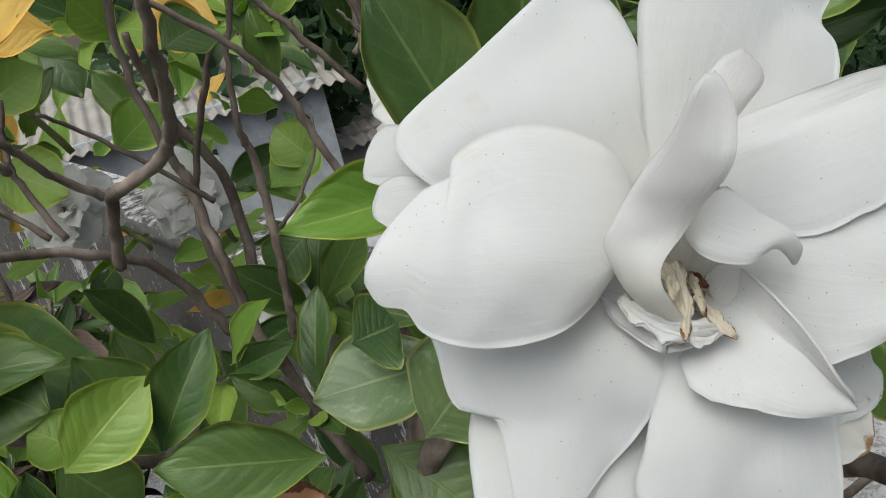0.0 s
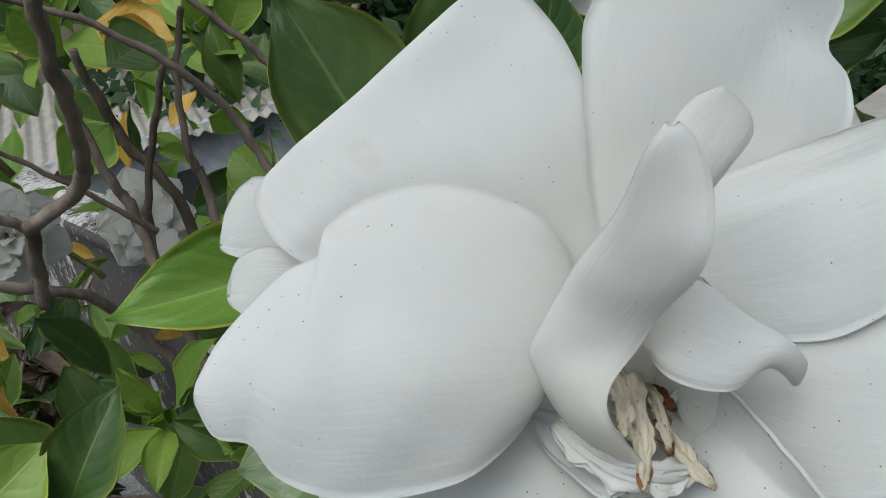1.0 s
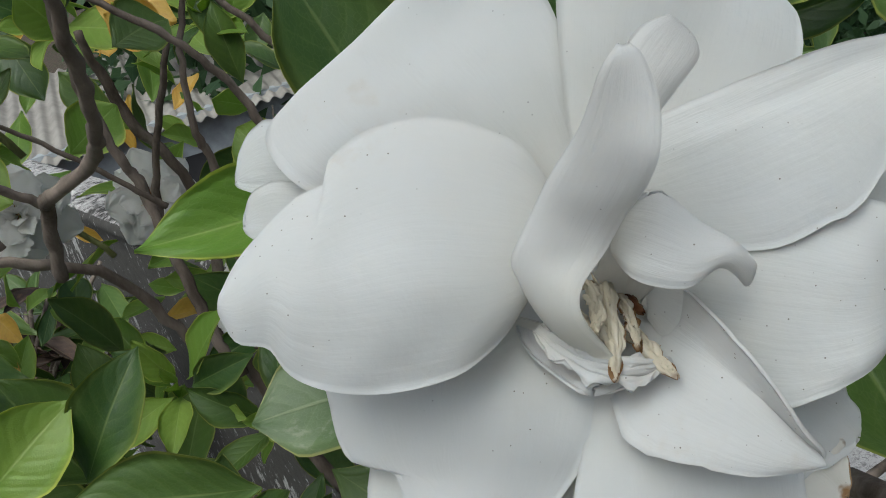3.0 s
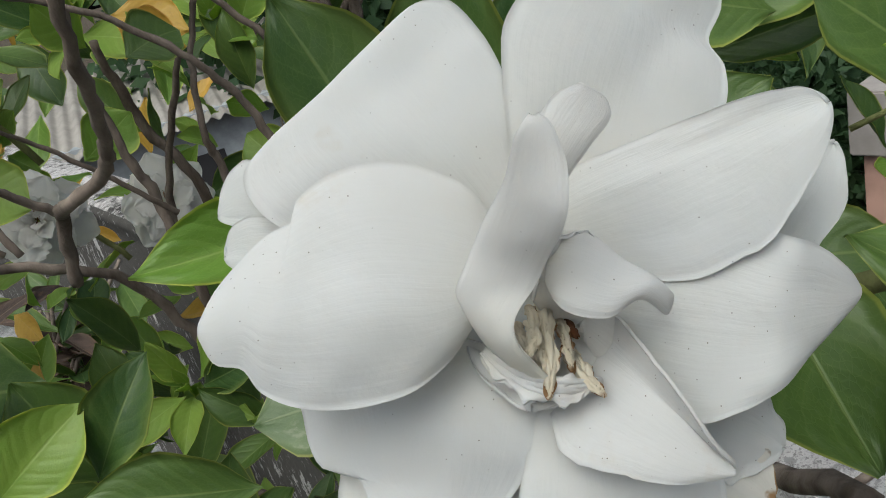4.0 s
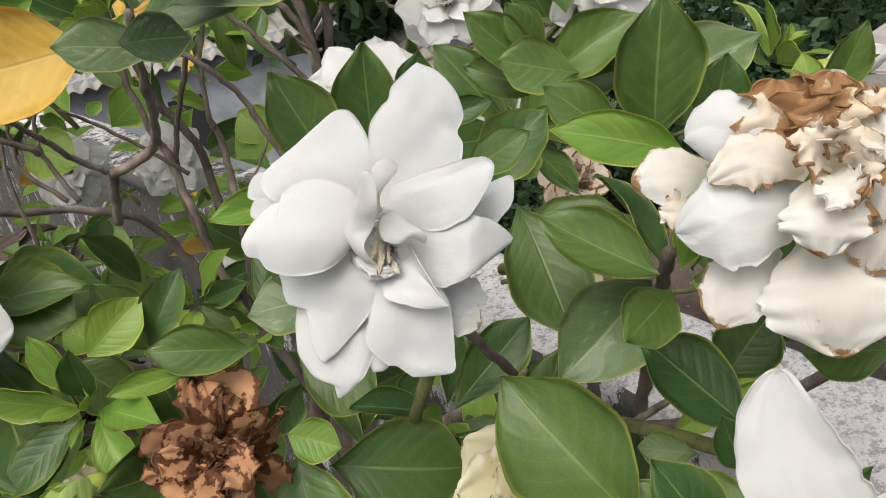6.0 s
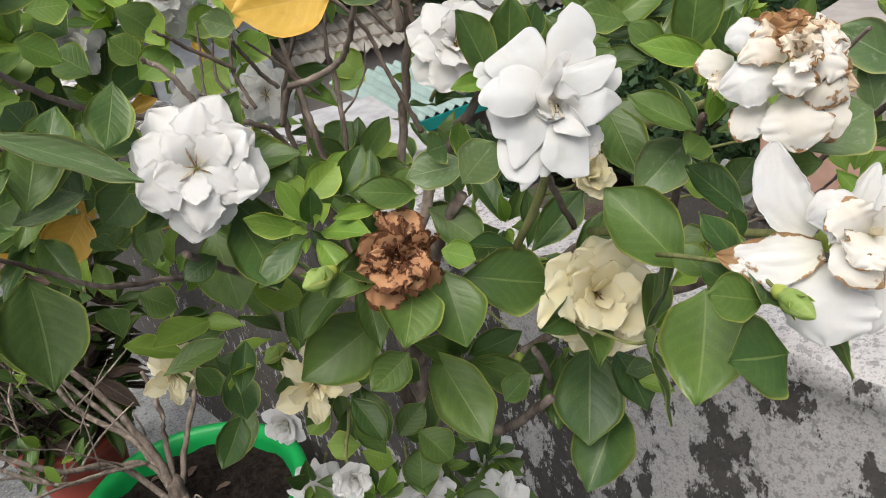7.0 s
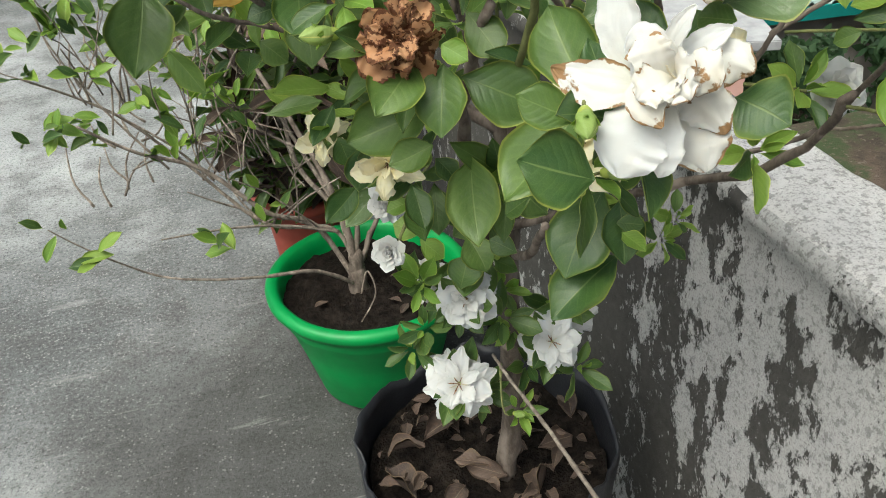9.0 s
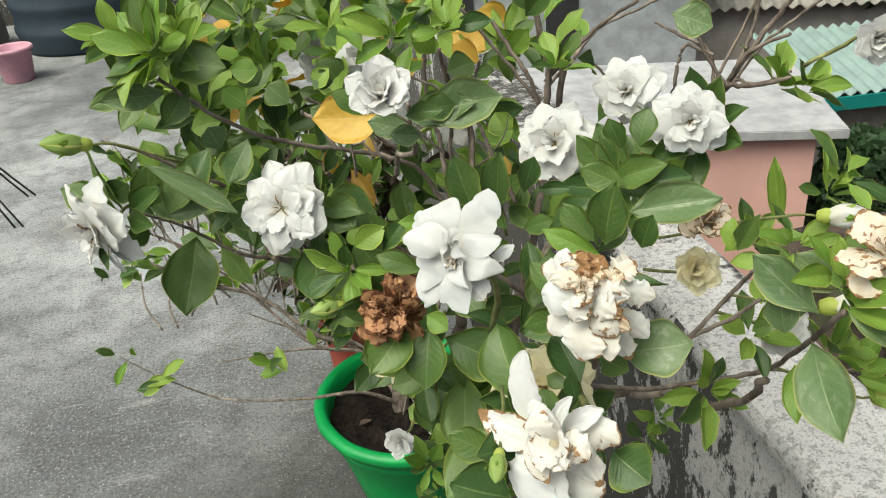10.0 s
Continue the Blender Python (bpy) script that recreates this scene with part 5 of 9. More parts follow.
edge_petal(((-3, -6, -5), (-2, -13, -4), (-3.8, -23.8, -5), (-4.8, -30.4, -6), (0.9, -36.2, -8), (4.2, -36.6, -8), (9, -39.4, -9)), ((3, -4, -5), (10, -7, -3), (17.8, -16, -4), (20, -25, -6), (20.6, -32, -8), (20.8, -37, -9), (16.5, -38.6, -9)), dome=1.1, roll=0.15, wave=0.85, seed=23)
main_petal((2.1, -3.7, -9), (9.4, -9.2, 7), (18.8, -18.7, 2), (2.8, 4.4, 3.7, 2.5, 1.4, 0.4, 0.7), (2.1, 7.4, 10.6, 10.9, 8.8, 6.0, 1.8), blunt=0.93, cup=-0.02, ripple=0.03, seed=40, lift=(3, 0))
edge_petal(((-8.5, -2, 1), (-10.5, -6.2, 2), (-14.5, -10, 3), (-19, -11.8, 4), (-23.4, -12.4, 4.5), (-28, -12, 5), (-31.4, -10.6, 5), (-33.4, -8.1, 5), (-36.4, -7.5, 5), (-38.3, -4.9, 5)), ((-6, 6, 1), (-7.3, 9.6, 2), (-11, 12.8, 3), (-18.4, 14.8, 4), (-24, 13.4, 4.5), (-27.8, 10.4, 5), (-28.2, 8.1, 5), (-31.6, 6.4, 5), (-35.8, 1.6, 5), (-38, -2.6, 5)), dome=3.2, roll=0.15, wave=0.85, seed=24)
main_petal((2.4, 4.5, -8), (-1.6, -5.9, -9), (-2.3, -12.4, 1), (4.2, 6.5, 7.6, 6.7, 4.2), (5.6, 9.5, 9.9, 7.9, 4.2), blunt=0.75, cup=0.1, ripple=0.05, seed=35, crease=0.0)
edge_petal(((-4, 6, 4), (-3, 10, 14), (-2.2, 13.6, 19), (-0.4, 16.6, 20.5), (2.2, 17.9, 20)), ((-0.4, 5.4, 4), (0.2, 9, 15), (2.8, 12.6, 18), (4.9, 15.4, 17.5), (4.6, 17.4, 17)), mat=WHITE_LIT, dome=0.6, roll=0.2, wave=0.5, seed=25, nv=26, nu=19)
edge_petal(((-3.1, -8.7, 1), (-7.5, -4.9, 2.5), (-10.0, -0.5, 5), (-9.2, 2.3, 8), (-7.0, 6.5, 13), (-4.8, 9.5, 19), (-3.8, 12.2, 23.5), (-2.6, 13.6, 25)), ((-0.6, -9.0, 3), (-3.7, -5.9, 7), (-4.3, -3.0, 8.5), (-2.3, 0.2, 10), (-1.0, 2.9, 14), (0.2, 4.9, 19), (0.5, 6.7, 22), (0.1, 10.2, 23.5), (-1.0, 12.8, 24.5), (-2.1, 13.6, 25)), mat=WHITE_LIT, dome=0.5, roll=0.25, wave=0.75, seed=26, nv=44, nu=27)
main_petal((1.3, -2.8, -4), (1.8, 2.6, 6), (3.5, 5.9, 8), (2.0, 3.3, 4.0, 3.5, 2.0), (2.0, 3.3, 4.1, 4.3, 2.3), blunt=0.8, cup=0.3, ripple=0.3, seed=27, crease=0.05)
edge_petal(((0.6, 6.2, 7), (3.6, 5.8, 8), (7, 2.9, 7.5), (10.2, 1.3, 6.8), (12.4, -0.4, 5.6)), ((-0.6, 0.8, 4), (0.8, -1.7, 8), (5, -2.6, 9), (8.6, -0.7, 8), (12, -2.4, 4.6)), dome=0.9, roll=0.3, wave=1.5, seed=28, nv=34, nu=25)
main_petal((-7.6, -6.2, 0), (-2.4, -12.0, 4), (5.2, -9.4, 1), (0.8, 1.2, 1.3, 0.8), (0.8, 1.4, 1.6, 0.9), blunt=0.8, cup=0.3, ripple=0.9, seed=30, crease=0.05)
# not a stamen: brown sheet added for the dark gap behind them
main_petal((1.0, -0.7, -9.5), (1.7, -5.9, -9.3), (1.3, -10.6, -8), (1.5, 2.2, 2.4, 1.5), (1.5, 1.9, 2.1, 1.2), blunt=0.7, ripple=0.3, seed=41, mat=WITHERED)
main_petal((-3.9, -2.9, -6), (-2.8, -6.2, -1), (-0.5, -10.5, 0), (0.5, 0.6, 1.0, 0.5, 0.3), (0.4, 0.7, 0.6, 0.6, 0.2), blunt=0.85, ripple=0.8, cup=-0.7, seed=31, crease=0.09, mat=STAMEN)
main_petal((-1.3, 1.1, -4), (-0.3, -3.3, 3), (-0.5, -11.2, 3), (0.6, 1.0, 0.7, 1.0, 0.3), (0.5, 0.7, 1.1, 0.7, 0.4), blunt=0.88, ripple=0.9, cup=-0.7, seed=32, crease=0.09, mat=STAMEN)
main_petal((1.9, -5.0, -6), (2.2, -7.7, 2), (5.4, -10.9, 3), (0.5, 0.6, 0.9, 0.5, 0.3), (0.4, 0.8, 0.6, 0.6, 0.2), blunt=0.88, ripple=0.9, cup=-0.6, seed=33, crease=0.09, mat=STAMEN)
main_petal((0.7, -2.2, -7), (1.4, -2.7, -2), (2.9, -4.6, 0), (0.4, 0.6, 0.6, 0.3), (0.4, 0.6, 0.6, 0.3), blunt=0.8, ripple=0.5, seed=34, mat=WITHERED)
main_petal((-2.6, -1.0, -5), (-1.4, -2.6, 4), (-2.6, -6.8, 5), (0.4, 0.7, 0.5, 0.6, 0.3), (0.4, 0.5, 0.8, 0.4, 0.3), blunt=0.88, ripple=0.9, cup=-0.6, seed=36, crease=0.09, mat=STAMEN)
main_petal((0.6, -1.5, -6), (1.6, -4.2, 2), (2.2, -8.4, 1), (0.4, 0.5, 0.6, 0.4, 0.2), (0.4, 0.6, 0.5, 0.5, 0.2), blunt=0.88, ripple=0.9, cup=-0.6, seed=37, crease=0.09, mat=STAMEN)
main_petal((-4.8, -9.4, -6), (-4.4, -7.0, -3), (-5.1, -6.3, -3), (1.0, 1.4, 1.6, 1.0), (1.0, 1.4, 1.6, 1.0), blunt=0.7, ripple=0.4, seed=42, crease=0.035, mat=STAMEN)
stem("twig", shrub, [BLOOM_AT + BLOOM_TURN.to_3x3() @ Vector(p) for p in ((0, 0, -0.03), (0.004, -0.01, -0.055), (0.01, -0.03, -0.09), (0.0, -0.07, -0.14))], 0.0018, 0.003, TWIG, 12, 0.001, 77)

# ---- the other blooms ----
made_bloom = [None, None]


def custom_bloom(at, axes, label):
    m = Matrix.Translation(at) @ Matrix(axes).transposed().to_4x4()
    v, f = lathe([(0.0004, -0.03), (0.003, -0.029), (0.0045, -0.022), (0.004, -0.014), (0.006, -0.008), (0.0004, -0.006)], 14)
    made_bloom[:] = part_mesh("bloom", mesh_of("bloom", v, f, CALYX), shrub, m, label), m
    bpy.context.view_layer.update()
    p = Vector(at)
    z = m.to_3x3() @ Vector((0, 0, 1))
    q = p - z * 0.05 + (HEART - p).normalized() * 0.03
    stem("twig", shrub, [p - z * 0.028, p - z * 0.045, q, q + (HEART - q) * 0.3], 0.0018, 0.003, TWIG, 10, 0.001, 7)


def custom_petal(root, ctrl, tip, left, right, mat=WHITE, **kw):
    """One petal of the bloom made last, in millimetres from its heart."""
    sc = lambda p: tuple(v * 0.001 for v in p)
    kw["ripple"] = kw.get("ripple", 0.0) * 1.5 + 0.06
    kw.setdefault("crease", 0.025)
    me = petal_mesh("petal", mat, 0.0005, sc(root), sc(ctrl), sc(tip), sc(left), sc(right), nv=30, nu=23, **kw)
    part_mesh("stamen" if mat is STAMEN else "petal", me, made_bloom[0], made_bloom[1])


custom_bloom((-0.3348, -0.0873, 1.3413), ((0.5189, -0.8541, -0.0359), (0.3671, 0.1847, 0.9117), (-0.772, -0.4862, 0.4094)), "old cream gardenia bloom ball with brown scorched petals")
custom_petal((6.1, -10.1, -4), (7.7, -23.0, 12), (9.6, -39.5, 0), (6.0, 13.2, 15.6, 11.6), (6.0, 14.0, 16.0, 12.0), blunt=0.7, cup=-0.25, ripple=0.06, seed=1, mat=AGED)
custom_petal((-5.7, -13.3, -8), (-13.4, -21.7, 4), (-17.5, -34.6, -2), (4.0, 7.2, 8.4, 6.8), (4.0, 7.6, 8.8, 6.8), blunt=0.6, cup=-0.2, ripple=0.06, seed=2, mat=AGED)
custom_petal((10.2, -10.2, -6), (22.5, -17.6, 6), (25.9, -32.8, -4), (4.0, 8.8, 9.2, 6.8), (4.0, 8.8, 9.2, 6.8), blunt=0.65, cup=-0.2, ripple=0.08, seed=3, mat=AGED)
custom_petal((-20.5, 4.1, -8), (-30.1, 4.0, -2), (-39.1, 1.0, -4), (3.2, 6.4, 7.2, 5.6), (3.2, 6.4, 7.2, 5.6), blunt=0.55, cup=-0.2, ripple=0.06, seed=4, mat=AGED)
custom_petal((-22.6, -6.2, -8), (-27.9, -6.0, 0), (-32.6, -5.1, -6), (2.0, 4.0, 4.8, 2.8), (2.0, 4.0, 4.8, 2.8), blunt=0.6, ripple=0.4, seed=5, mat=SCORCHED)
custom_petal((2.0, -4.0, 0), (-13.9, -6.5, 20), (-27.1, -10.8, 5), (6.0, 11.0, 11.2, 8.8), (6.0, 10.0, 10.4, 8.0), blunt=0.62, cup=-0.3, ripple=0.04, seed=6, mat=WHITE_LIT)
custom_petal((8.0, -4.0, 0), (19.0, -9.5, 14), (28.9, -15.5, 2), (6.0, 10.4, 10.8, 8.0), (6.0, 10.0, 10.4, 8.0), blunt=0.62, cup=-0.3, ripple=0.08, seed=7, mat=AGED)
custom_petal((0.0, 3.9, 4), (-14.2, 17.0, 16), (-25.4, 11.7, 6), (4.8, 9.6, 10.8, 8.8), (4.8, 8.0, 9.2, 8.0), blunt=0.6, cup=-0.3, ripple=0.06, seed=8, mat=WHITE_LIT)
custom_petal((2.0, 3.9, 6), (-9.4, 9.4, 18), (-19.5, 1.0, 12), (3.2, 6.0, 6.0, 3.6), (3.2, 6.0, 6.4, 4.0), blunt=0.65, cup=-0.2, ripple=0.2, seed=9, mat=SCORCHED)
custom_petal((3.9, 2.0, 6), (5.2, -5.5, 22), (4.2, -15.6, 13), (4.4, 9.2, 9.6, 7.6), (4.4, 8.8, 9.2, 7.2), blunt=0.6, cup=-0.25, ripple=0.14, seed=10, mat=AGED)
custom_petal((2.0, 4.9, 4), (-5.3, 15.2, 14), (-5.5, 24.2, 6), (4.0, 8.0, 8.8, 6.8), (4.0, 8.0, 8.8, 6.8), blunt=0.6, cup=0.2, ripple=0.5, seed=11, mat=SCORCHED)
custom_petal((4.3, 4.9, 4), (3.8, 15.1, 16), (6.3, 25.6, 4), (4.0, 7.6, 8.8, 6.8), (4.0, 7.6, 8.8, 6.8), blunt=0.6, cup=0.2, ripple=0.5, seed=12, mat=SCORCHED)
custom_petal((6.3, 4.9, 4), (15.2, 11.4, 14), (19.8, 20.6, 2), (4.0, 7.6, 8.4, 6.8), (4.0, 7.6, 8.4, 6.8), blunt=0.6, cup=0.2, ripple=0.5, seed=13, mat=SCORCHED)
custom_petal((6.3, 3.0, 4), (18.9, 9.4, 16), (28.9, 9.5, 2), (4.0, 7.2, 8.0, 6.0), (4.0, 6.8, 7.6, 6.0), blunt=0.6, cup=-0.2, ripple=0.3, seed=14, mat=AGED)
custom_petal((7.8, 2.0, 6), (18.7, 0.0, 18), (29.3, -2.0, 6), (4.0, 7.2, 8.0, 6.0), (4.0, 7.2, 8.0, 6.0), blunt=0.6, cup=-0.2, ripple=0.3, seed=15, mat=AGED)
custom_petal((9.9, -4.0, 2), (23.1, -5.8, 10), (34.2, -9.6, -2), (4.0, 7.2, 6.8, 3.6), (4.0, 7.2, 6.8, 3.6), blunt=0.6, cup=-0.2, ripple=0.4, seed=16, mat=SCORCHED)
custom_petal((6.8, 3.9, 8), (1.8, 9.2, 22), (0.0, 12.3, 16), (2.0, 4.4, 4.8, 4.0), (2.0, 4.4, 4.8, 4.0), blunt=0.6, cup=0.5, ripple=0.6, seed=17, mat=SCORCHED)
custom_petal((6.8, 3.9, 8), (9.2, 9.2, 22), (11.3, 12.3, 16), (2.0, 4.4, 4.8, 4.0), (2.0, 4.4, 4.8, 4.0), blunt=0.6, cup=0.5, ripple=0.6, seed=18, mat=SCORCHED)
custom_petal((7.8, 2.9, 8), (12.0, 3.7, 22), (15.4, 3.7, 18), (2.0, 4.0, 4.4, 3.6), (2.0, 4.0, 4.4, 3.6), blunt=0.6, cup=0.5, ripple=0.6, seed=19, mat=SCORCHED)
custom_petal((6.2, 2.9, 8), (6.5, 0.0, 22), (10.3, -4.1, 19), (2.0, 4.0, 4.8, 4.0), (2.0, 4.0, 4.8, 4.0), blunt=0.6, cup=0.4, ripple=0.4, seed=20, mat=AGED)
custom_petal((14.6, -6.3, -14), (26.3, -10.5, -16), (33.9, -16.3, -26), (4.0, 8.0, 9.2, 6.8), (4.0, 8.0, 9.2, 6.8), blunt=0.6, cup=-0.2, ripple=0.1, seed=51, mat=AGED)
custom_petal((12.6, -14.6, -14), (22.0, -24.1, -15), (27.7, -33.5, -24), (4.0, 8.0, 9.2, 6.8), (4.0, 8.0, 9.2, 6.8), blunt=0.6, cup=-0.2, ripple=0.1, seed=52, mat=AGED)
custom_petal((12.4, 6.2, -10), (24.9, 10.4, -12), (32.2, 9.7, -22), (4.0, 7.2, 8.0, 6.0), (4.0, 7.2, 8.0, 6.0), blunt=0.6, cup=-0.2, ripple=0.2, seed=53, mat=AGED)
custom_petal((8.1, 10.2, -6), (12.3, 20.1, -8), (15.3, 25.4, -18), (4.0, 7.6, 8.4, 6.8), (4.0, 7.6, 8.4, 6.8), blunt=0.6, cup=0.2, ripple=0.4, seed=54, mat=SCORCHED)
custom_bloom((-0.3786, -0.1351, 1.2823), ((0.4882, -0.8692, 0.0786), (0.337, 0.2707, 0.9018), (-0.8051, -0.4137, 0.4251)), "loose white gardenia bloom with wide petals and browning edges")
custom_petal((6.9, 0.0, -10), (20.6, -20.6, -10), (28.7, -35.0, -20), (8.1, 16.8, 17.5, 13.5), (8.1, 14.8, 15.5, 12.1), blunt=0.6, cup=-0.1, ripple=0.06, seed=30, mat=AGED)
custom_petal((-6.1, 3.4, -2), (-24.7, 18.3, 4), (-20.5, 44.3, 8), (5.4, 10.8, 10.4, 8.1), (5.4, 11.4, 11.1, 8.1), blunt=0.58, cup=0.12, ripple=0.03, seed=31, mat=WHITE_LIT)
custom_petal((-3.4, -4.1, -2), (-24.9, -8.3, 6), (-47.5, -3.3, 6), (4.7, 11.4, 12.1, 8.7, 3.4), (4.7, 10.1, 10.1, 6.7, 2.7), blunt=0.8, cup=0.05, ripple=0.04, seed=32, mat=BLOTCHED)
custom_petal((0.7, -10.2, -4), (-2.6, -26.5, 8), (-4.1, -45.9, -2), (7.4, 17.5, 19.5, 15.5), (7.4, 16.1, 18.2, 14.8), blunt=0.65, cup=-0.2, ripple=0.06, seed=33, mat=WHITE_LIT)
custom_petal((9.5, -10.1, -2), (15.1, -26.8, 2), (13.6, -41.6, -7), (5.4, 9.4, 10.1, 8.1), (5.4, 9.4, 10.1, 8.1), blunt=0.6, cup=-0.2, ripple=0.06, seed=34, mat=WHITE_LIT)
custom_petal((10.9, 5.1, -5), (27.3, 17.1, -7), (39.6, 9.7, -16), (5.4, 10.1, 10.1, 7.4), (5.4, 10.8, 11.4, 8.1), blunt=0.65, cup=-0.15, ripple=0.1, seed=35, mat=AGED)
custom_petal((10.8, 0.0, -3), (27.1, -3.4, -3), (35.3, -17.3, -14), (5.4, 10.8, 10.8, 6.7), (5.4, 10.8, 10.8, 6.7), blunt=0.65, cup=-0.15, ripple=0.1, seed=36, mat=AGED)
custom_petal((7.4, 5.0, 0), (13.2, 19.8, 10), (18.5, 31.4, 8), (2.7, 4.7, 4.7, 3.0), (2.7, 4.7, 4.7, 3.0), blunt=0.6, cup=0.4, ripple=0.05, seed=37, mat=WHITE_LIT)
custom_petal((9.4, 4.0, 0), (20.3, 18.6, -4), (28.8, 26.7, -9), (2.7, 6.1, 6.1, 3.4), (2.7, 6.1, 6.1, 3.4), blunt=0.6, cup=0.4, ripple=0.05, seed=38, mat=WHITE_LIT)
custom_petal((15.1, 1.7, 2), (1.6, 16.1, 22), (-9.3, 9.3, 8), (4.7, 11.4, 12.1, 8.7), (4.7, 10.1, 10.8, 8.1), blunt=0.6, cup=-0.2, ripple=0.04, seed=39, mat=WHITE_LIT)
custom_petal((15.1, 0.0, 2), (0.0, -6.5, 20), (18.1, -19.8, 10), (4.7, 11.4, 12.1, 6.7), (4.7, 10.1, 10.1, 5.4), blunt=0.6, cup=-0.15, ripple=0.08, seed=40, mat=AGED)
custom_petal((15.1, 2.7, 2), (19.5, 6.5, 16), (27.9, 4.9, 12), (2.7, 6.7, 7.4, 5.4), (2.7, 6.7, 7.4, 5.4), blunt=0.6, cup=0.3, ripple=0.2, seed=41, mat=AGED)
custom_petal((15.1, 1.7, 2), (17.9, -1.6, 16), (20.3, -8.2, 14), (2.7, 6.7, 7.4, 5.4), (2.7, 6.7, 7.4, 5.4), blunt=0.6, cup=0.3, ripple=0.2, seed=42, mat=AGED)
custom_petal((15.0, 1.7, 4), (15.7, 3.3, 14), (17.8, 4.9, 18), (1.3, 2.0, 2.0, 1.0), (1.3, 2.0, 2.0, 1.0), blunt=0.6, ripple=0.2, seed=43, mat=STAMEN)
custom_petal((15.1, 1.7, 0), (27.7, 6.5, 16), (35.0, 0.0, 4), (4.7, 10.8, 12.1, 9.4), (4.7, 10.1, 11.4, 8.7), blunt=0.65, cup=-0.2, ripple=0.12, seed=44, mat=AGED)
custom_petal((13.4, 1.7, 2), (6.5, 6.5, 20), (3.3, 18.0, 12), (4.0, 8.7, 10.1, 7.4), (4.0, 8.7, 9.4, 6.7), blunt=0.65, cup=0.1, ripple=0.1, seed=45, mat=AGED)
custom_petal((15.1, 1.7, 2), (12.9, -3.2, 20), (6.5, -10.4, 15), (4.0, 8.7, 9.4, 6.7), (4.0, 8.7, 9.4, 6.7), blunt=0.65, cup=0.2, ripple=0.2, seed=46, mat=AGED)
custom_petal((15.1, 1.7, 2), (22.7, 0.0, 18), (28.8, -6.5, 13), (4.0, 8.1, 8.7, 6.1), (4.0, 8.1, 8.7, 6.1), blunt=0.65, cup=0.2, ripple=0.2, seed=47, mat=AGED)

TOCAM = (-0.35, -0.72, 0.5)
bloom((-0.510, 0.184, 1.304), (-0.45, -0.75, 0.3), 0.041, WHITE_LIT, OPEN, "fresh double white gardenia bloom", 2, 0.4)
bloom((-0.434, 0.108, 1.228), (-0.25, -0.85, 0.2), 0.030, WITHERED, DEAD, "shrivelled brown dead gardenia bloom", 3, crumple=1.0, stamens=0)
bloom((-0.318, 0.045, 1.165), (-0.45, -0.75, 0.35), 0.043, CREAM, BROAD, "pale yellow fading gardenia bloom with thin brown rims", 4, 0.9)
bloom((-0.438, 0.586, 0.938), (-0.4, -0.8, 0.2), 0.043, CREAM, LIMP, "cream wilting gardenia bloom with thin curled petals", 7)
bloom((-0.410, 0.300, 1.032), (-0.4, -0.65, 0.15), 0.040, CREAM, LIMP, "drooping cream gardenia bloom", 8)
bloom((-0.390, 0.425, 0.912), (-0.75, -0.5, 0.1), 0.027, WHITE_LIT, CUPPED, "half-open white gardenia bud", 9)
bloom((-0.326, 0.528, 0.704), (-0.5, -0.7, 0.3), 0.040, WHITE_LIT, STAR, "white gardenia bloom low on the shrub", 10)
bloom((-0.428, 0.243, 0.965), (-0.4, -0.8, 0.3), 0.021, WHITE_LIT, CUPPED, "small rolled cream-white gardenia bud", 11)
bloom((-0.345, 0.260, 0.870), (-0.3, -0.75, 0.55), 0.038, WHITE_LIT, LOOSE, "white gardenia bloom half hidden by small leaves", 12)
bloom((-0.188, 0.323, 0.760), (-0.3, -0.75, 0.6), 0.038, WHITE_LIT, STAR, "white gardenia bloom beside the parapet", 13)
bloom((-0.239, 0.264, 0.772), (-0.25, -0.7, 0.65), 0.040, WHITE_LIT, STAR, "open white gardenia bloom beside the parapet", 14, 0.8)
bloom((-0.352, 0.285, 0.722), (-0.3, -0.75, 0.6), 0.048, WHITE_LIT, STAR, "open white gardenia bloom above the grow bag", 15, 0.3)
bloom((-0.668, 0.200, 1.305), (-0.5, -0.45, -0.1), 0.045, WHITE_LIT, LOOSE, "nodding white gardenia bloom on an outer branch", 16)
bloom((-0.425, 0.080, 1.425), (-0.15, -0.65, 0.75), 0.027, WHITE_LIT, CUPPED, "half-open white gardenia bloom with a greenish edge", 17, stalk=False)
bloom((-0.241, 0.237, 1.302), (-0.5, -0.65, 0.35), 0.044, WHITE_LIT, LOOSE, "white gardenia bloom with turned-back petals", 18)
bloom((-0.165, 0.242, 1.343), (-0.5, -0.5, 0.35), 0.036, WHITE_LIT, LOOSE, "white gardenia bloom facing aside", 19)
bloom((-0.172, 0.103, 1.360), (-0.4, -0.7, 0.3), 0.032, WHITE_LIT, LOOSE, "nodding white gardenia bloom with folded petals", 20)
bloom((-0.442, 0.537, 1.333), (-0.5, -0.7, 0.1), 0.036, WHITE_LIT, LOOSE, "white gardenia bloom at the back of the shrub", 21)
bloom((-0.285, 0.400, 1.180), (-0.7, -0.5, 0.4), 0.030, WHITE_LIT, LOOSE, "white gardenia bloom deep among the branches", 22)
bloom((-0.290, 0.480, 1.245), (-0.4, -0.8, 0.2), 0.032, WHITE_LIT, OPEN, "white gardenia bloom deep among the branches", 23)
bloom((-0.372, 0.450, 1.272), (-0.4, -0.8, 0.2), 0.030, WHITE_LIT, LOOSE, "white gardenia bloom deep among the branches", 24)
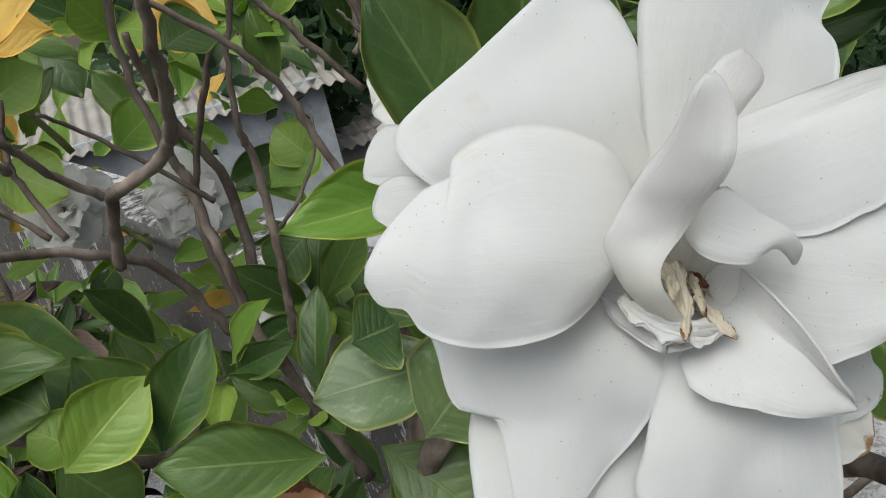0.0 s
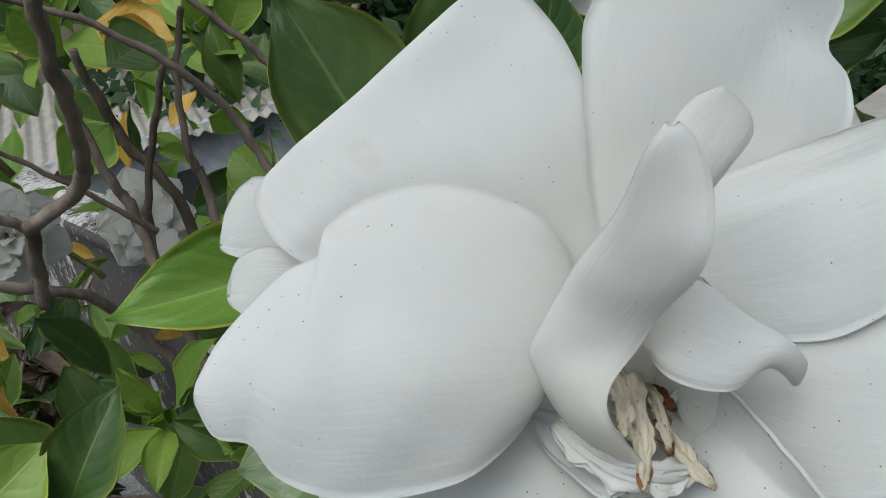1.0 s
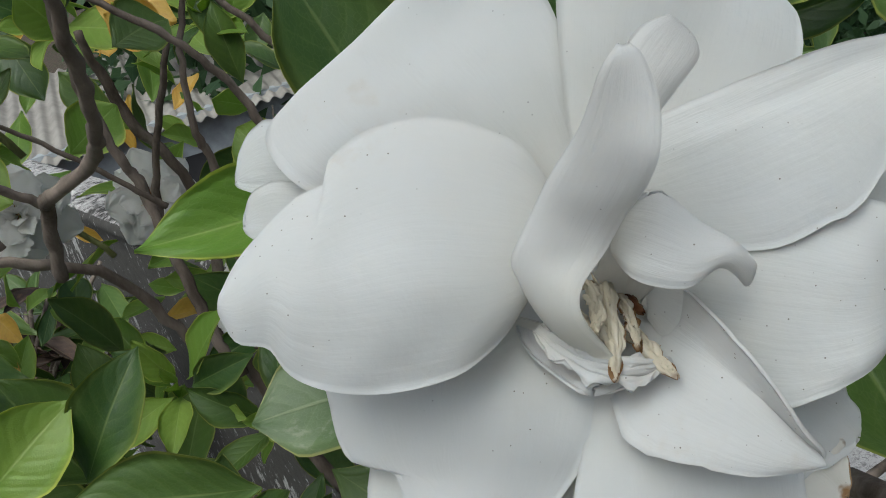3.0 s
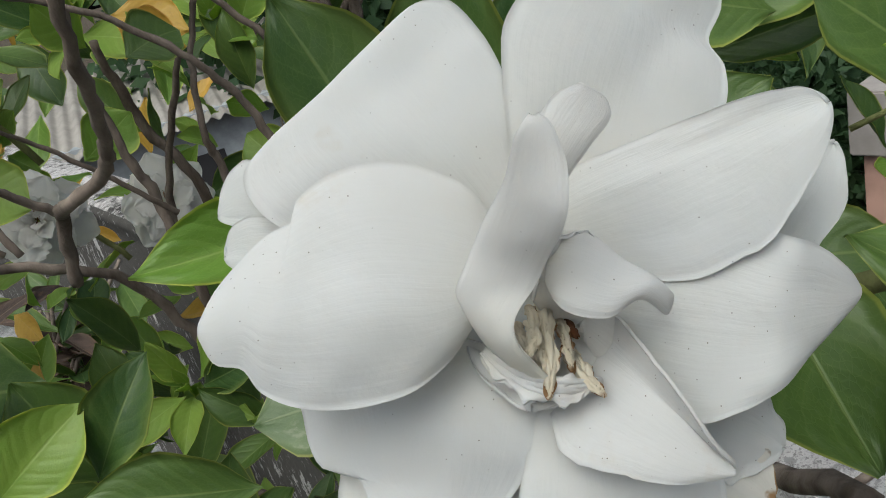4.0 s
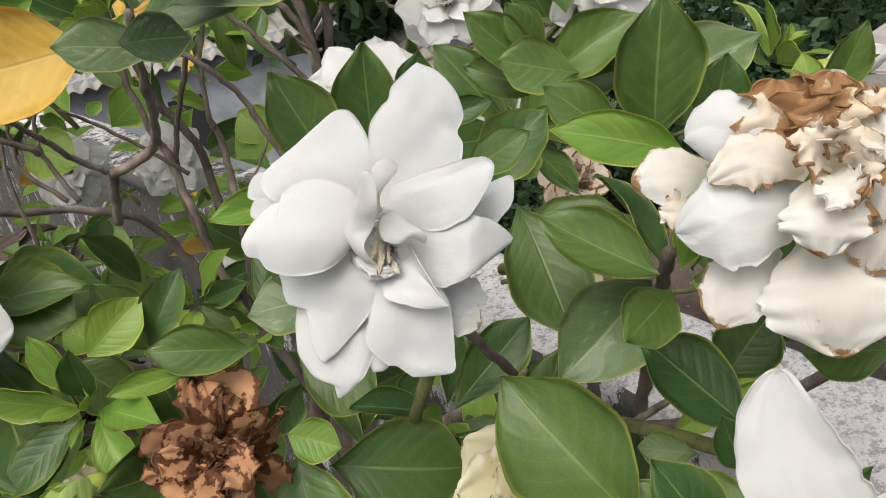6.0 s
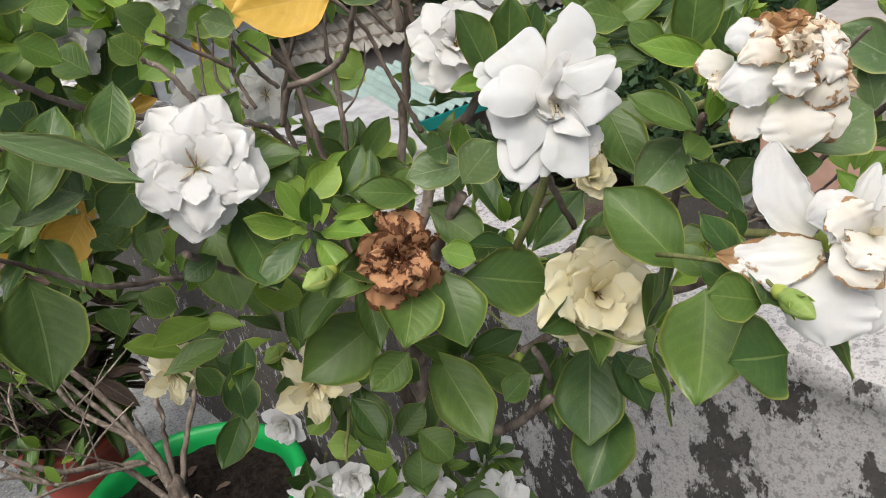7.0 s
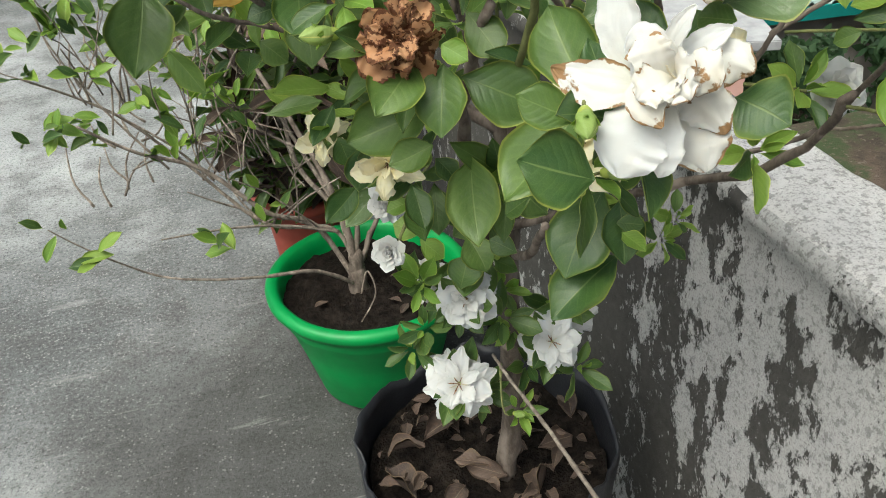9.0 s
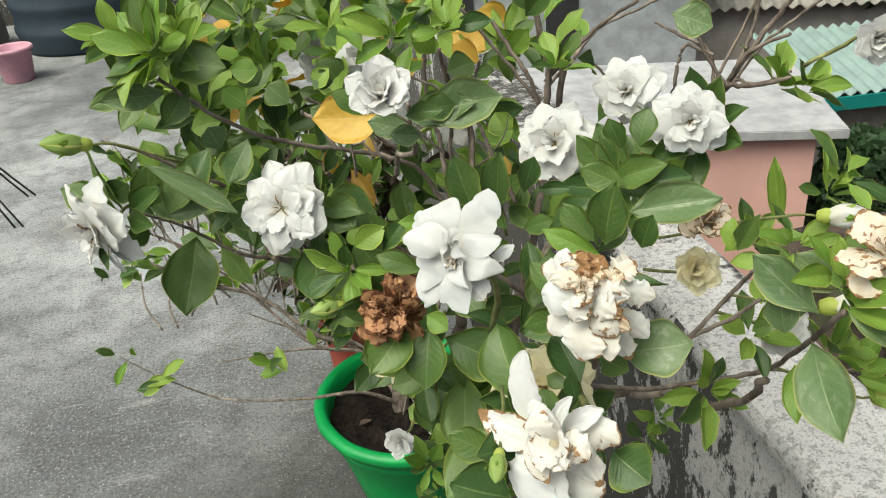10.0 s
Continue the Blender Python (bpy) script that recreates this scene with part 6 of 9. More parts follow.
bloom((-0.407, 0.390, 1.371), (-0.4, -0.7, 0.4), 0.028, WHITE_LIT, LOOSE, "white gardenia bloom among the upper leaves", 26)
bloom((-0.148, -0.108, 1.342), (0.1, -0.5, 0.75), 0.030, SCORCHED, LOOSE, "dry tan withered gardenia bloom", 27, inner=SCORCHED, crumple=0.7, stamens=0)
bloom((-0.064, 0.252, 1.176), (-0.3, -0.6, 0.6), 0.032, SCORCHED, CUPPED, "small withered yellow-brown gardenia bud", 28, crumple=0.4, stamens=0)
bloom((-0.075, 0.247, 1.118), (-0.2, -0.7, 0.5), 0.030, CREAM, CUPPED, "small cream gardenia bud with brown lines", 29, stamens=0)
bloom((-0.030, 0.080, 1.415), (-0.2, -0.5, 0.1), 0.022, WHITE_LIT, CUPPED, "white gardenia bloom on an upper side branch", 31)


def bud(at, facing, length, mat, label, seed):
    """A closed, twisted bud in its green calyx."""
    m = Matrix.Translation(at) @ basis(facing)
    L = length
    v, f = lathe([(0.0004, 0.0), (0.10 * L, 0.02 * L), (0.15 * L, 0.15 * L), (0.13 * L, 0.3 * L), (0.16 * L, 0.42 * L)], 12)
    b = part_mesh("bud", mesh_of("bud", v, f, CALYX), shrub, m, label)
    bpy.context.view_layer.update()
    n, rows = 20, 14
    verts, faces = [], []
    for i in range(rows):
        s = i / (rows - 1)
        r = L * 0.21 * (math.sin(math.pi * (0.12 + 0.88 * s) ** 0.9) ** 0.8 + 0.02)
        for k in range(n):
            t = 2 * math.pi * k / n
            rr = r * (1 + 0.10 * math.sin(5 * t + s * 6))
            verts.append((rr * math.cos(t), rr * math.sin(t), L * (0.2 + 0.8 * s)))
    for i in range(rows - 1):
        for k in range(n):
            a, c = i * n + k, i * n + (k + 1) % n
            faces.append((a, c, c + n, a + n))
    uv = [(k / n, i / rows) for i in range(rows) for k in range(n)]
    part_mesh("furled_petals", mesh_of("furled_petals", verts, faces, mat, uv), b, m)
    for k in range(5):
        q = m @ Matrix.Rotation(k * 1.257, 4, "Z") @ Matrix.Translation((0, 0.12 * L, 0.12 * L)) @ Matrix.Rotation(radians(78), 4, "X")
        part_mesh("sepal", LEAF_MESHES[("fresh", k % 5)], b, q @ Matrix.Diagonal((0.16 * L, 0.6 * L, 0.6 * L, 1)))
    z = Vector(facing).normalized()
    p0 = Vector(at)
    stem("twig", shrub, [p0, p0 - z * 0.02, p0 - z * 0.02 + (HEART - p0).normalized() * 0.06], 0.0010, 0.0014, TWIG, 8, 0.0005, seed)


BUDGREEN = leaf_material("green_bud", (0.24, 0.36, 0.08), (0.40, 0.50, 0.16), (0.55, 0.6, 0.3), 0.42)
bud((-0.402, -0.122, 1.266), (-0.35, -0.85, -0.1), 0.025, BUDGREEN, "plump green gardenia bud", 1)
bud((-0.472, 0.118, 1.236), (-0.85, -0.3, 0.15), 0.032, BUDGREEN, "pale green gardenia bud beside a dead bloom", 2)
bud((-0.084, 0.025, 1.209), (0.8, -0.3, -0.02), 0.055, WHITE_LIT, "white gardenia bud opening from green sepals", 3)
bud((-0.074, -0.042, 1.162), (0.85, -0.2, -0.12), 0.058, WHITE_LIT, "white gardenia bud opening from green sepals", 4)
bud((-0.085, 0.045, 1.285), (0.7, -0.5, 0.1), 0.045, WHITE_LIT, "white gardenia bud opening from green sepals", 5)
bud((-0.655, 0.215, 1.375), (-0.8, -0.3, 0.25), 0.042, BUDGREEN, "long green gardenia bud with a pale tip", 6)
bud((-0.415, 0.330, 1.065), (-0.85, -0.4, 0.1), 0.034, BUDGREEN, "slim green gardenia bud", 7)
bud((-0.300, 0.235, 0.700), (0.3, -0.7, 0.4), 0.022, BUDGREEN, "small green gardenia bud", 8)
bud((-0.339, -0.022, 1.169), (0.6, -0.6, 0.2), 0.026, BUDGREEN, "round green gardenia bud", 9)
bud((-0.262, 0.186, 1.027), (-0.2, -0.5, -0.7), 0.036, WHITE_LIT, "closed white gardenia bud under a leaf", 10)

bloom((-0.039, -0.049, 1.174), (0.5, -0.6, 0.3), 0.026, WHITE_LIT, CUPPED, "small white gardenia bloom opening on a side branch", 32, stalk=False)

bloom((-0.064, 0.097, 1.132), (-0.1, -0.7, 0.35), 0.028, WHITE_LIT, CUPPED, "white gardenia bloom drooping over the coping", 33)

# ---- leaves told apart near the camera's way ----
leaf((-0.365, 0.074, 1.327), (-0.376, 0.084, 1.370), 0.027, "leaf")
leaf((-0.345, 0.079, 1.324), (-0.342, 0.075, 1.372), 0.027, "leaf")
leaf((-0.320, 0.088, 1.328), (-0.313, 0.082, 1.360), 0.018, "leaf")
leaf((-0.335, 0.038, 1.323), (-0.321, 0.018, 1.338), 0.016, "leaf")
leaf((-0.302, 0.074, 1.297), (-0.271, 0.059, 1.326), 0.028, "leaf")
leaf((-0.307, 0.092, 1.327), (-0.285, 0.075, 1.332), 0.012, "leaf")
# sunlit leaf beside the large bloom; the fresh colour paints its brightness in
leaf((-0.399, 0.034, 1.343), (-0.4285, 0.041, 1.3435), 0.0115, "fresh", Vector((-0.35, -0.65, 0.65)), 0.0)
leaf((-0.317, 0.033, 1.306), (-0.334, -0.006, 1.271), 0.032, "leaf")
leaf((-0.303, 0.052, 1.285), (-0.279, 0.013, 1.288), 0.025, "leaf")
leaf((-0.310, -0.021, 1.285), (-0.355, -0.019, 1.271), 0.031, "pale")
leaf((-0.292, -0.012, 1.328), (-0.289, -0.017, 1.376), 0.030, "leaf")
leaf((-0.268, -0.019, 1.324), (-0.262, -0.021, 1.350), 0.020, "leaf")
leaf((-0.297, -0.006, 1.327), (-0.316, 0.012, 1.352), 0.019, "leaf")
leaf((-0.302, -0.033, 1.330), (-0.338, -0.013, 1.348), 0.017, "fresh")
leaf((-0.365, -0.053, 1.237), (-0.376, -0.015, 1.281), 0.038, "leaf")
leaf((-0.331, -0.069, 1.259), (-0.340, -0.040, 1.285), 0.025, "leaf")
leaf((-0.310, -0.048, 1.256), (-0.293, -0.054, 1.275), 0.022, "leaf")
leaf((-0.334, -0.053, 1.243), (-0.345, -0.038, 1.245), 0.012, "leaf")
leaf((-0.360, -0.065, 1.233), (-0.365, -0.048, 1.250), 0.018, "leaf")
leaf((-0.356, -0.087, 1.245), (-0.358, -0.065, 1.258), 0.018, "leaf")
leaf((-0.374, -0.093, 1.239), (-0.378, -0.071, 1.251), 0.020, "leaf")
leaf((-0.335, -0.070, 1.246), (-0.337, -0.064, 1.265), 0.012, "leaf")
leaf((-0.352, 0.116, 1.262), (-0.392, 0.137, 1.261), 0.030, "pale")
leaf((-0.392, 0.096, 1.199), (-0.341, 0.062, 1.180), 0.047, "leaf")
leaf((-0.403, 0.102, 1.208), (-0.419, 0.069, 1.170), 0.039, "leaf")
leaf((-0.423, 0.107, 1.212), (-0.460, 0.076, 1.190), 0.041, "leaf")
leaf((-0.406, 0.096, 1.225), (-0.391, 0.081, 1.216), 0.019, "fresh")
leaf((-0.371, 0.146, 1.229), (-0.356, 0.108, 1.204), 0.032, "leaf")
leaf((-0.402, 0.115, 1.258), (-0.440, 0.126, 1.273), 0.021, "leaf")
leaf((-0.430, 0.162, 1.257), (-0.408, 0.157, 1.287), 0.019, "leaf")
leaf((-0.426, 0.179, 1.247), (-0.438, 0.189, 1.284), 0.028, "leaf")
leaf((-0.476, 0.210, 1.287), (-0.427, 0.213, 1.270), 0.050, "leaf")
leaf((-0.487, 0.201, 1.261), (-0.494, 0.148, 1.225), 0.041, "leaf")
leaf((-0.502, 0.212, 1.232), (-0.528, 0.211, 1.227), 0.021, "leaf")
leaf((-0.441, 0.114, 1.231), (-0.484, 0.111, 1.227), 0.024, "leaf")
leaf((-0.427, 0.125, 1.257), (-0.459, 0.127, 1.263), 0.011, "fresh")
leaf((-0.415, 0.147, 1.388), (-0.473, 0.164, 1.386), 0.043, "yellow")
leaf((-0.399, 0.112, 1.384), (-0.433, 0.122, 1.393), 0.021, "pale")
leaf((-0.429, 0.091, 1.410), (-0.459, 0.092, 1.430), 0.018, "leaf")
leaf((-0.409, 0.082, 1.408), (-0.386, 0.065, 1.415), 0.015, "leaf")
leaf((-0.402, 0.121, 1.392), (-0.356, 0.087, 1.410), 0.029, "pale")
leaf((-0.248, 0.082, 1.332), (-0.271, 0.102, 1.364), 0.022, "leaf")
leaf((-0.244, 0.081, 1.335), (-0.257, 0.089, 1.365), 0.018, "leaf")
leaf((-0.239, 0.082, 1.354), (-0.251, 0.087, 1.379), 0.019, "leaf")
leaf((-0.248, 0.081, 1.328), (-0.222, 0.047, 1.353), 0.026, "leaf")
leaf((-0.243, 0.088, 1.322), (-0.265, 0.115, 1.338), 0.020, "leaf")
leaf((-0.243, 0.088, 1.321), (-0.212, 0.057, 1.327), 0.018, "leaf")
leaf((-0.129, -0.053, 1.279), (-0.154, -0.029, 1.301), 0.031, "pale")
leaf((-0.147, -0.039, 1.209), (-0.168, -0.078, 1.190), 0.018, "fresh")
leaf((-0.466, 0.226, 1.392), (-0.452, 0.225, 1.410), 0.018, "fresh")
leaf((-0.468, 0.228, 1.401), (-0.449, 0.223, 1.398), 0.019, "leaf")
leaf((-0.454, 0.199, 1.372), (-0.473, 0.205, 1.382), 0.018, "pale")
leaf((-0.380, 0.127, 1.277), (-0.367, 0.122, 1.279), 0.024, "leaf")
leaf((-0.278, 0.087, 1.086), (-0.327, 0.052, 1.034), 0.056, "leaf")
leaf((-0.273, 0.064, 1.033), (-0.340, 0.048, 1.002), 0.050, "leaf")
leaf((-0.275, 0.065, 1.086), (-0.287, 0.026, 1.054), 0.035, "leaf")
leaf((-0.385, -0.079, 1.243), (-0.433, -0.104, 1.212), 0.042, "leaf")
leaf((-0.403, -0.119, 1.259), (-0.430, -0.107, 1.271), 0.022, "leaf")
leaf((-0.360, 0.183, 1.086), (-0.381, 0.104, 1.049), 0.048, "leaf")
leaf((-0.386, 0.203, 1.127), (-0.464, 0.213, 1.108), 0.054, "leaf")
leaf((-0.601, 0.281, 1.243), (-0.620, 0.227, 1.189), 0.054, "leaf")
leaf((-0.399, 0.162, 1.115), (-0.437, 0.164, 1.101), 0.031, "leaf")
leaf((-0.394, 0.233, 0.974), (-0.397, 0.261, 1.004), 0.032, "leaf")
leaf((-0.357, 0.243, 0.897), (-0.345, 0.252, 0.932), 0.039, "leaf")
leaf((-0.345, 0.248, 0.960), (-0.336, 0.215, 0.934), 0.037, "leaf")
leaf((-0.394, 0.271, 1.019), (-0.393, 0.231, 0.989), 0.029, "leaf")
leaf((-0.354, 0.112, 1.064), (-0.337, 0.099, 1.085), 0.023, "leaf")
leaf((-0.176, -0.092, 1.295), (-0.206, -0.056, 1.325), 0.030, "pale")
leaf((-0.168, -0.080, 1.262), (-0.190, -0.147, 1.240), 0.038, "pale")
leaf((-0.187, -0.076, 1.271), (-0.191, -0.070, 1.303), 0.023, "pale")
leaf((-0.311, -0.100, 1.287), (-0.322, -0.081, 1.285), 0.019, "leaf")
leaf((-0.418, 0.475, 0.914), (-0.466, 0.448, 0.885), 0.037, "leaf")
leaf((-0.395, 0.516, 0.951), (-0.417, 0.463, 0.915), 0.045, "leaf")
leaf((-0.423, 0.552, 0.950), (-0.414, 0.528, 0.917), 0.035, "leaf")
leaf((-0.628, 0.233, 1.303), (-0.598, 0.227, 1.311), 0.034, "leaf")
leaf((-0.628, 0.241, 1.293), (-0.623, 0.243, 1.341), 0.032, "leaf")
leaf((-0.611, 0.207, 1.304), (-0.573, 0.196, 1.309), 0.018, "pale")
leaf((-0.651, 0.211, 1.286), (-0.628, 0.207, 1.291), 0.021, "leaf")
leaf((-0.606, 0.285, 1.359), (-0.580, 0.284, 1.389), 0.027, "leaf")
leaf((-0.523, 0.222, 1.314), (-0.549, 0.240, 1.338), 0.031, "leaf")
leaf((-0.532, 0.221, 1.297), (-0.560, 0.225, 1.276), 0.031, "leaf")
leaf((-0.476, 0.204, 1.295), (-0.449, 0.181, 1.276), 0.040, "leaf")
leaf((-0.387, 0.089, 1.265), (-0.378, 0.066, 1.294), 0.029, "pale")
leaf((-0.312, -0.088, 1.292), (-0.275, -0.109, 1.307), 0.037, "pale")
leaf((-0.342, -0.149, 1.272), (-0.332, -0.174, 1.268), 0.032, "leaf")
leaf((-0.398, -0.128, 1.231), (-0.434, -0.121, 1.245), 0.039, "leaf")
leaf((-0.079, 0.100, 1.250), (-0.085, 0.112, 1.312), 0.016, "fresh")
leaf((-0.615, 0.190, 1.361), (-0.547, 0.169, 1.314), 0.020, "pale")
leaf((-0.606, 0.193, 1.311), (-0.583, 0.202, 1.351), 0.031, "leaf")
leaf((-0.593, 0.205, 1.308), (-0.566, 0.217, 1.357), 0.032, "leaf")
leaf((-0.595, 0.258, 1.398), (-0.646, 0.240, 1.403), 0.025, "pale")
leaf((-0.590, 0.265, 1.423), (-0.538, 0.258, 1.413), 0.042, "leaf")
leaf((-0.529, 0.220, 1.359), (-0.552, 0.197, 1.329), 0.028, "leaf")
leaf((-0.397, 0.093, 1.407), (-0.370, 0.089, 1.409), 0.021, "leaf")
leaf((-0.397, 0.100, 1.398), (-0.333, 0.091, 1.411), 0.037, "pale")
leaf((-0.421, 0.091, 1.392), (-0.398, 0.087, 1.389), 0.017, "pale")
leaf((-0.253, 0.035, 1.324), (-0.192, 0.010, 1.336), 0.033, "pale")
leaf((-0.246, 0.061, 1.333), (-0.275, 0.079, 1.345), 0.025, "leaf")
leaf((-0.225, 0.085, 1.353), (-0.215, 0.093, 1.382), 0.023, "leaf")
leaf((-0.233, 0.055, 1.333), (-0.200, 0.043, 1.342), 0.023, "leaf")
leaf((-0.184, 0.122, 1.445), (-0.157, 0.105, 1.436), 0.030, "pale")
leaf((-0.503, 0.469, 1.203), (-0.550, 0.449, 1.170), 0.044, "yellow")
leaf((-0.388, 0.271, 1.372), (-0.419, 0.278, 1.380), 0.022, "yellow")
leaf((-0.466, 0.290, 1.220), (-0.480, 0.251, 1.165), 0.045, "leaf")
leaf((-0.512, 0.368, 1.155), (-0.490, 0.354, 1.134), 0.029, "leaf")
leaf((-0.446, 0.280, 1.212), (-0.427, 0.260, 1.181), 0.035, "leaf")
leaf((-0.376, 0.543, 0.870), (-0.432, 0.521, 0.828), 0.041, "pale")
leaf((-0.391, 0.559, 0.910), (-0.374, 0.531, 0.872), 0.038, "leaf")
leaf((-0.410, 0.564, 0.930), (-0.406, 0.549, 0.904), 0.033, "leaf")
leaf((-0.406, 0.590, 0.959), (-0.359, 0.580, 0.970), 0.027, "leaf")
leaf((-0.391, 0.573, 0.934), (-0.360, 0.547, 0.908), 0.035, "leaf")
leaf((-0.331, 0.280, 0.910), (-0.352, 0.242, 0.885), 0.036, "leaf")
leaf((-0.362, 0.305, 0.997), (-0.372, 0.258, 0.961), 0.029, "leaf")
leaf((-0.368, 0.318, 0.974), (-0.391, 0.305, 0.940), 0.026, "leaf")
leaf((-0.384, 0.211, 1.076), (-0.370, 0.193, 1.059), 0.023, "leaf")
leaf((-0.382, 0.340, 0.959), (-0.409, 0.344, 0.949), 0.024, "fresh")
leaf((-0.355, 0.268, 0.949), (-0.321, 0.265, 0.970), 0.029, "leaf")
leaf((-0.384, 0.292, 0.945), (-0.410, 0.309, 0.953), 0.028, "fresh")
leaf((-0.386, 0.289, 0.940), (-0.366, 0.268, 0.924), 0.025, "fresh")
leaf((-0.311, 0.160, 1.024), (-0.294, 0.163, 1.044), 0.019, "fresh")
leaf((-0.379, 0.257, 1.072), (-0.396, 0.254, 1.052), 0.021, "leaf")
leaf((-0.288, 0.034, 1.078), (-0.281, 0.008, 1.075), 0.015, "fresh")
leaf((-0.286, 0.048, 1.078), (-0.269, 0.034, 1.081), 0.018, "leaf")
leaf((-0.316, 0.181, 0.973), (-0.338, 0.201, 0.982), 0.024, "leaf")
leaf((-0.454, 0.166, 1.264), (-0.427, 0.159, 1.281), 0.023, "fresh")
leaf((-0.446, 0.173, 1.263), (-0.457, 0.181, 1.274), 0.018, "fresh")
leaf((-0.152, -0.085, 1.311), (-0.154, -0.070, 1.338), 0.015, "fresh")
leaf((-0.152, -0.087, 1.304), (-0.156, -0.075, 1.318), 0.016, "fresh")
leaf((-0.159, -0.095, 1.305), (-0.160, -0.141, 1.342), 0.018, "fresh")
leaf((-0.159, -0.097, 1.301), (-0.154, -0.151, 1.301), 0.019, "pale")
leaf((-0.160, -0.096, 1.299), (-0.158, -0.157, 1.319), 0.013, "fresh")
leaf((-0.153, -0.088, 1.300), (-0.146, -0.090, 1.321), 0.015, "fresh")
leaf((-0.095, -0.020, 1.172), (-0.099, -0.040, 1.139), 0.014, "fresh")
leaf((-0.080, -0.020, 1.178), (-0.079, -0.004, 1.204), 0.018, "fresh")
leaf((-0.077, -0.024, 1.179), (-0.064, -0.025, 1.208), 0.018, "fresh")
leaf((-0.076, -0.028, 1.175), (-0.061, -0.041, 1.193), 0.016, "fresh")
leaf((-0.078, -0.027, 1.172), (-0.058, -0.059, 1.175), 0.014, "fresh")
leaf((-0.076, -0.032, 1.170), (-0.064, -0.061, 1.161), 0.015, "fresh")
leaf((-0.199, -0.020, 1.299), (-0.185, -0.036, 1.308), 0.014, "fresh")
leaf((-0.198, -0.018, 1.307), (-0.196, -0.012, 1.331), 0.014, "fresh")
leaf((-0.195, -0.021, 1.309), (-0.190, -0.034, 1.342), 0.016, "leaf")
leaf((-0.154, -0.002, 1.244), (-0.136, -0.021, 1.257), 0.016, "fresh")
leaf((-0.156, -0.001, 1.242), (-0.156, 0.010, 1.263), 0.015, "fresh")
leaf((-0.154, -0.007, 1.236), (-0.136, -0.027, 1.247), 0.013, "leaf")
leaf((-0.151, -0.014, 1.230), (-0.163, -0.003, 1.221), 0.015, "leaf")
leaf((-0.514, 0.316, 1.376), (-0.528, 0.323, 1.394), 0.030, "leaf")
leaf((-0.549, 0.306, 1.380), (-0.529, 0.297, 1.363), 0.025, "fresh")
leaf((-0.561, 0.298, 1.324), (-0.570, 0.305, 1.345), 0.029, "leaf")
leaf((-0.539, 0.305, 1.398), (-0.513, 0.297, 1.397), 0.025, "fresh")
leaf((-0.454, 0.381, 1.376), (-0.431, 0.367, 1.351), 0.033, "leaf")
leaf((-0.404, 0.376, 1.344), (-0.376, 0.364, 1.356), 0.028, "fresh")
leaf((-0.431, 0.417, 1.325), (-0.449, 0.428, 1.347), 0.031, "leaf")
leaf((-0.341, 0.426, 1.298), (-0.312, 0.414, 1.318), 0.033, "fresh")
leaf((-0.593, 0.269, 1.307), (-0.573, 0.266, 1.311), 0.023, "leaf")
leaf((-0.587, 0.319, 1.341), (-0.558, 0.312, 1.348), 0.029, "fresh")
leaf((-0.621, 0.248, 1.361), (-0.613, 0.239, 1.337), 0.024, "fresh")
leaf((-0.527, 0.357, 1.362), (-0.554, 0.365, 1.356), 0.029, "fresh")
leaf((-0.489, 0.370, 1.336), (-0.509, 0.382, 1.356), 0.032, "leaf")
leaf((-0.454, 0.374, 1.321), (-0.427, 0.365, 1.337), 0.031, "fresh")
leaf((-0.507, 0.326, 1.306), (-0.532, 0.332, 1.295), 0.030, "pale")
leaf((-0.576, 0.325, 1.296), (-0.549, 0.317, 1.298), 0.028, "fresh")
leaf((-0.409, 0.374, 1.316), (-0.387, 0.357, 1.297), 0.034, "fresh")
leaf((-0.279, 0.375, 1.258), (-0.249, 0.361, 1.280), 0.034, "fresh")
leaf((-0.273, 0.360, 1.228), (-0.298, 0.370, 1.208), 0.034, "leaf")
leaf((-0.253, 0.359, 1.266), (-0.266, 0.376, 1.291), 0.031, "fresh")
leaf((-0.638, 0.223, 1.332), (-0.657, 0.225, 1.322), 0.025, "leaf")
leaf((-0.293, 0.444, 1.368), (-0.260, 0.420, 1.350), 0.034, "yellow")
leaf((-0.273, 0.400, 1.343), (-0.301, 0.414, 1.363), 0.030, "yellow")
leaf((-0.238, 0.451, 1.365), (-0.217, 0.431, 1.334), 0.030, "leaf")
leaf((-0.320, 0.359, 1.349), (-0.289, 0.359, 1.357), 0.034, "leaf")
leaf((-0.253, 0.480, 1.381), (-0.217, 0.473, 1.371), 0.030, "yellow")
leaf((-0.236, 0.402, 1.347), (-0.220, 0.387, 1.378), 0.026, "fresh")
leaf((-0.321, 0.414, 1.356), (-0.342, 0.405, 1.383), 0.028, "fresh")

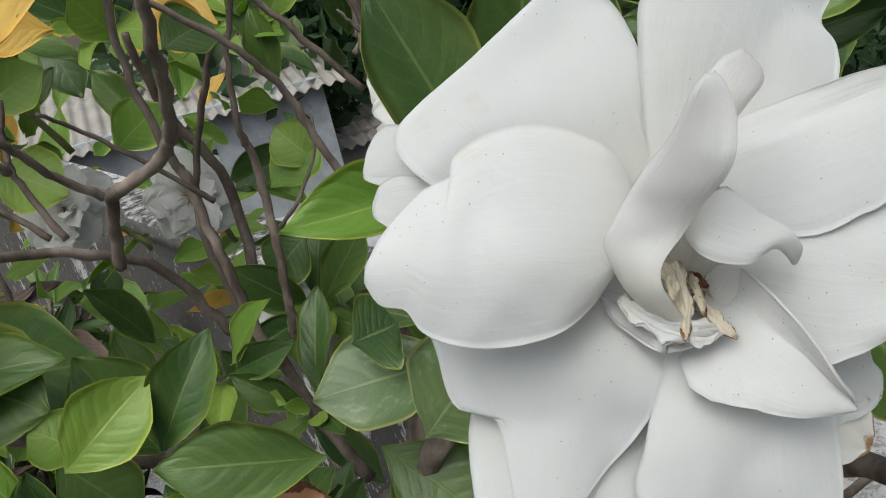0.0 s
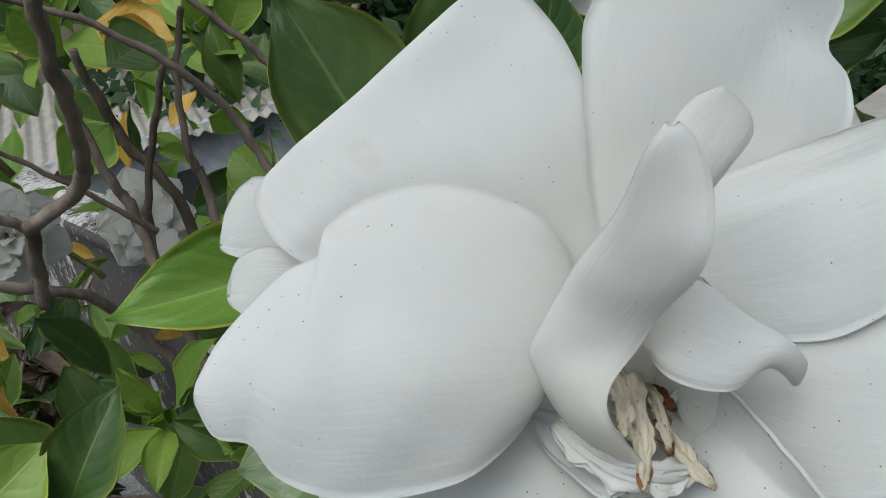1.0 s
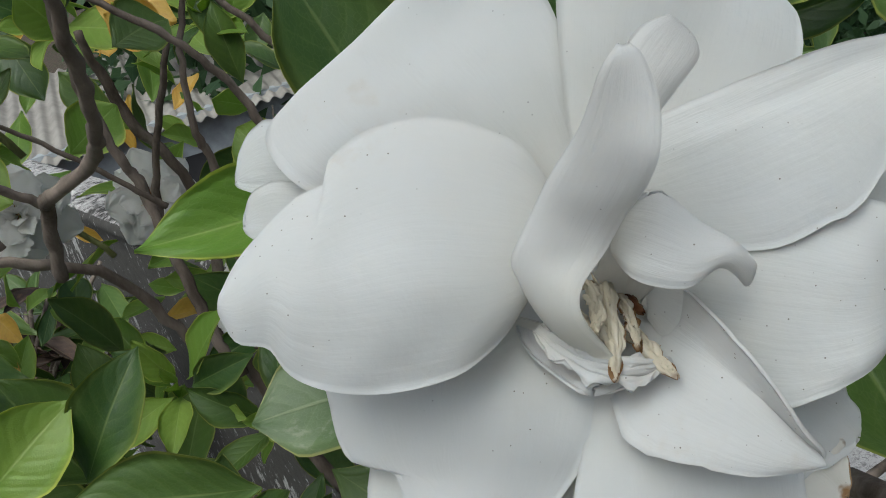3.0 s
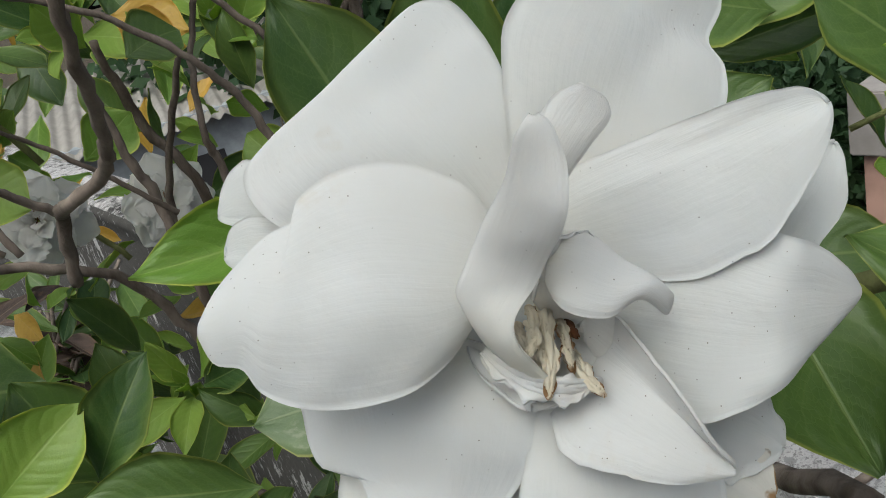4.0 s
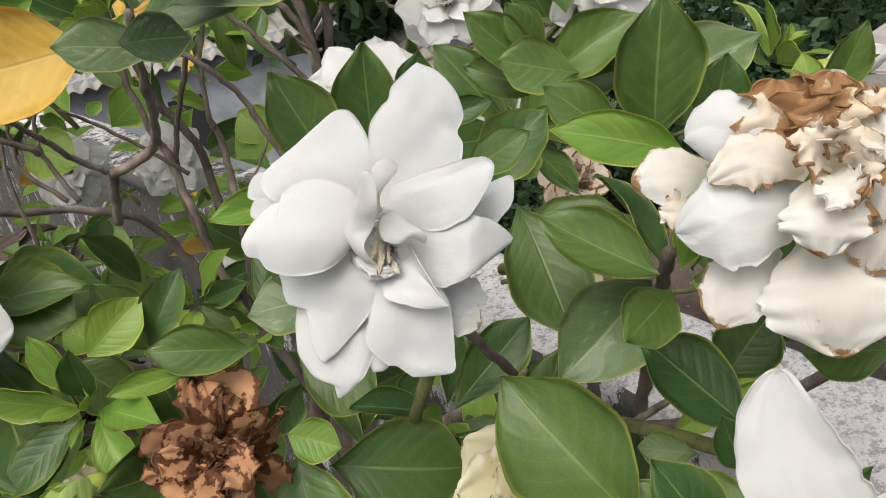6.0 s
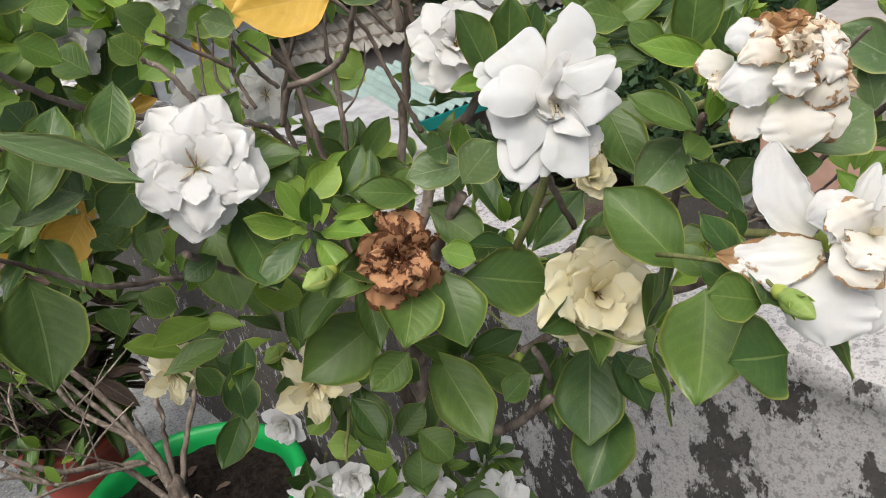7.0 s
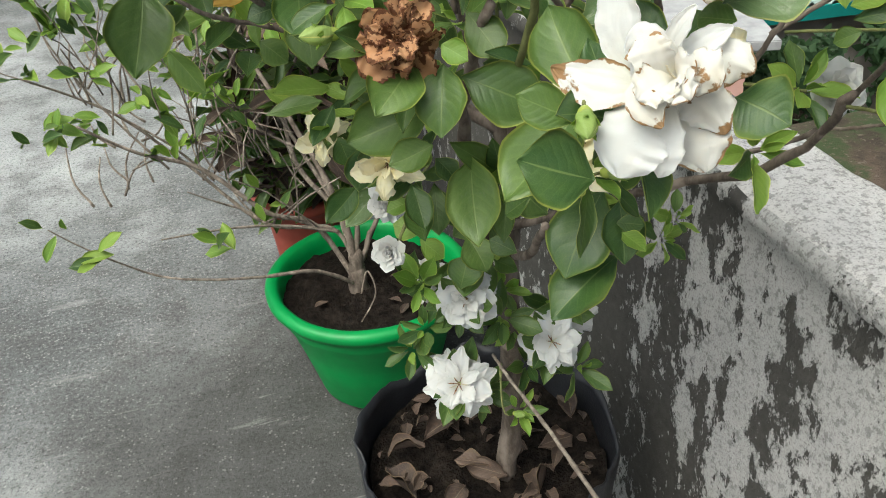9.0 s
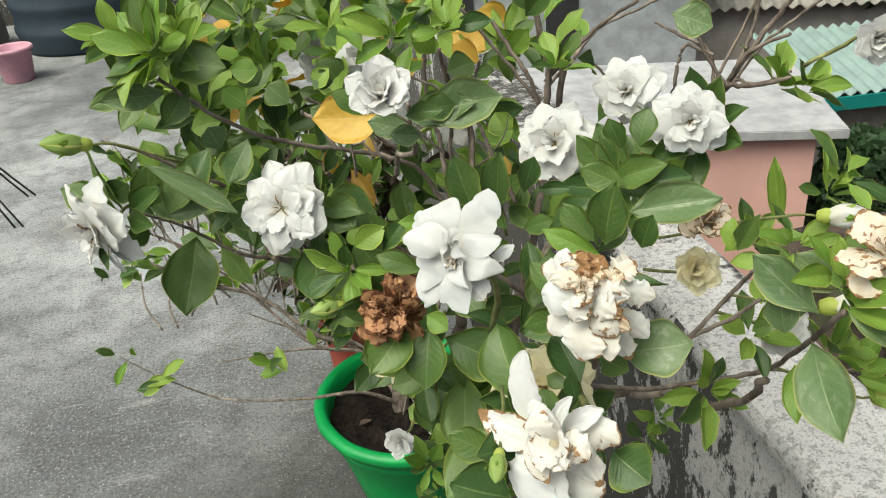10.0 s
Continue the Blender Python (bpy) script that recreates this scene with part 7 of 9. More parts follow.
# ---- leaf rings under the blooms and at the shoot tips ----
for i, (p, f, c, ln, k) in enumerate((
    ((-0.498, 0.212, 1.290), (-0.45, -0.7, 0.4), 6, 0.062, "leaf"), ((-0.434, 0.118, 1.222), (-0.2, -0.7, 0.5), 4, 0.05, "leaf"),
    ((-0.318, 0.055, 1.160), (-0.3, -0.7, 0.5), 5, 0.06, "leaf"), ((-0.322, -0.046, 1.308), (0.1, -0.3, 0.8), 5, 0.055, "leaf"),
    ((-0.366, -0.106, 1.250), (0.3, -0.5, 0.5), 4, 0.055, "leaf"), ((-0.425, 0.610, 0.945), (0.3, -0.5, 0.3), 4, 0.06, "leaf"),
    ((-0.400, 0.320, 1.055), (0.2, -0.4, 0.6), 4, 0.05, "leaf"), ((-0.341, 0.515, 0.730), (-0.4, -0.7, 0.4), 5, 0.05, "leaf"),
    ((-0.345, 0.268, 0.862), (-0.3, -0.7, 0.5), 7, 0.04, "leaf"), ((-0.215, 0.310, 0.785), (-0.2, -0.7, 0.6), 6, 0.045, "leaf"),
    ((-0.239, 0.274, 0.762), (-0.2, -0.7, 0.6), 7, 0.045, "leaf"), ((-0.352, 0.295, 0.712), (-0.3, -0.7, 0.5), 8, 0.058, "leaf"),
    ((-0.655, 0.215, 1.310), (-0.5, -0.4, 0.4), 6, 0.058, "leaf"), 
    ((-0.150, 0.120, 1.345), (-0.3, -0.6, 0.5), 7, 0.06, "leaf"),
    ((-0.430, 0.550, 1.330), (-0.4, -0.6, 0.4), 5, 0.05, "leaf"), 
    ((-0.600, 0.260, 1.440), (-0.5, -0.4, 0.7), 9, 0.06, "fresh"), ((-0.585, 0.270, 1.430), (-0.3, -0.6, 0.5), 7, 0.062, "fresh"),
    ((-0.440, 0.360, 1.420), (-0.3, -0.5, 0.8), 7, 0.055, "fresh"), ((-0.380, 0.330, 1.410), (-0.3, -0.5, 0.8), 6, 0.06, "fresh"),
    ((-0.330, 0.300, 1.420), (-0.2, -0.4, 0.9), 7, 0.055, "fresh"), 
    ((-0.235, 0.250, 1.380), (-0.2, -0.4, 0.9), 6, 0.045, "fresh"), 
    ((-0.030, 0.190, 1.352), (0.3, -0.4, 0.8), 7, 0.055, "fresh"), ((-0.005, 0.180, 1.345), (0.4, -0.5, 0.5), 5, 0.05, "fresh"), ((-0.110, -0.020, 1.360), (0.3, -0.4, 0.8), 5, 0.04, "fresh"),
    ((-0.150, -0.080, 1.320), (0.2, -0.5, 0.8), 5, 0.045, "fresh"), ((-0.120, -0.055, 1.230), (0.5, -0.4, 0.6), 7, 0.045, "fresh"),
    ((-0.100, 0.080, 1.150), (0.2, -0.5, 0.7), 6, 0.05, "fresh"), ((-0.135, 0.185, 0.970), (0.1, -0.7, 0.6), 6, 0.032, "fresh"),
    ((-0.330, 0.090, 1.190), (-0.2, -0.6, 0.6), 6, 0.06, "leaf"), ((-0.400, 0.200, 1.180), (-0.3, -0.6, 0.5), 6, 0.06, "leaf"),
    ((-0.470, 0.145, 1.255), (-0.6, -0.5, 0.5), 6, 0.045, "fresh"), 
    ((-0.375, 0.330, 1.000), (-0.4, -0.6, 0.5), 6, 0.06, "leaf"), ((-0.330, 0.180, 1.060), (-0.4, -0.7, 0.3), 6, 0.06, "leaf"),
    ((-0.270, 0.120, 1.060), (-0.3, -0.7, 0.3), 6, 0.06, "leaf"), ((-0.400, 0.250, 0.910), (-0.3, -0.7, 0.5), 7, 0.04, "fresh"),
    ((-0.300, 0.270, 0.820), (-0.3, -0.7, 0.5), 7, 0.042, "leaf"), 
    ((-0.556, 0.414, 1.333), (-0.45, -0.55, 0.6), 7, 0.060, "leaf"),
    ((-0.511, 0.44, 1.276), (-0.45, -0.55, 0.6), 7, 0.060, "leaf"),
    ((-0.596, 0.361, 1.29), (-0.45, -0.55, 0.6), 6, 0.060, "leaf"),
    ((-0.438, 0.525, 1.284), (-0.45, -0.55, 0.6), 6, 0.060, "leaf"),
    ((-0.563, 0.408, 1.227), (-0.45, -0.55, 0.6), 6, 0.060, "leaf"),
    ((-0.463, 0.452, 1.195), (-0.45, -0.55, 0.6), 6, 0.055, "leaf"),
    ((-0.365, 0.555, 1.308), (-0.45, -0.55, 0.6), 6, 0.055, "fresh"),
    ((-0.369, 0.291, 1.21), (-0.45, -0.55, 0.6), 7, 0.045, "fresh"),
    ((-0.285, 0.353, 1.188), (-0.45, -0.55, 0.6), 6, 0.055, "leaf"),
    ((-0.342, 0.261, 1.186), (-0.45, -0.55, 0.6), 5, 0.050, "leaf"),
    ((-0.295, 0.148, 1.183), (-0.45, -0.55, 0.6), 5, 0.050, "leaf"),
    ((-0.513, 0.459, 1.358), (-0.45, -0.55, 0.6), 7, 0.050, "fresh"),
    ((-0.157, 0.142, 1.324), (-0.45, -0.55, 0.6), 6, 0.050, "fresh"),
    ((-0.589, 0.438, 1.407), (-0.4, -0.5, 0.7), 8, 0.066, "fresh"), ((-0.529, 0.493, 1.406), (-0.4, -0.5, 0.7), 7, 0.058, "leaf"), ((-0.422, 0.479, 1.356), (-0.4, -0.5, 0.7), 8, 0.058, "fresh"), ((-0.314, 0.47, 1.371), (-0.4, -0.5, 0.7), 7, 0.066, "fresh"), ((-0.439, 0.539, 1.384), (-0.4, -0.5, 0.7), 8, 0.058, "leaf"), ((-0.511, 0.455, 1.335), (-0.4, -0.5, 0.7), 7, 0.058, "fresh"), ((-0.581, 0.37, 1.346), (-0.4, -0.5, 0.7), 8, 0.066, "fresh"), ((-0.358, 0.53, 1.376), (-0.4, -0.5, 0.7), 7, 0.058, "leaf"), ((-0.233, 0.446, 1.353), (-0.4, -0.5, 0.7), 8, 0.058, "fresh"), ((-0.646, 0.382, 1.427), (-0.4, -0.5, 0.7), 7, 0.066, "fresh"), ((-0.626, 0.355, 1.387), (-0.4, -0.5, 0.7), 8, 0.058, "leaf"), ((-0.563, 0.331, 1.29), (-0.4, -0.5, 0.7), 7, 0.058, "fresh"), ((-0.195, 0.157, 1.282), (-0.2, -0.6, 0.6), 8, 0.058, "leaf"), ((-0.107, 0.088, 1.247), (0.1, -0.6, 0.7), 7, 0.05, "fresh"), ((-0.037, 0.087, 1.285), (0.3, -0.5, 0.8), 8, 0.05, "fresh"), ((-0.093, 0.046, 1.261), (0.1, -0.6, 0.7), 6, 0.045, "fresh"),
    ((-0.160, 0.050, 1.115), (0.0, -0.7, 0.4), 7, 0.055, "fresh"), ((-0.149, 0.181, 0.949), (0.3, -0.7, 0.4), 6, 0.042, "fresh"), ((-0.339, -0.022, 1.169), (0.2, -0.7, 0.3), 5, 0.05, "leaf"),
    ((-0.330, 0.325, 0.800), (-0.2, -0.7, 0.5), 7, 0.040, "leaf"), ((-0.285, 0.305, 0.835), (-0.1, -0.7, 0.6), 7, 0.040, "fresh"), ((-0.385, 0.315, 0.795), (-0.4, -0.6, 0.5), 7, 0.040, "leaf"),
    ((-0.255, 0.295, 0.715), (0.0, -0.7, 0.5), 7, 0.042, "leaf"), ((-0.315, 0.305, 0.675), (-0.1, -0.8, 0.4), 7, 0.042, "leaf"), ((-0.205, 0.305, 0.800), (0.1, -0.7, 0.6), 6, 0.040, "leaf"),
    ((-0.400, 0.340, 0.745), (-0.5, -0.6, 0.4), 7, 0.042, "leaf"), ((-0.350, 0.300, 0.845), (-0.3, -0.7, 0.5), 7, 0.036, "leaf"), ((-0.275, 0.290, 0.780), (-0.1, -0.8, 0.4), 6, 0.036, "fresh"),
    ((-0.370, 0.300, 0.870), (-0.4, -0.6, 0.5), 6, 0.042, "leaf"), ((-0.310, 0.280, 0.900), (-0.3, -0.7, 0.4), 6, 0.045, "leaf"),
    ((-0.290, 0.235, 0.700), (0.1, -0.7, 0.6), 7, 0.036, "fresh"), ((-0.205, 0.250, 0.730), (0.2, -0.7, 0.5), 6, 0.045, "leaf"),
)):
    whorl(p, f, c, ln * (0.82 if k == "fresh" else 1.0), k, 100 + i)


def foliage():
    """The leaves deep inside the crown, too many to tell apart."""
    rng = np.random.RandomState(5)
    V, F, U, I, n = [], [], [], [], 0
    made = 0
    while made < 460:
        q = rng.normal(size=3)
        q *= rng.uniform(0.2, 1) ** 0.5 / np.linalg.norm(q)
        p = np.array([-0.30, 0.42, 1.20]) + q * np.array([0.26, 0.24, 0.26])
        if made > 120:
            p = np.array([-0.33, 0.70, 1.20]) + q * np.array([0.27, 0.16, 0.27])
        if made > 300:
            p = np.array([-0.50, 0.53, 1.25]) + q * np.array([0.20, 0.08, 0.20])
        elif made > 210:
            p = np.array([-0.44, 0.64, 1.36]) + q * np.array([0.22, 0.14, 0.13])
        if made > 370:
            p = np.array([-0.36, 0.82, 1.28]) + q * np.array([0.34, 0.20, 0.25])
        if p[1] < 0.2 or p[0] > -0.02 or (-0.52 < p[0] < -0.24 and p[1] < 0.6 and 1.13 < p[2] < 1.36):
            continue
        made += 1
        d = Vector(rng.normal(size=3) + np.array([-0.2, -0.3, 0.5])).normalized()
        ln = rng.uniform(0.035, 0.07)
        m = np.array(leaf_matrix(Vector(p), Vector(p) + d * ln, ln * rng.uniform(0.4, 0.52), Vector((rng.normal() * 0.6 - 0.3, rng.normal() * 0.6 - 0.6, 0.9))))
        b = BLADES[made % 5]
        V.append(b[0] @ m[:3, :3].T + m[:3, 3])
        F += [tuple(i + n for i in f) for f in b[1]]
        U.append(b[3])
        kind = rng.choice([0, 1, 2], p=[0.20, 0.66, 0.14]) if p[1] > 0.55 else rng.choice([0, 1], p=[0.72, 0.28])
        I += [int(kind)] * len(b[1])
        n += len(b[0])
    ob = part_mesh("foliage", mesh_of("foliage", np.concatenate(V), F, [LEAF, LEAF_FRESH, LEAF_YELLOW], np.concatenate(U), I), shrub)
    tagged(ob, "inner leaves of the gardenia", kind="stuff")


foliage()

# ---- the nearly bare shrub in the green pot ----
bare_shrub = thing("bare_shrub", (-0.335, 1.155, 0.26), "nearly leafless grey-stemmed shrub with a few small new leaves", "shrub")
stem("trunk", bare_shrub, [(-0.340, 1.150, 0.245), (-0.338, 1.154, 0.29), (-0.336, 1.157, 0.33), (-0.338, 1.160, 0.36)], 0.026, 0.015, BARK, 14, 0.002, 5, 12)
stem("limb", bare_shrub, [(-0.338, 1.158, 0.33), (-0.350, 1.190, 0.44), (-0.385, 1.265, 0.565), (-0.470, 1.36, 0.76)], 0.0095, 0.005, BARK, 22, 0.003, 6, 8)
stem("limb", bare_shrub, [(-0.336, 1.158, 0.33), (-0.318, 1.18, 0.42), (-0.300, 1.20, 0.50), (-0.300, 1.23, 0.58)], 0.0080, 0.004, BARK, 18, 0.003, 7, 8)
stem("limb", bare_shrub, [(-0.334, 1.156, 0.32), (-0.285, 1.17, 0.41), (-0.225, 1.19, 0.50), (-0.19, 1.22, 0.58)], 0.0075, 0.004, BARK, 18, 0.003, 8, 8)
stem("twig", bare_shrub, [(-0.341, 1.154, 0.279), (-0.410, 1.208, 0.423), (-0.516, 1.204, 0.488), (-0.627, 1.221, 0.610), (-0.748, 1.201, 0.685), (-0.838, 1.179, 0.769)], 0.0074, 0.0027, GREYTWIG, 36, 0.00092, 37)
stem("twig", bare_shrub, [(-0.340, 1.157, 0.326), (-0.374, 1.191, 0.417), (-0.521, 1.200, 0.462), (-0.660, 1.252, 0.615), (-0.778, 1.272, 0.748), (-0.924, 1.259, 0.852)], 0.0057, 0.0021, GREYTWIG, 36, 0.00073, 38)
stem("twig", bare_shrub, [(-0.362, 1.186, 0.409), (-0.486, 1.185, 0.455), (-0.607, 1.167, 0.486), (-0.740, 1.134, 0.510)], 0.0040, 0.0015, GREYTWIG, 24, 0.00051, 39)
stem("twig", bare_shrub, [(-0.547, 1.077, 0.402), (-0.651, 1.068, 0.428), (-0.747, 1.060, 0.466), (-0.822, 1.060, 0.521), (-0.881, 1.058, 0.577), (-0.923, 1.053, 0.626)], 0.0030, 0.0012, GREYTWIG, 36, 0.00037, 40)
stem("twig", bare_shrub, [(-0.353, 1.137, 0.294), (-0.434, 1.117, 0.361), (-0.547, 1.077, 0.402)], 0.0051, 0.0040, GREYTWIG, 18, 0.00064, 41)
stem("twig", bare_shrub, [(-0.345, 1.079, 0.300), (-0.324, 1.085, 0.354), (-0.320, 1.033, 0.325), (-0.366, 0.985, 0.294)], 0.0022, 0.0015, GREYTWIG, 24, 0.00029, 42)
stem("twig", bare_shrub, [(-0.609, 1.211, 0.584), (-0.692, 1.243, 0.680), (-0.822, 1.263, 0.785), (-0.954, 1.258, 0.869)], 0.0028, 0.0012, GREYTWIG, 24, 0.00035, 43)
stem("twig", bare_shrub, [(-0.693, 1.204, 0.633), (-0.793, 1.253, 0.771), (-0.862, 1.290, 0.911), (-0.862, 1.310, 0.983)], 0.0025, 0.0012, GREYTWIG, 24, 0.00031, 44)
stem("twig", bare_shrub, [(-0.785, 1.232, 0.716), (-0.764, 1.282, 0.840), (-0.804, 1.316, 0.973)], 0.0022, 0.0012, GREYTWIG, 18, 0.00029, 45)
stem("twig", bare_shrub, [(-0.338, 1.162, 0.290), (-0.345, 1.280, 0.397), (-0.420, 1.395, 0.511), (-0.414, 1.519, 0.696), (-0.431, 1.629, 0.914)], 0.0079, 0.0046, GREYTWIG, 30, 0.00099, 46)
stem("twig", bare_shrub, [(-0.338, 1.170, 0.301), (-0.351, 1.307, 0.416), (-0.444, 1.480, 0.629), (-0.499, 1.614, 0.847)], 0.0063, 0.0046, GREYTWIG, 24, 0.00079, 47)
stem("twig", bare_shrub, [(-0.417, 1.379, 0.548), (-0.529, 1.448, 0.628), (-0.605, 1.538, 0.804)], 0.0039, 0.0023, GREYTWIG, 18, 0.00048, 48)
stem("twig", bare_shrub, [(-0.432, 1.471, 0.630), (-0.332, 1.543, 0.760), (-0.277, 1.603, 0.874)], 0.0039, 0.0030, GREYTWIG, 18, 0.00048, 49)
stem("twig", bare_shrub, [(-0.590, 1.341, 0.629), (-0.535, 1.351, 0.649), (-0.416, 1.327, 0.609)], 0.0025, 0.0019, GREYTWIG, 18, 0.00031, 50)
stem("twig", bare_shrub, [(-0.482, 1.219, 0.449), (-0.420, 1.226, 0.491), (-0.336, 1.223, 0.529)], 0.0030, 0.0014, GREYTWIG, 18, 0.00026, 51)
stem("twig", bare_shrub, [(-0.564, 1.317, 0.443), (-0.617, 1.323, 0.470), (-0.678, 1.333, 0.506)], 0.0030, 0.0014, GREYTWIG, 18, 0.00026, 52)
stem("twig", bare_shrub, [(-0.634, 1.256, 0.566), (-0.594, 1.264, 0.621), (-0.582, 1.262, 0.659)], 0.0030, 0.0014, GREYTWIG, 18, 0.00026, 53)
stem("twig", bare_shrub, [(-0.697, 1.310, 0.601), (-0.722, 1.301, 0.615), (-0.774, 1.279, 0.609)], 0.0030, 0.0014, GREYTWIG, 18, 0.00026, 54)
stem("twig", bare_shrub, [(-0.520, 1.253, 0.431), (-0.473, 1.270, 0.439), (-0.410, 1.294, 0.464)], 0.0030, 0.0014, GREYTWIG, 18, 0.00026, 55)
stem("twig", bare_shrub, [(-0.747, 1.351, 0.641), (-0.710, 1.364, 0.648), (-0.680, 1.388, 0.684)], 0.0030, 0.0014, GREYTWIG, 18, 0.00026, 56)
stem("twig", bare_shrub, [(-0.410, 1.201, 0.427), (-0.454, 1.177, 0.464), (-0.479, 1.150, 0.500)], 0.0030, 0.0014, GREYTWIG, 18, 0.00026, 57)
stem("twig", bare_shrub, [(-0.430, 1.324, 0.517), (-0.353, 1.327, 0.551), (-0.285, 1.328, 0.587)], 0.0030, 0.0014, GREYTWIG, 18, 0.00026, 58)
stem("twig", bare_shrub, [(-0.434, 1.314, 0.667), (-0.470, 1.340, 0.661), (-0.505, 1.368, 0.661)], 0.0030, 0.0014, GREYTWIG, 18, 0.00026, 59)
stem("twig", bare_shrub, [(-0.411, 1.313, 0.473), (-0.432, 1.352, 0.491), (-0.451, 1.400, 0.530)], 0.0030, 0.0014, GREYTWIG, 18, 0.00026, 60)
stem("twig", bare_shrub, [(-0.458, 1.382, 0.699), (-0.537, 1.396, 0.713), (-0.616, 1.414, 0.745)], 0.0030, 0.0014, GREYTWIG, 18, 0.00026, 61)
stem("twig", bare_shrub, [(-0.494, 1.440, 0.818), (-0.462, 1.438, 0.882), (-0.441, 1.440, 0.961)], 0.0030, 0.0014, GREYTWIG, 18, 0.00026, 62)
stem("twig", bare_shrub, [(-0.349, 1.247, 0.418), (-0.337, 1.227, 0.448), (-0.345, 1.227, 0.507)], 0.0030, 0.0014, GREYTWIG, 18, 0.00026, 63)
stem("twig", bare_shrub, [(-0.643, 1.454, 0.647), (-0.601, 1.483, 0.719), (-0.577, 1.502, 0.772)], 0.0030, 0.0014, GREYTWIG, 18, 0.00026, 64)
stem("twig", bare_shrub, [(-0.750, 1.346, 0.725), (-0.744, 1.351, 0.771), (-0.743, 1.353, 0.816)], 0.0030, 0.0014, GREYTWIG, 18, 0.00026, 65)
stem("twig", bare_shrub, [(-0.833, 1.403, 0.730), (-0.841, 1.390, 0.806), (-0.853, 1.368, 0.864)], 0.0030, 0.0014, GREYTWIG, 18, 0.00026, 66)
stem("twig", bare_shrub, [(-0.505, 1.396, 0.573), (-0.491, 1.402, 0.648), (-0.479, 1.401, 0.713)], 0.0030, 0.0014, GREYTWIG, 18, 0.00026, 67)
stem("twig", bare_shrub, [(-0.566, 1.407, 0.722), (-0.609, 1.442, 0.714), (-0.636, 1.485, 0.726)], 0.0030, 0.0014, GREYTWIG, 18, 0.00026, 68)
stem("twig", bare_shrub, [(-0.646, 1.373, 0.813), (-0.601, 1.381, 0.852), (-0.549, 1.382, 0.877)], 0.0030, 0.0014, GREYTWIG, 18, 0.00026, 69)


def small_leaf(owner, base, d, ln, kind, seed):
    rng = random.Random(seed)
    b = Vector(base)
    part_mesh("leaf", LEAF_MESHES[(kind, seed % 5)], owner, leaf_matrix(b, b + Vector(d).normalized() * ln, ln * 0.4, (rng.uniform(-0.6, 0.2), -0.6, 0.9)))


small_leaf(bare_shrub, (-0.715, 1.258, 0.760), (-0.22, -1.79, 0.38), 0.035, "fresh", 1)
small_leaf(bare_shrub, (-0.716, 1.265, 0.781), (-0.58, 1.36, 0.12), 0.044, "fresh", 2)
small_leaf(bare_shrub, (-0.708, 1.259, 0.763), (-0.26, -0.62, 0.16), 0.044, "fresh", 3)
small_leaf(bare_shrub, (-0.706, 1.261, 0.767), (-1.54, -0.17, -0.36), 0.064, "fresh", 4)
small_leaf(bare_shrub, (-0.725, 1.263, 0.777), (0.20, -0.43, -0.02), 0.059, "fresh", 5)
small_leaf(bare_shrub, (-0.874, 1.182, 0.761), (-0.48, -0.68, -0.52), 0.051, "fresh", 6)
small_leaf(bare_shrub, (-0.888, 1.182, 0.766), (0.60, -0.41, -0.70), 0.044, "fresh", 7)
small_leaf(bare_shrub, (-0.878, 1.184, 0.766), (0.22, -0.25, -0.55), 0.036, "leaf", 8)
small_leaf(bare_shrub, (-0.878, 1.182, 0.762), (0.51, 0.38, 1.49), 0.048, "fresh", 9)
small_leaf(bare_shrub, (-0.869, 1.183, 0.760), (0.60, -1.76, 1.21), 0.050, "leaf", 10)
small_leaf(bare_shrub, (-0.897, 1.181, 0.770), (0.54, 0.77, 0.44), 0.056, "fresh", 11)
small_leaf(bare_shrub, (-0.896, 1.183, 0.774), (1.12, -0.65, 0.30), 0.036, "leaf", 12)
small_leaf(bare_shrub, (-0.665, 1.232, 0.691), (0.05, 1.25, -0.22), 0.070, "leaf", 13)
small_leaf(bare_shrub, (-0.627, 1.229, 0.678), (0.42, 0.68, 0.54), 0.062, "leaf", 14)
small_leaf(bare_shrub, (-0.638, 1.227, 0.675), (-1.42, 0.81, -0.50), 0.040, "fresh", 15)
small_leaf(bare_shrub, (-0.634, 1.228, 0.678), (-0.11, -1.00, 0.67), 0.053, "fresh", 16)
small_leaf(bare_shrub, (-0.622, 1.228, 0.676), (-2.63, -1.08, 0.13), 0.035, "fresh", 17)
small_leaf(bare_shrub, (-0.623, 1.230, 0.680), (-0.71, -0.51, -0.27), 0.035, "fresh", 18)
small_leaf(bare_shrub, (-0.662, 1.230, 0.685), (-0.54, 1.43, 1.30), 0.071, "fresh", 19)
small_leaf(bare_shrub, (-0.645, 1.238, 0.702), (-1.33, -0.26, 1.05), 0.066, "leaf", 20)
small_leaf(bare_shrub, (-0.848, 1.036, 0.566), (0.22, -0.05, 0.19), 0.068, "fresh", 21)
small_leaf(bare_shrub, (-0.845, 1.028, 0.552), (-0.45, 0.09, -0.08), 0.066, "leaf", 22)
small_leaf(bare_shrub, (-0.821, 1.035, 0.556), (-0.84, 0.04, -0.00), 0.068, "fresh", 23)
small_leaf(bare_shrub, (-0.853, 1.026, 0.550), (-1.70, -1.26, 0.17), 0.043, "fresh", 24)
small_leaf(bare_shrub, (-0.597, 1.114, 0.461), (-0.43, 1.23, 1.25), 0.068, "fresh", 25)
small_leaf(bare_shrub, (-0.634, 1.131, 0.490), (-0.72, -0.07, 0.82), 0.045, "leaf", 26)
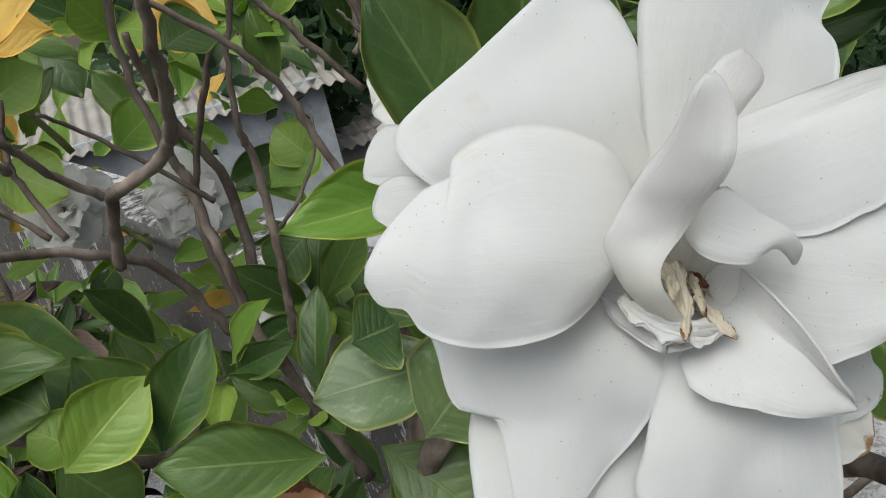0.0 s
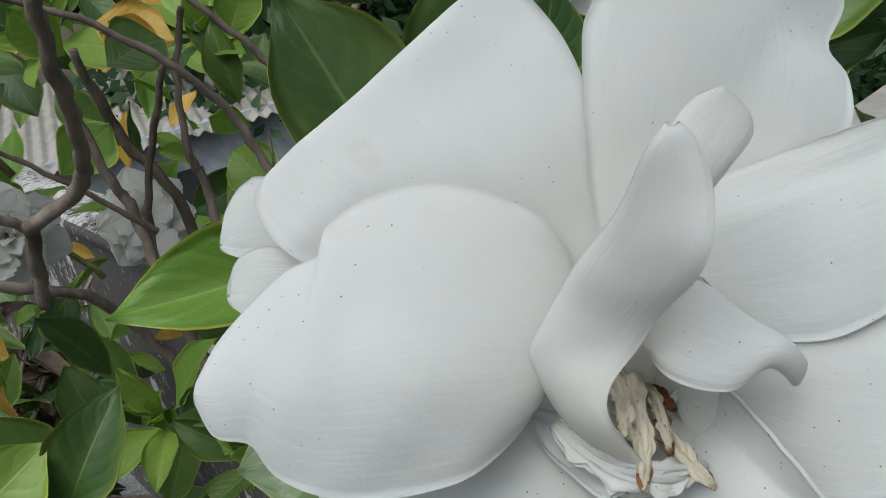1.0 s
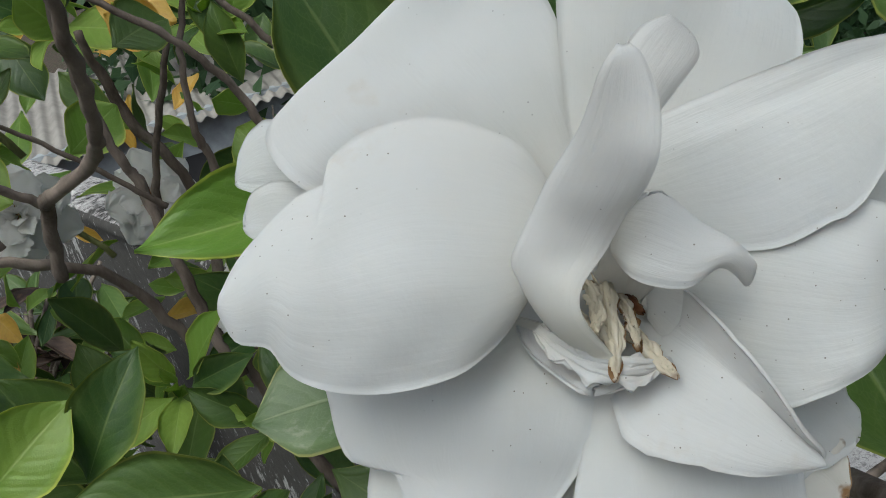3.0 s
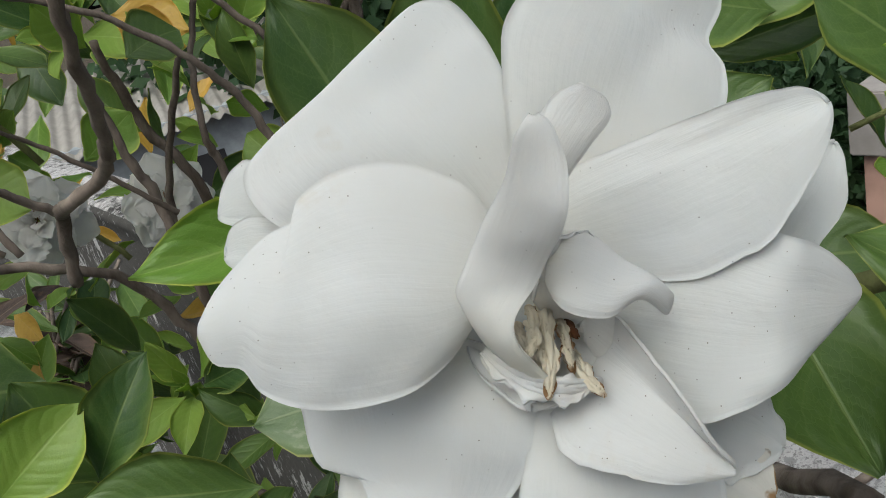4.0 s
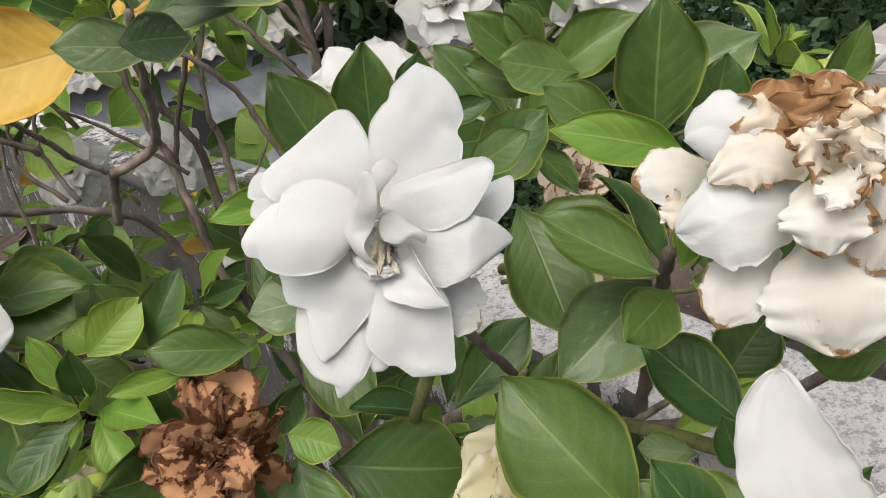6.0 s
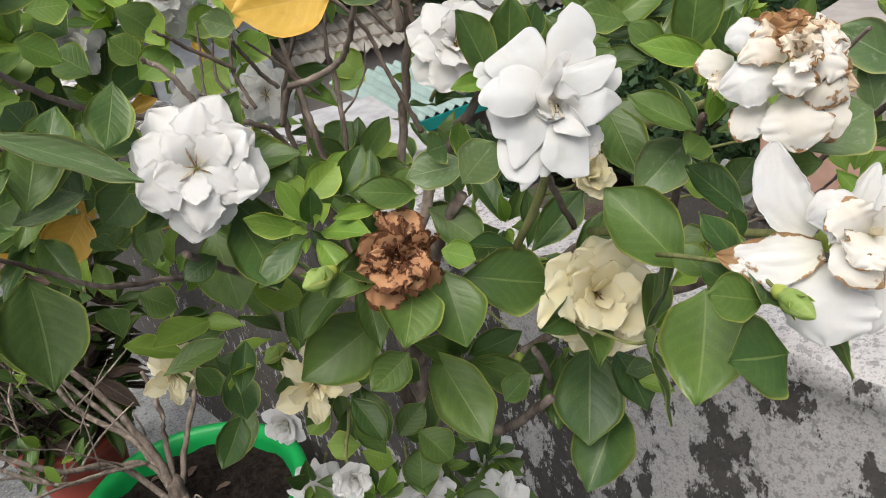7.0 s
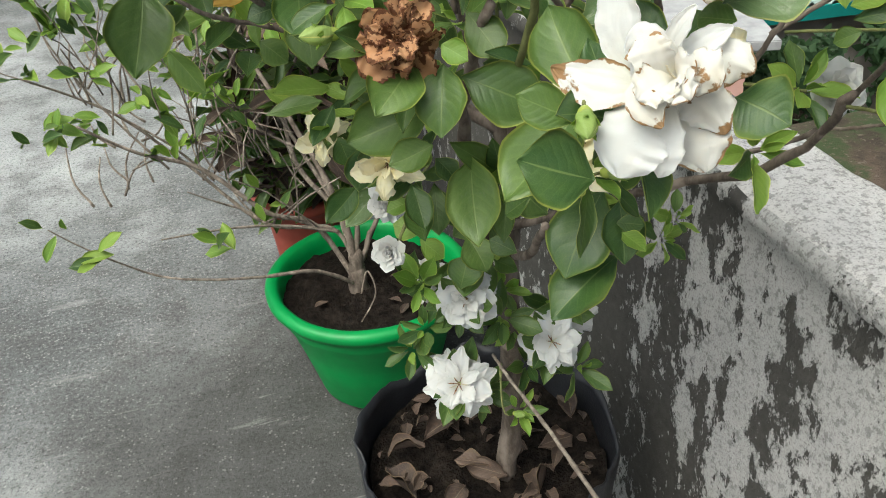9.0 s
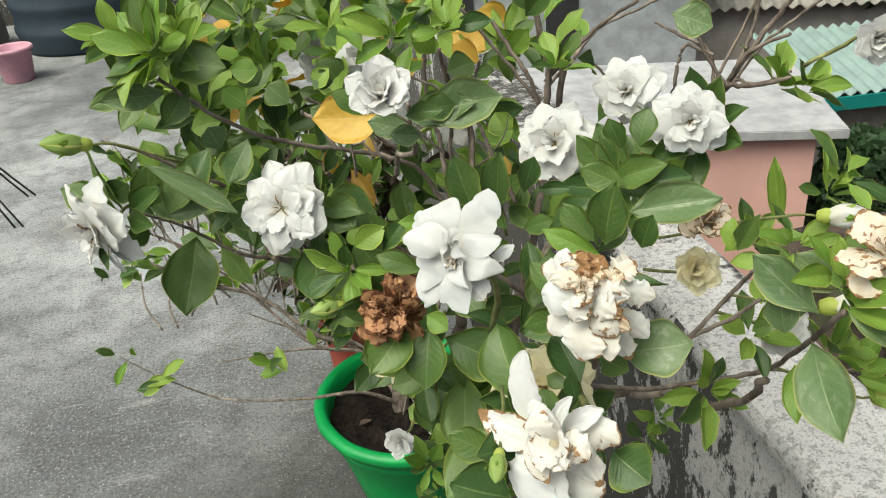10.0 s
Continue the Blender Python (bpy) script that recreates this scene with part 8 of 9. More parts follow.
small_leaf(bare_shrub, (-0.625, 1.126, 0.482), (-1.03, -0.23, 0.70), 0.064, "fresh", 27)
small_leaf(bare_shrub, (-0.631, 1.117, 0.468), (0.69, -0.91, 1.58), 0.070, "leaf", 28)
small_leaf(bare_shrub, (-0.604, 1.117, 0.466), (-0.99, 0.56, -0.38), 0.071, "fresh", 29)
small_leaf(bare_shrub, (-0.817, 1.216, 0.755), (-0.25, -0.33, -0.04), 0.035, "fresh", 30)
small_leaf(bare_shrub, (-0.795, 1.222, 0.762), (-0.94, -0.24, 0.39), 0.053, "fresh", 31)
small_leaf(bare_shrub, (-0.812, 1.219, 0.760), (-1.34, 0.82, -0.60), 0.039, "fresh", 32)
small_leaf(bare_shrub, (-0.829, 1.216, 0.759), (-0.64, -0.73, 0.50), 0.033, "leaf", 33)
small_leaf(bare_shrub, (-0.838, 1.219, 0.771), (-1.60, 0.09, -0.13), 0.064, "fresh", 34)
small_leaf(bare_shrub, (-0.912, 1.049, 0.613), (-0.71, -0.40, -1.02), 0.056, "fresh", 35)
small_leaf(bare_shrub, (-0.930, 1.054, 0.631), (-1.07, -0.77, 1.23), 0.049, "leaf", 36)
small_leaf(bare_shrub, (-0.893, 1.056, 0.619), (0.06, -0.93, 2.19), 0.034, "fresh", 37)
small_leaf(bare_shrub, (-0.508, 1.175, 0.516), (0.66, 0.36, -0.21), 0.035, "fresh", 38)
small_leaf(bare_shrub, (-0.522, 1.159, 0.488), (-0.31, 0.09, 1.22), 0.051, "fresh", 39)
small_leaf(bare_shrub, (-0.483, 1.168, 0.507), (0.79, 0.01, 1.25), 0.050, "leaf", 40)
small_leaf(bare_shrub, (-0.680, 1.252, 0.740), (-0.58, -0.10, 1.47), 0.070, "leaf", 41)
small_leaf(bare_shrub, (-0.703, 1.255, 0.750), (-0.28, -0.52, 1.17), 0.035, "fresh", 42)
small_leaf(bare_shrub, (-0.677, 1.253, 0.741), (-0.43, 1.08, -1.55), 0.044, "fresh", 43)
small_leaf(bare_shrub, (-0.669, 1.249, 0.731), (-0.29, -0.12, 0.73), 0.043, "fresh", 44)
small_leaf(bare_shrub, (-0.698, 1.288, 0.839), (1.95, -0.10, 0.84), 0.040, "fresh", 45)
small_leaf(bare_shrub, (-0.713, 1.295, 0.863), (-0.65, -0.16, 0.05), 0.053, "fresh", 46)
small_leaf(bare_shrub, (-0.710, 1.288, 0.843), (0.58, 1.21, 1.07), 0.055, "fresh", 47)
small_leaf(bare_shrub, (-0.831, 1.297, 0.917), (1.36, 1.23, 0.88), 0.036, "leaf", 48)
small_leaf(bare_shrub, (-0.850, 1.298, 0.931), (-0.81, -0.82, 2.77), 0.065, "fresh", 49)
small_leaf(bare_shrub, (-0.853, 1.291, 0.908), (0.20, 0.87, 0.10), 0.055, "fresh", 50)
small_leaf(bare_shrub, (-0.841, 1.297, 0.924), (-0.20, -1.23, 1.45), 0.034, "fresh", 51)
small_leaf(bare_shrub, (-0.838, 1.295, 0.915), (-1.00, -0.00, 1.95), 0.070, "leaf", 52)
small_leaf(bare_shrub, (-0.875, 1.302, 0.963), (-0.24, -0.80, 0.83), 0.070, "leaf", 53)
small_leaf(bare_shrub, (-0.881, 1.305, 0.979), (-0.34, -0.46, 0.41), 0.061, "leaf", 54)
small_leaf(bare_shrub, (-0.866, 1.304, 0.962), (-0.47, -0.31, 0.83), 0.040, "fresh", 55)
small_leaf(bare_shrub, (-0.847, 1.307, 0.962), (0.71, -1.29, 1.00), 0.045, "leaf", 56)
small_leaf(bare_shrub, (-0.874, 1.304, 0.968), (-0.01, -1.23, 1.80), 0.044, "fresh", 57)
small_leaf(bare_shrub, (-0.909, 1.262, 0.851), (0.43, -1.15, 0.33), 0.069, "fresh", 58)
small_leaf(bare_shrub, (-0.923, 1.259, 0.851), (-0.98, -1.49, 0.56), 0.061, "leaf", 59)
small_leaf(bare_shrub, (-0.904, 1.261, 0.846), (-0.00, -0.43, 2.04), 0.036, "leaf", 60)
small_leaf(bare_shrub, (-0.903, 1.265, 0.858), (-0.07, -1.74, 0.58), 0.054, "leaf", 61)
small_leaf(bare_shrub, (-0.684, 1.232, 0.646), (-1.48, -0.73, 1.89), 0.051, "fresh", 62)
small_leaf(bare_shrub, (-0.669, 1.238, 0.655), (-0.23, 0.33, 1.35), 0.060, "fresh", 63)
small_leaf(bare_shrub, (-0.690, 1.238, 0.660), (-1.49, -0.96, 0.53), 0.044, "fresh", 64)
small_leaf(bare_shrub, (-0.715, 1.233, 0.654), (-0.23, -2.07, 1.28), 0.066, "leaf", 65)
small_leaf(bare_shrub, (-0.663, 1.238, 0.655), (0.97, -1.04, 2.30), 0.053, "fresh", 66)
small_leaf(bare_shrub, (-0.702, 1.228, 0.642), (-1.10, -0.02, 0.71), 0.033, "leaf", 67)
small_leaf(bare_shrub, (-0.677, 1.228, 0.639), (0.45, -0.69, 1.89), 0.048, "fresh", 68)
small_leaf(bare_shrub, (-0.675, 1.242, 0.665), (-0.31, 0.90, -0.10), 0.040, "fresh", 69)
small_leaf(bare_shrub, (-0.791, 1.217, 0.725), (-0.49, 0.20, 1.07), 0.036, "leaf", 70)
small_leaf(bare_shrub, (-0.820, 1.206, 0.712), (0.59, -0.32, 1.79), 0.041, "leaf", 71)
small_leaf(bare_shrub, (-0.797, 1.207, 0.705), (-1.42, -1.78, 1.15), 0.046, "fresh", 72)
small_leaf(bare_shrub, (-0.806, 1.217, 0.729), (-1.81, -0.22, -0.43), 0.066, "leaf", 73)
small_leaf(bare_shrub, (-0.831, 1.214, 0.731), (-1.21, 0.63, 0.40), 0.069, "fresh", 74)
small_leaf(bare_shrub, (-0.590, 1.355, 0.832), (-0.23, 0.58, 2.24), 0.036, "leaf", 75)
small_leaf(bare_shrub, (-0.568, 1.357, 0.839), (0.23, 0.33, 0.65), 0.055, "fresh", 76)
small_leaf(bare_shrub, (-0.601, 1.352, 0.824), (-0.11, 0.35, 2.09), 0.040, "fresh", 77)
small_leaf(bare_shrub, (-0.789, 1.315, 0.962), (-0.10, 0.50, -0.07), 0.060, "fresh", 78)
small_leaf(bare_shrub, (-0.767, 1.312, 0.941), (-0.66, 0.00, 0.29), 0.053, "fresh", 79)
small_leaf(bare_shrub, (-0.762, 1.314, 0.946), (-0.27, -1.14, -0.16), 0.049, "leaf", 80)
small_leaf(bare_shrub, (-0.762, 1.310, 0.931), (-0.93, 0.47, 1.94), 0.061, "leaf", 81)
small_leaf(bare_shrub, (-0.811, 1.298, 0.912), (-0.69, 0.64, 0.22), 0.033, "leaf", 82)
small_leaf(bare_shrub, (-0.821, 1.300, 0.921), (0.55, 0.71, 2.07), 0.071, "fresh", 83)
small_leaf(bare_shrub, (-0.840, 1.295, 0.916), (-0.57, 0.57, 1.75), 0.043, "fresh", 84)
small_leaf(bare_shrub, (-0.799, 1.302, 0.917), (-0.38, 0.67, 0.81), 0.036, "leaf", 85)
small_leaf(bare_shrub, (-0.806, 1.298, 0.908), (-0.53, -0.12, 0.83), 0.049, "leaf", 86)
small_leaf(bare_shrub, (-0.836, 1.298, 0.923), (-0.73, -1.47, 0.16), 0.053, "fresh", 87)
small_leaf(bare_shrub, (-0.765, 1.362, 0.890), (1.19, 0.23, -0.05), 0.034, "fresh", 88)
small_leaf(bare_shrub, (-0.740, 1.360, 0.875), (-0.79, -0.30, -0.06), 0.044, "fresh", 89)
small_leaf(bare_shrub, (-0.761, 1.356, 0.870), (-0.93, -0.10, 0.75), 0.061, "leaf", 90)
small_leaf(bare_shrub, (-0.756, 1.357, 0.870), (-1.39, -0.35, -0.14), 0.065, "fresh", 91)
small_leaf(bare_shrub, (-0.730, 1.364, 0.886), (0.41, 1.13, 0.33), 0.059, "fresh", 92)
small_leaf(bare_shrub, (-0.649, 1.341, 0.797), (0.65, -1.16, 2.01), 0.060, "fresh", 93)
small_leaf(bare_shrub, (-0.658, 1.342, 0.802), (-0.58, -1.18, 1.70), 0.055, "fresh", 94)
small_leaf(bare_shrub, (-0.671, 1.342, 0.803), (1.15, -0.95, 0.83), 0.066, "leaf", 95)
small_leaf(bare_shrub, (-0.645, 1.335, 0.779), (-0.62, -0.59, 0.41), 0.046, "fresh", 96)
small_leaf(bare_shrub, (-0.673, 1.339, 0.795), (-0.94, 0.46, 0.48), 0.039, "fresh", 97)
small_leaf(bare_shrub, (-0.644, 1.339, 0.789), (0.61, -0.14, -1.05), 0.073, "fresh", 98)
small_leaf(bare_shrub, (-0.794, 1.278, 0.841), (-1.70, -1.31, 0.70), 0.039, "fresh", 99)
small_leaf(bare_shrub, (-0.803, 1.272, 0.828), (1.46, -0.33, 0.62), 0.064, "fresh", 100)
small_leaf(bare_shrub, (-0.818, 1.271, 0.830), (-0.94, -0.21, 0.93), 0.050, "leaf", 101)
small_leaf(bare_shrub, (-0.801, 1.276, 0.838), (0.98, -1.11, -0.18), 0.035, "fresh", 102)
small_leaf(bare_shrub, (-0.800, 1.271, 0.824), (0.78, -0.43, -0.24), 0.044, "fresh", 103)
small_leaf(bare_shrub, (-0.819, 1.274, 0.838), (-1.55, -0.68, 0.45), 0.060, "fresh", 104)
small_leaf(bare_shrub, (-0.927, 1.172, 0.763), (-1.04, 1.18, -1.17), 0.045, "leaf", 105)
small_leaf(bare_shrub, (-0.897, 1.173, 0.750), (-0.19, 0.70, -0.44), 0.040, "fresh", 106)
small_leaf(bare_shrub, (-0.926, 1.168, 0.754), (-0.96, -0.19, 1.39), 0.041, "leaf", 107)
small_leaf(bare_shrub, (-0.906, 1.172, 0.752), (0.77, -0.49, 0.40), 0.057, "leaf", 108)
small_leaf(bare_shrub, (-0.657, 1.373, 0.898), (0.54, -1.09, 1.05), 0.049, "leaf", 109)
small_leaf(bare_shrub, (-0.708, 1.373, 0.908), (-1.24, 0.40, 0.61), 0.061, "leaf", 110)
small_leaf(bare_shrub, (-0.694, 1.372, 0.902), (0.31, -1.29, 1.90), 0.039, "fresh", 111)
small_leaf(bare_shrub, (-0.671, 1.373, 0.902), (0.85, -1.15, 0.80), 0.070, "leaf", 112)
small_leaf(bare_shrub, (-0.678, 1.376, 0.911), (0.50, -0.03, 0.72), 0.057, "leaf", 113)
small_leaf(bare_shrub, (-0.891, 1.284, 0.910), (-1.06, 1.10, 0.64), 0.059, "fresh", 114)
small_leaf(bare_shrub, (-0.899, 1.278, 0.893), (0.76, 0.97, 0.78), 0.054, "leaf", 115)
small_leaf(bare_shrub, (-0.940, 1.270, 0.897), (-0.47, 0.56, 1.64), 0.035, "fresh", 116)
small_leaf(bare_shrub, (-0.904, 1.280, 0.904), (-0.61, -0.01, 0.02), 0.034, "fresh", 117)
small_leaf(bare_shrub, (-0.925, 1.274, 0.898), (-0.54, -1.66, 0.06), 0.070, "leaf", 118)
small_leaf(bare_shrub, (-0.537, 1.366, 0.687), (-1.06, -0.79, 1.05), 0.048, "fresh", 119)
small_leaf(bare_shrub, (-0.556, 1.380, 0.720), (1.03, -0.25, -1.30), 0.043, "fresh", 120)
small_leaf(bare_shrub, (-0.522, 1.365, 0.684), (0.30, -1.56, 0.77), 0.046, "fresh", 121)
small_leaf(bare_shrub, (-0.526, 1.372, 0.700), (0.47, 0.79, 1.11), 0.044, "fresh", 122)
small_leaf(bare_shrub, (-0.534, 1.376, 0.710), (-1.31, 0.33, 0.13), 0.071, "fresh", 123)
small_leaf(bare_shrub, (-0.569, 1.372, 0.700), (0.61, 1.92, 1.50), 0.044, "fresh", 124)
small_leaf(bare_shrub, (-0.573, 1.432, 0.874), (0.36, 2.66, 0.69), 0.036, "leaf", 125)
small_leaf(bare_shrub, (-0.616, 1.433, 0.880), (0.34, 1.80, 1.56), 0.050, "leaf", 126)
small_leaf(bare_shrub, (-0.622, 1.433, 0.880), (-0.85, -2.11, -0.26), 0.071, "fresh", 127)
small_leaf(bare_shrub, (-0.561, 1.439, 0.897), (-0.44, -0.41, 0.15), 0.071, "fresh", 128)
small_leaf(bare_shrub, (-0.596, 1.431, 0.872), (-0.35, -2.01, 0.99), 0.045, "leaf", 129)
small_leaf(bare_shrub, (-0.595, 1.434, 0.882), (0.51, -1.32, 0.26), 0.041, "leaf", 130)
small_leaf(bare_shrub, (-0.524, 1.235, 0.550), (-0.77, -1.00, -0.61), 0.050, "leaf", 131)
small_leaf(bare_shrub, (-0.519, 1.229, 0.538), (-0.39, -0.19, 0.69), 0.053, "fresh", 132)
small_leaf(bare_shrub, (-0.563, 1.230, 0.539), (-0.20, -0.36, 0.99), 0.041, "leaf", 133)
small_leaf(bare_shrub, (-0.540, 1.224, 0.528), (-0.16, 1.13, 1.58), 0.049, "leaf", 134)
stem("twig", bare_shrub, [(-0.838, 1.280, 0.532), (-0.855, 1.335, 0.564), (-0.847, 1.394, 0.601)], 0.0028, 0.0014, GREYTWIG, 8, 0.001, 300)
stem("twig", bare_shrub, [(-0.798, 1.414, 0.784), (-0.820, 1.461, 0.818), (-0.816, 1.513, 0.860)], 0.0028, 0.0014, GREYTWIG, 8, 0.001, 301)
stem("twig", bare_shrub, [(-0.478, 1.480, 0.747), (-0.491, 1.542, 0.815), (-0.461, 1.600, 0.889)], 0.0028, 0.0014, GREYTWIG, 8, 0.001, 302)
stem("twig", bare_shrub, [(-0.543, 1.208, 0.605), (-0.528, 1.267, 0.643), (-0.483, 1.320, 0.675)], 0.0028, 0.0014, GREYTWIG, 8, 0.001, 303)
stem("twig", bare_shrub, [(-0.768, 1.366, 0.651), (-0.782, 1.420, 0.691), (-0.767, 1.478, 0.735)], 0.0028, 0.0014, GREYTWIG, 8, 0.001, 304)
stem("twig", bare_shrub, [(-0.777, 1.408, 0.790), (-0.751, 1.456, 0.806), (-0.712, 1.498, 0.809)], 0.0028, 0.0014, GREYTWIG, 8, 0.001, 305)
stem("twig", bare_shrub, [(-0.615, 1.366, 0.582), (-0.633, 1.420, 0.613), (-0.625, 1.476, 0.652)], 0.0028, 0.0014, GREYTWIG, 8, 0.001, 306)
stem("twig", bare_shrub, [(-0.812, 1.344, 0.520), (-0.790, 1.400, 0.546), (-0.746, 1.452, 0.559)], 0.0028, 0.0014, GREYTWIG, 8, 0.001, 307)
stem("twig", bare_shrub, [(-0.717, 1.407, 0.727), (-0.753, 1.461, 0.778), (-0.752, 1.521, 0.845)], 0.0028, 0.0014, GREYTWIG, 8, 0.001, 308)
stem("twig", bare_shrub, [(-0.544, 1.259, 0.649), (-0.572, 1.317, 0.689), (-0.567, 1.377, 0.743)], 0.0028, 0.0014, GREYTWIG, 8, 0.001, 309)
stem("twig", bare_shrub, [(-0.542, 1.408, 0.736), (-0.492, 1.462, 0.784), (-0.412, 1.505, 0.810)], 0.0028, 0.0014, GREYTWIG, 8, 0.001, 310)
stem("twig", bare_shrub, [(-0.536, 1.196, 0.480), (-0.578, 1.265, 0.529), (-0.581, 1.340, 0.598)], 0.0028, 0.0014, GREYTWIG, 8, 0.001, 311)
stem("twig", bare_shrub, [(-0.694, 1.419, 0.798), (-0.698, 1.468, 0.830), (-0.679, 1.517, 0.863)], 0.0028, 0.0014, GREYTWIG, 8, 0.001, 312)
stem("twig", bare_shrub, [(-0.476, 1.425, 0.586), (-0.491, 1.475, 0.607), (-0.486, 1.527, 0.637)], 0.0028, 0.0014, GREYTWIG, 8, 0.001, 313)
stem("twig", bare_shrub, [(-0.465, 1.443, 0.665), (-0.467, 1.505, 0.726), (-0.429, 1.563, 0.789)], 0.0028, 0.0014, GREYTWIG, 8, 0.001, 314)
stem("twig", bare_shrub, [(-0.830, 1.404, 0.759), (-0.780, 1.464, 0.803), (-0.702, 1.516, 0.822)], 0.0028, 0.0014, GREYTWIG, 8, 0.001, 315)
stem("twig", bare_shrub, [(-0.509, 1.367, 0.473), (-0.529, 1.419, 0.494), (-0.528, 1.475, 0.524)], 0.0028, 0.0014, GREYTWIG, 8, 0.001, 316)
stem("twig", bare_shrub, [(-0.796, 1.296, 0.661), (-0.830, 1.337, 0.674), (-0.847, 1.384, 0.700)], 0.0028, 0.0014, GREYTWIG, 8, 0.001, 317)
stem("twig", bare_shrub, [(-0.756, 1.323, 0.747), (-0.752, 1.382, 0.800), (-0.713, 1.440, 0.848)], 0.0028, 0.0014, GREYTWIG, 8, 0.001, 318)
stem("twig", bare_shrub, [(-0.503, 1.435, 0.635), (-0.517, 1.493, 0.679), (-0.498, 1.550, 0.729)], 0.0028, 0.0014, GREYTWIG, 8, 0.001, 319)
stem("twig", bare_shrub, [(-0.744, 1.337, 0.544), (-0.755, 1.393, 0.580), (-0.738, 1.453, 0.619)], 0.0028, 0.0014, GREYTWIG, 8, 0.001, 320)
stem("twig", bare_shrub, [(-0.825, 1.281, 0.810), (-0.840, 1.326, 0.836), (-0.836, 1.376, 0.868)], 0.0028, 0.0014, GREYTWIG, 8, 0.001, 321)
stem("twig", bare_shrub, [(-0.632, 1.288, 0.554), (-0.635, 1.346, 0.590), (-0.610, 1.404, 0.626)], 0.0028, 0.0014, GREYTWIG, 8, 0.001, 322)
stem("twig", bare_shrub, [(-0.503, 1.255, 0.421), (-0.469, 1.312, 0.449), (-0.409, 1.357, 0.464)], 0.0028, 0.0014, GREYTWIG, 8, 0.001, 323)
stem("twig", bare_shrub, [(-0.629, 1.447, 0.659), (-0.614, 1.514, 0.729), (-0.556, 1.574, 0.793)], 0.0028, 0.0014, GREYTWIG, 8, 0.001, 324)
stem("twig", bare_shrub, [(-0.586, 1.355, 0.812), (-0.575, 1.416, 0.880), (-0.521, 1.470, 0.942)], 0.0028, 0.0014, GREYTWIG, 8, 0.001, 325)
stem("twig", bare_shrub, [(-0.593, 1.389, 0.683), (-0.574, 1.456, 0.755), (-0.510, 1.515, 0.819)], 0.0028, 0.0014, GREYTWIG, 8, 0.001, 326)
stem("twig", bare_shrub, [(-0.587, 1.507, 0.794), (-0.621, 1.554, 0.826), (-0.630, 1.606, 0.874)], 0.0028, 0.0014, GREYTWIG, 8, 0.001, 327)
stem("twig", bare_shrub, [(-0.471, 1.327, 0.537), (-0.478, 1.387, 0.577), (-0.454, 1.445, 0.621)], 0.0028, 0.0014, GREYTWIG, 8, 0.001, 328)
stem("twig", bare_shrub, [(-0.785, 1.264, 0.593), (-0.816, 1.309, 0.611), (-0.828, 1.362, 0.642)], 0.0028, 0.0014, GREYTWIG, 8, 0.001, 329)
stem("twig", bare_shrub, [(-0.861, 1.217, 0.572), (-0.895, 1.273, 0.613), (-0.898, 1.337, 0.666)], 0.0028, 0.0014, GREYTWIG, 8, 0.001, 330)
stem("twig", bare_shrub, [(-0.798, 1.319, 0.547), (-0.793, 1.380, 0.589), (-0.757, 1.441, 0.625)], 0.0028, 0.0014, GREYTWIG, 8, 0.001, 331)
stem("twig", bare_shrub, [(-0.732, 1.387, 0.670), (-0.768, 1.431, 0.689), (-0.785, 1.482, 0.724)], 0.0028, 0.0014, GREYTWIG, 8, 0.001, 332)
stem("twig", bare_shrub, [(-0.604, 1.310, 0.555), (-0.625, 1.363, 0.581), (-0.622, 1.419, 0.615)], 0.0028, 0.0014, GREYTWIG, 8, 0.001, 333)


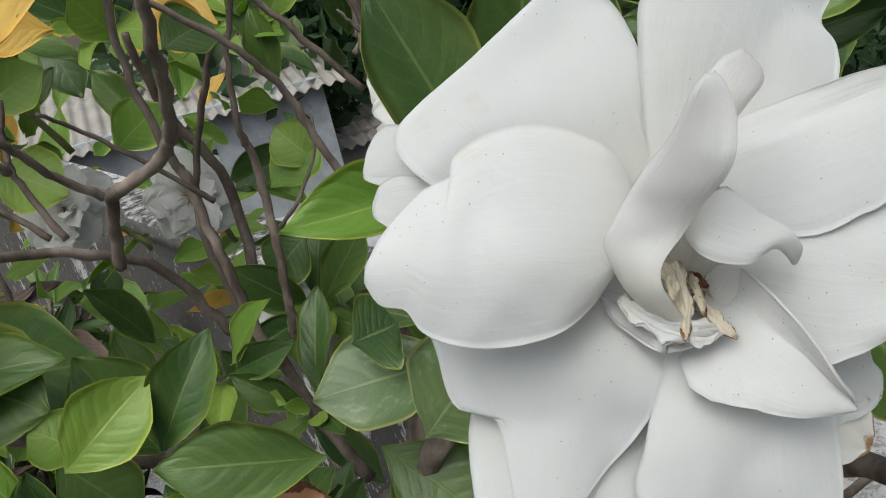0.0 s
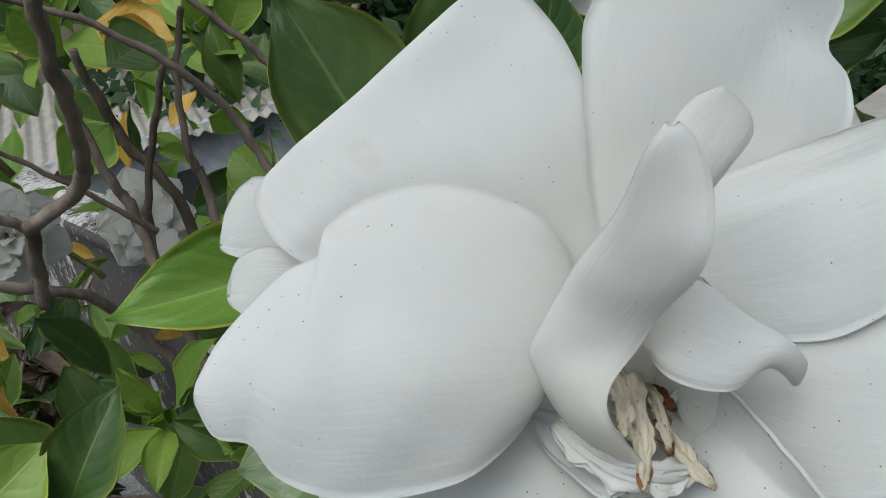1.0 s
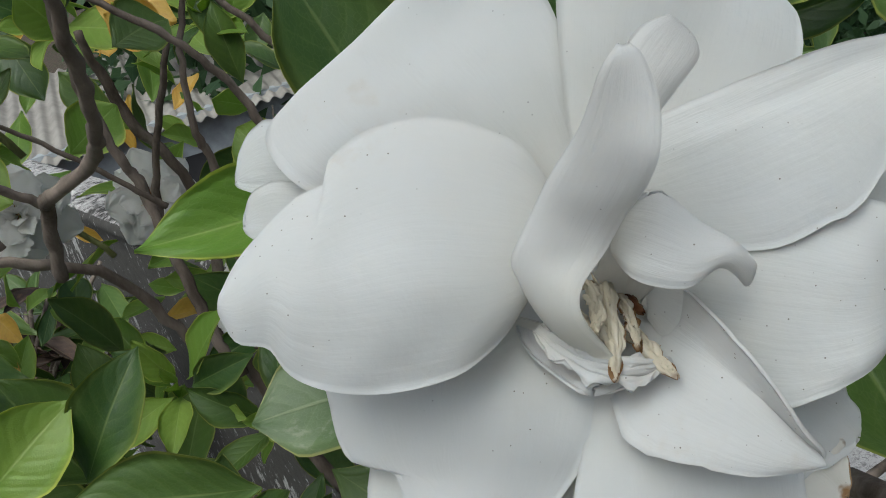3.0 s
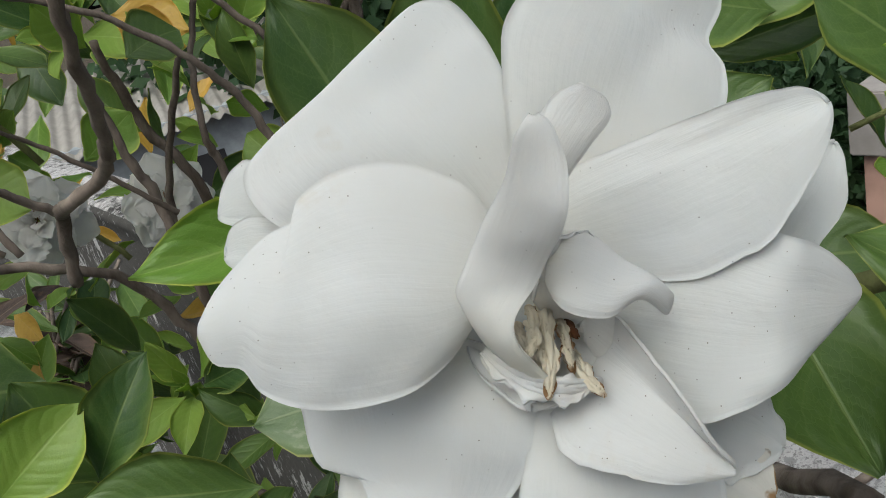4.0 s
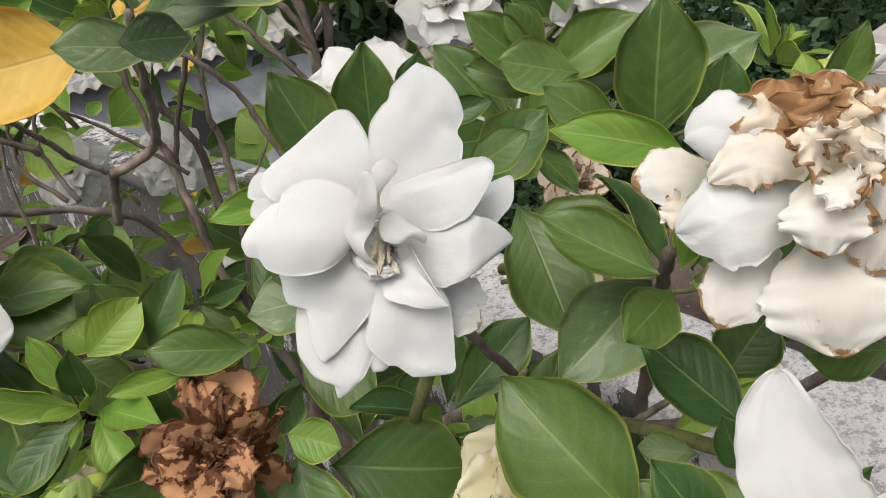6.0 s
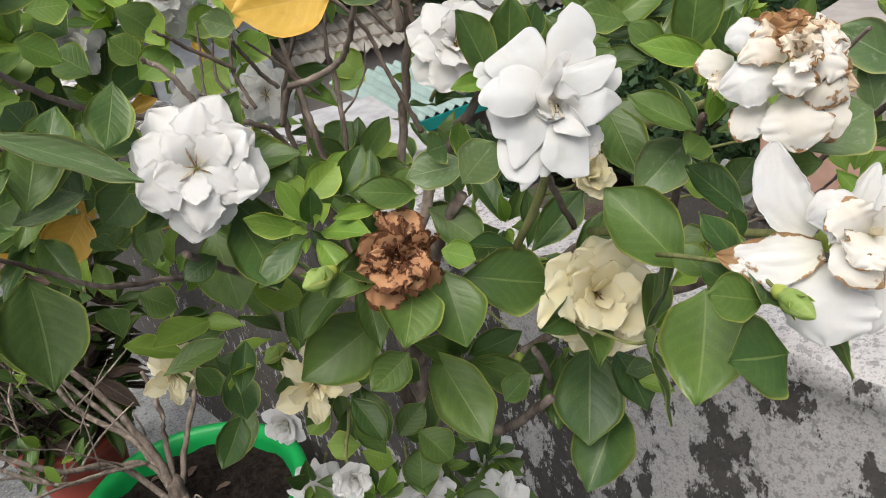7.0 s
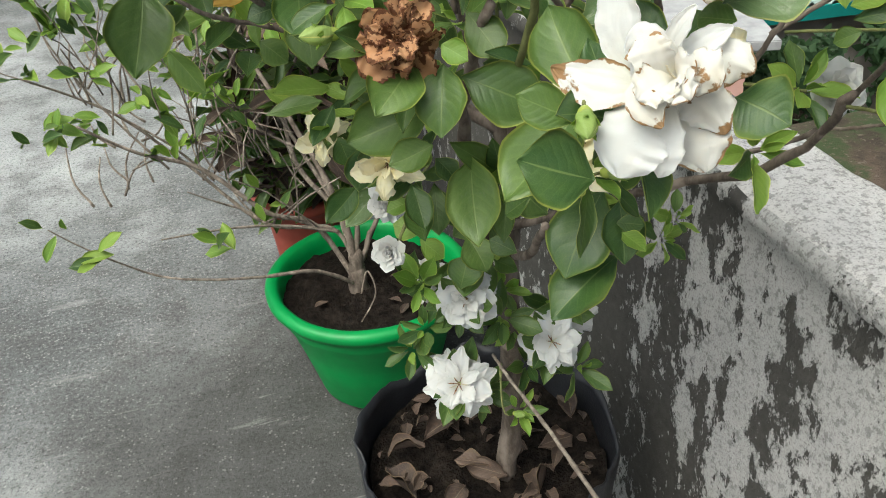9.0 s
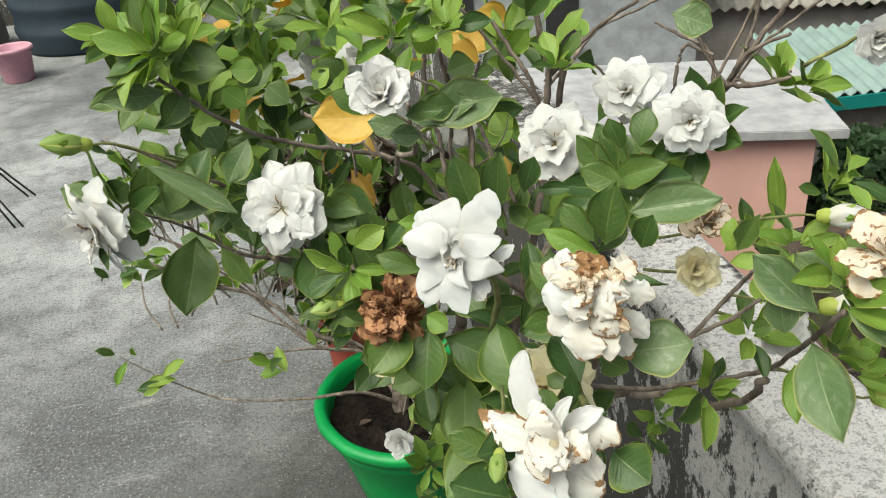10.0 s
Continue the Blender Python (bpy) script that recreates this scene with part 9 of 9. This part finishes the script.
# finer side twigs with pairs of new leaves
fine_rng = random.Random(23)
for i in range(26):
    b = Vector((-0.42, 1.20, 0.47)).lerp(Vector((-0.84, 1.26, 0.80)), fine_rng.random()) + Vector((fine_rng.uniform(-0.05, 0.05), fine_rng.uniform(-0.06, 0.14), fine_rng.uniform(-0.04, 0.06)))
    d = Vector((fine_rng.uniform(-0.9, 0.25), fine_rng.uniform(-0.3, 0.5), fine_rng.uniform(0.3, 1.0))).normalized()
    ln = fine_rng.uniform(0.10, 0.26)
    e = b + d * ln + Vector((0, 0, fine_rng.uniform(-0.02, 0.04)))
    stem("twig", bare_shrub, [b, b.lerp(e, 0.5) + Vector((fine_rng.uniform(-0.015, 0.015), 0, 0.012)), e], 0.0019, 0.0009, GREYTWIG, 8, 0.002, 400 + i, 5)
    for j in range(fine_rng.choice((2, 3, 4)) if i % 3 == 0 else 0):
        small_leaf(bare_shrub, b.lerp(e, fine_rng.uniform(0.6, 1.0)), (fine_rng.uniform(-1, 0.6), fine_rng.uniform(-1, 0.6), fine_rng.uniform(-0.3, 1.2)), fine_rng.uniform(0.026, 0.055), "leaf" if j % 3 == 0 else "fresh", 500 + i * 7 + j)


# ---- the plant in the red pot ----
def dracaena():
    t = thing("potted_foliage_plant", (RED_POT_AT[0], RED_POT_AT[1], 0.27), "straggly dark-leaved plant with dry drooping strap leaves in a red pot", "potted plant")
    rng = random.Random(4)
    for k in range(19):
        x, y = RED_POT_AT[0] + rng.uniform(-0.09, 0.09), RED_POT_AT[1] + rng.uniform(-0.09, 0.09)
        h = rng.uniform(0.25, 0.72)
        top = (x + rng.uniform(-0.16, 0.26), y + rng.uniform(-0.2, 0.1), 0.24 + h)
        stem("stalk", t, [(x, y, 0.265), (x + rng.uniform(-0.03, 0.03), y, 0.27 + h * 0.5), top], 0.006, 0.004, GREYTWIG, 8, 0.002, k)
        for j in range(26):
            f = rng.uniform(0.1, 1.0)
            b = Vector((x, y, 0.27)).lerp(Vector(top), f)
            az = rng.uniform(0, 6.28)
            el = rng.uniform(-0.9, 0.9)
            d = Vector((math.cos(az) * math.cos(el), math.sin(az) * math.cos(el), math.sin(el)))
            ln = rng.uniform(0.08, 0.16)
            kind = "dry" if rng.random() < 0.35 else "leaf"
            part_mesh("leaf", LEAF_MESHES[(kind, j % 5)], t, leaf_matrix(b, b + d * ln, ln * rng.uniform(0.13, 0.36), (rng.uniform(-0.5, 0.5), -0.5, 0.9)))


dracaena()
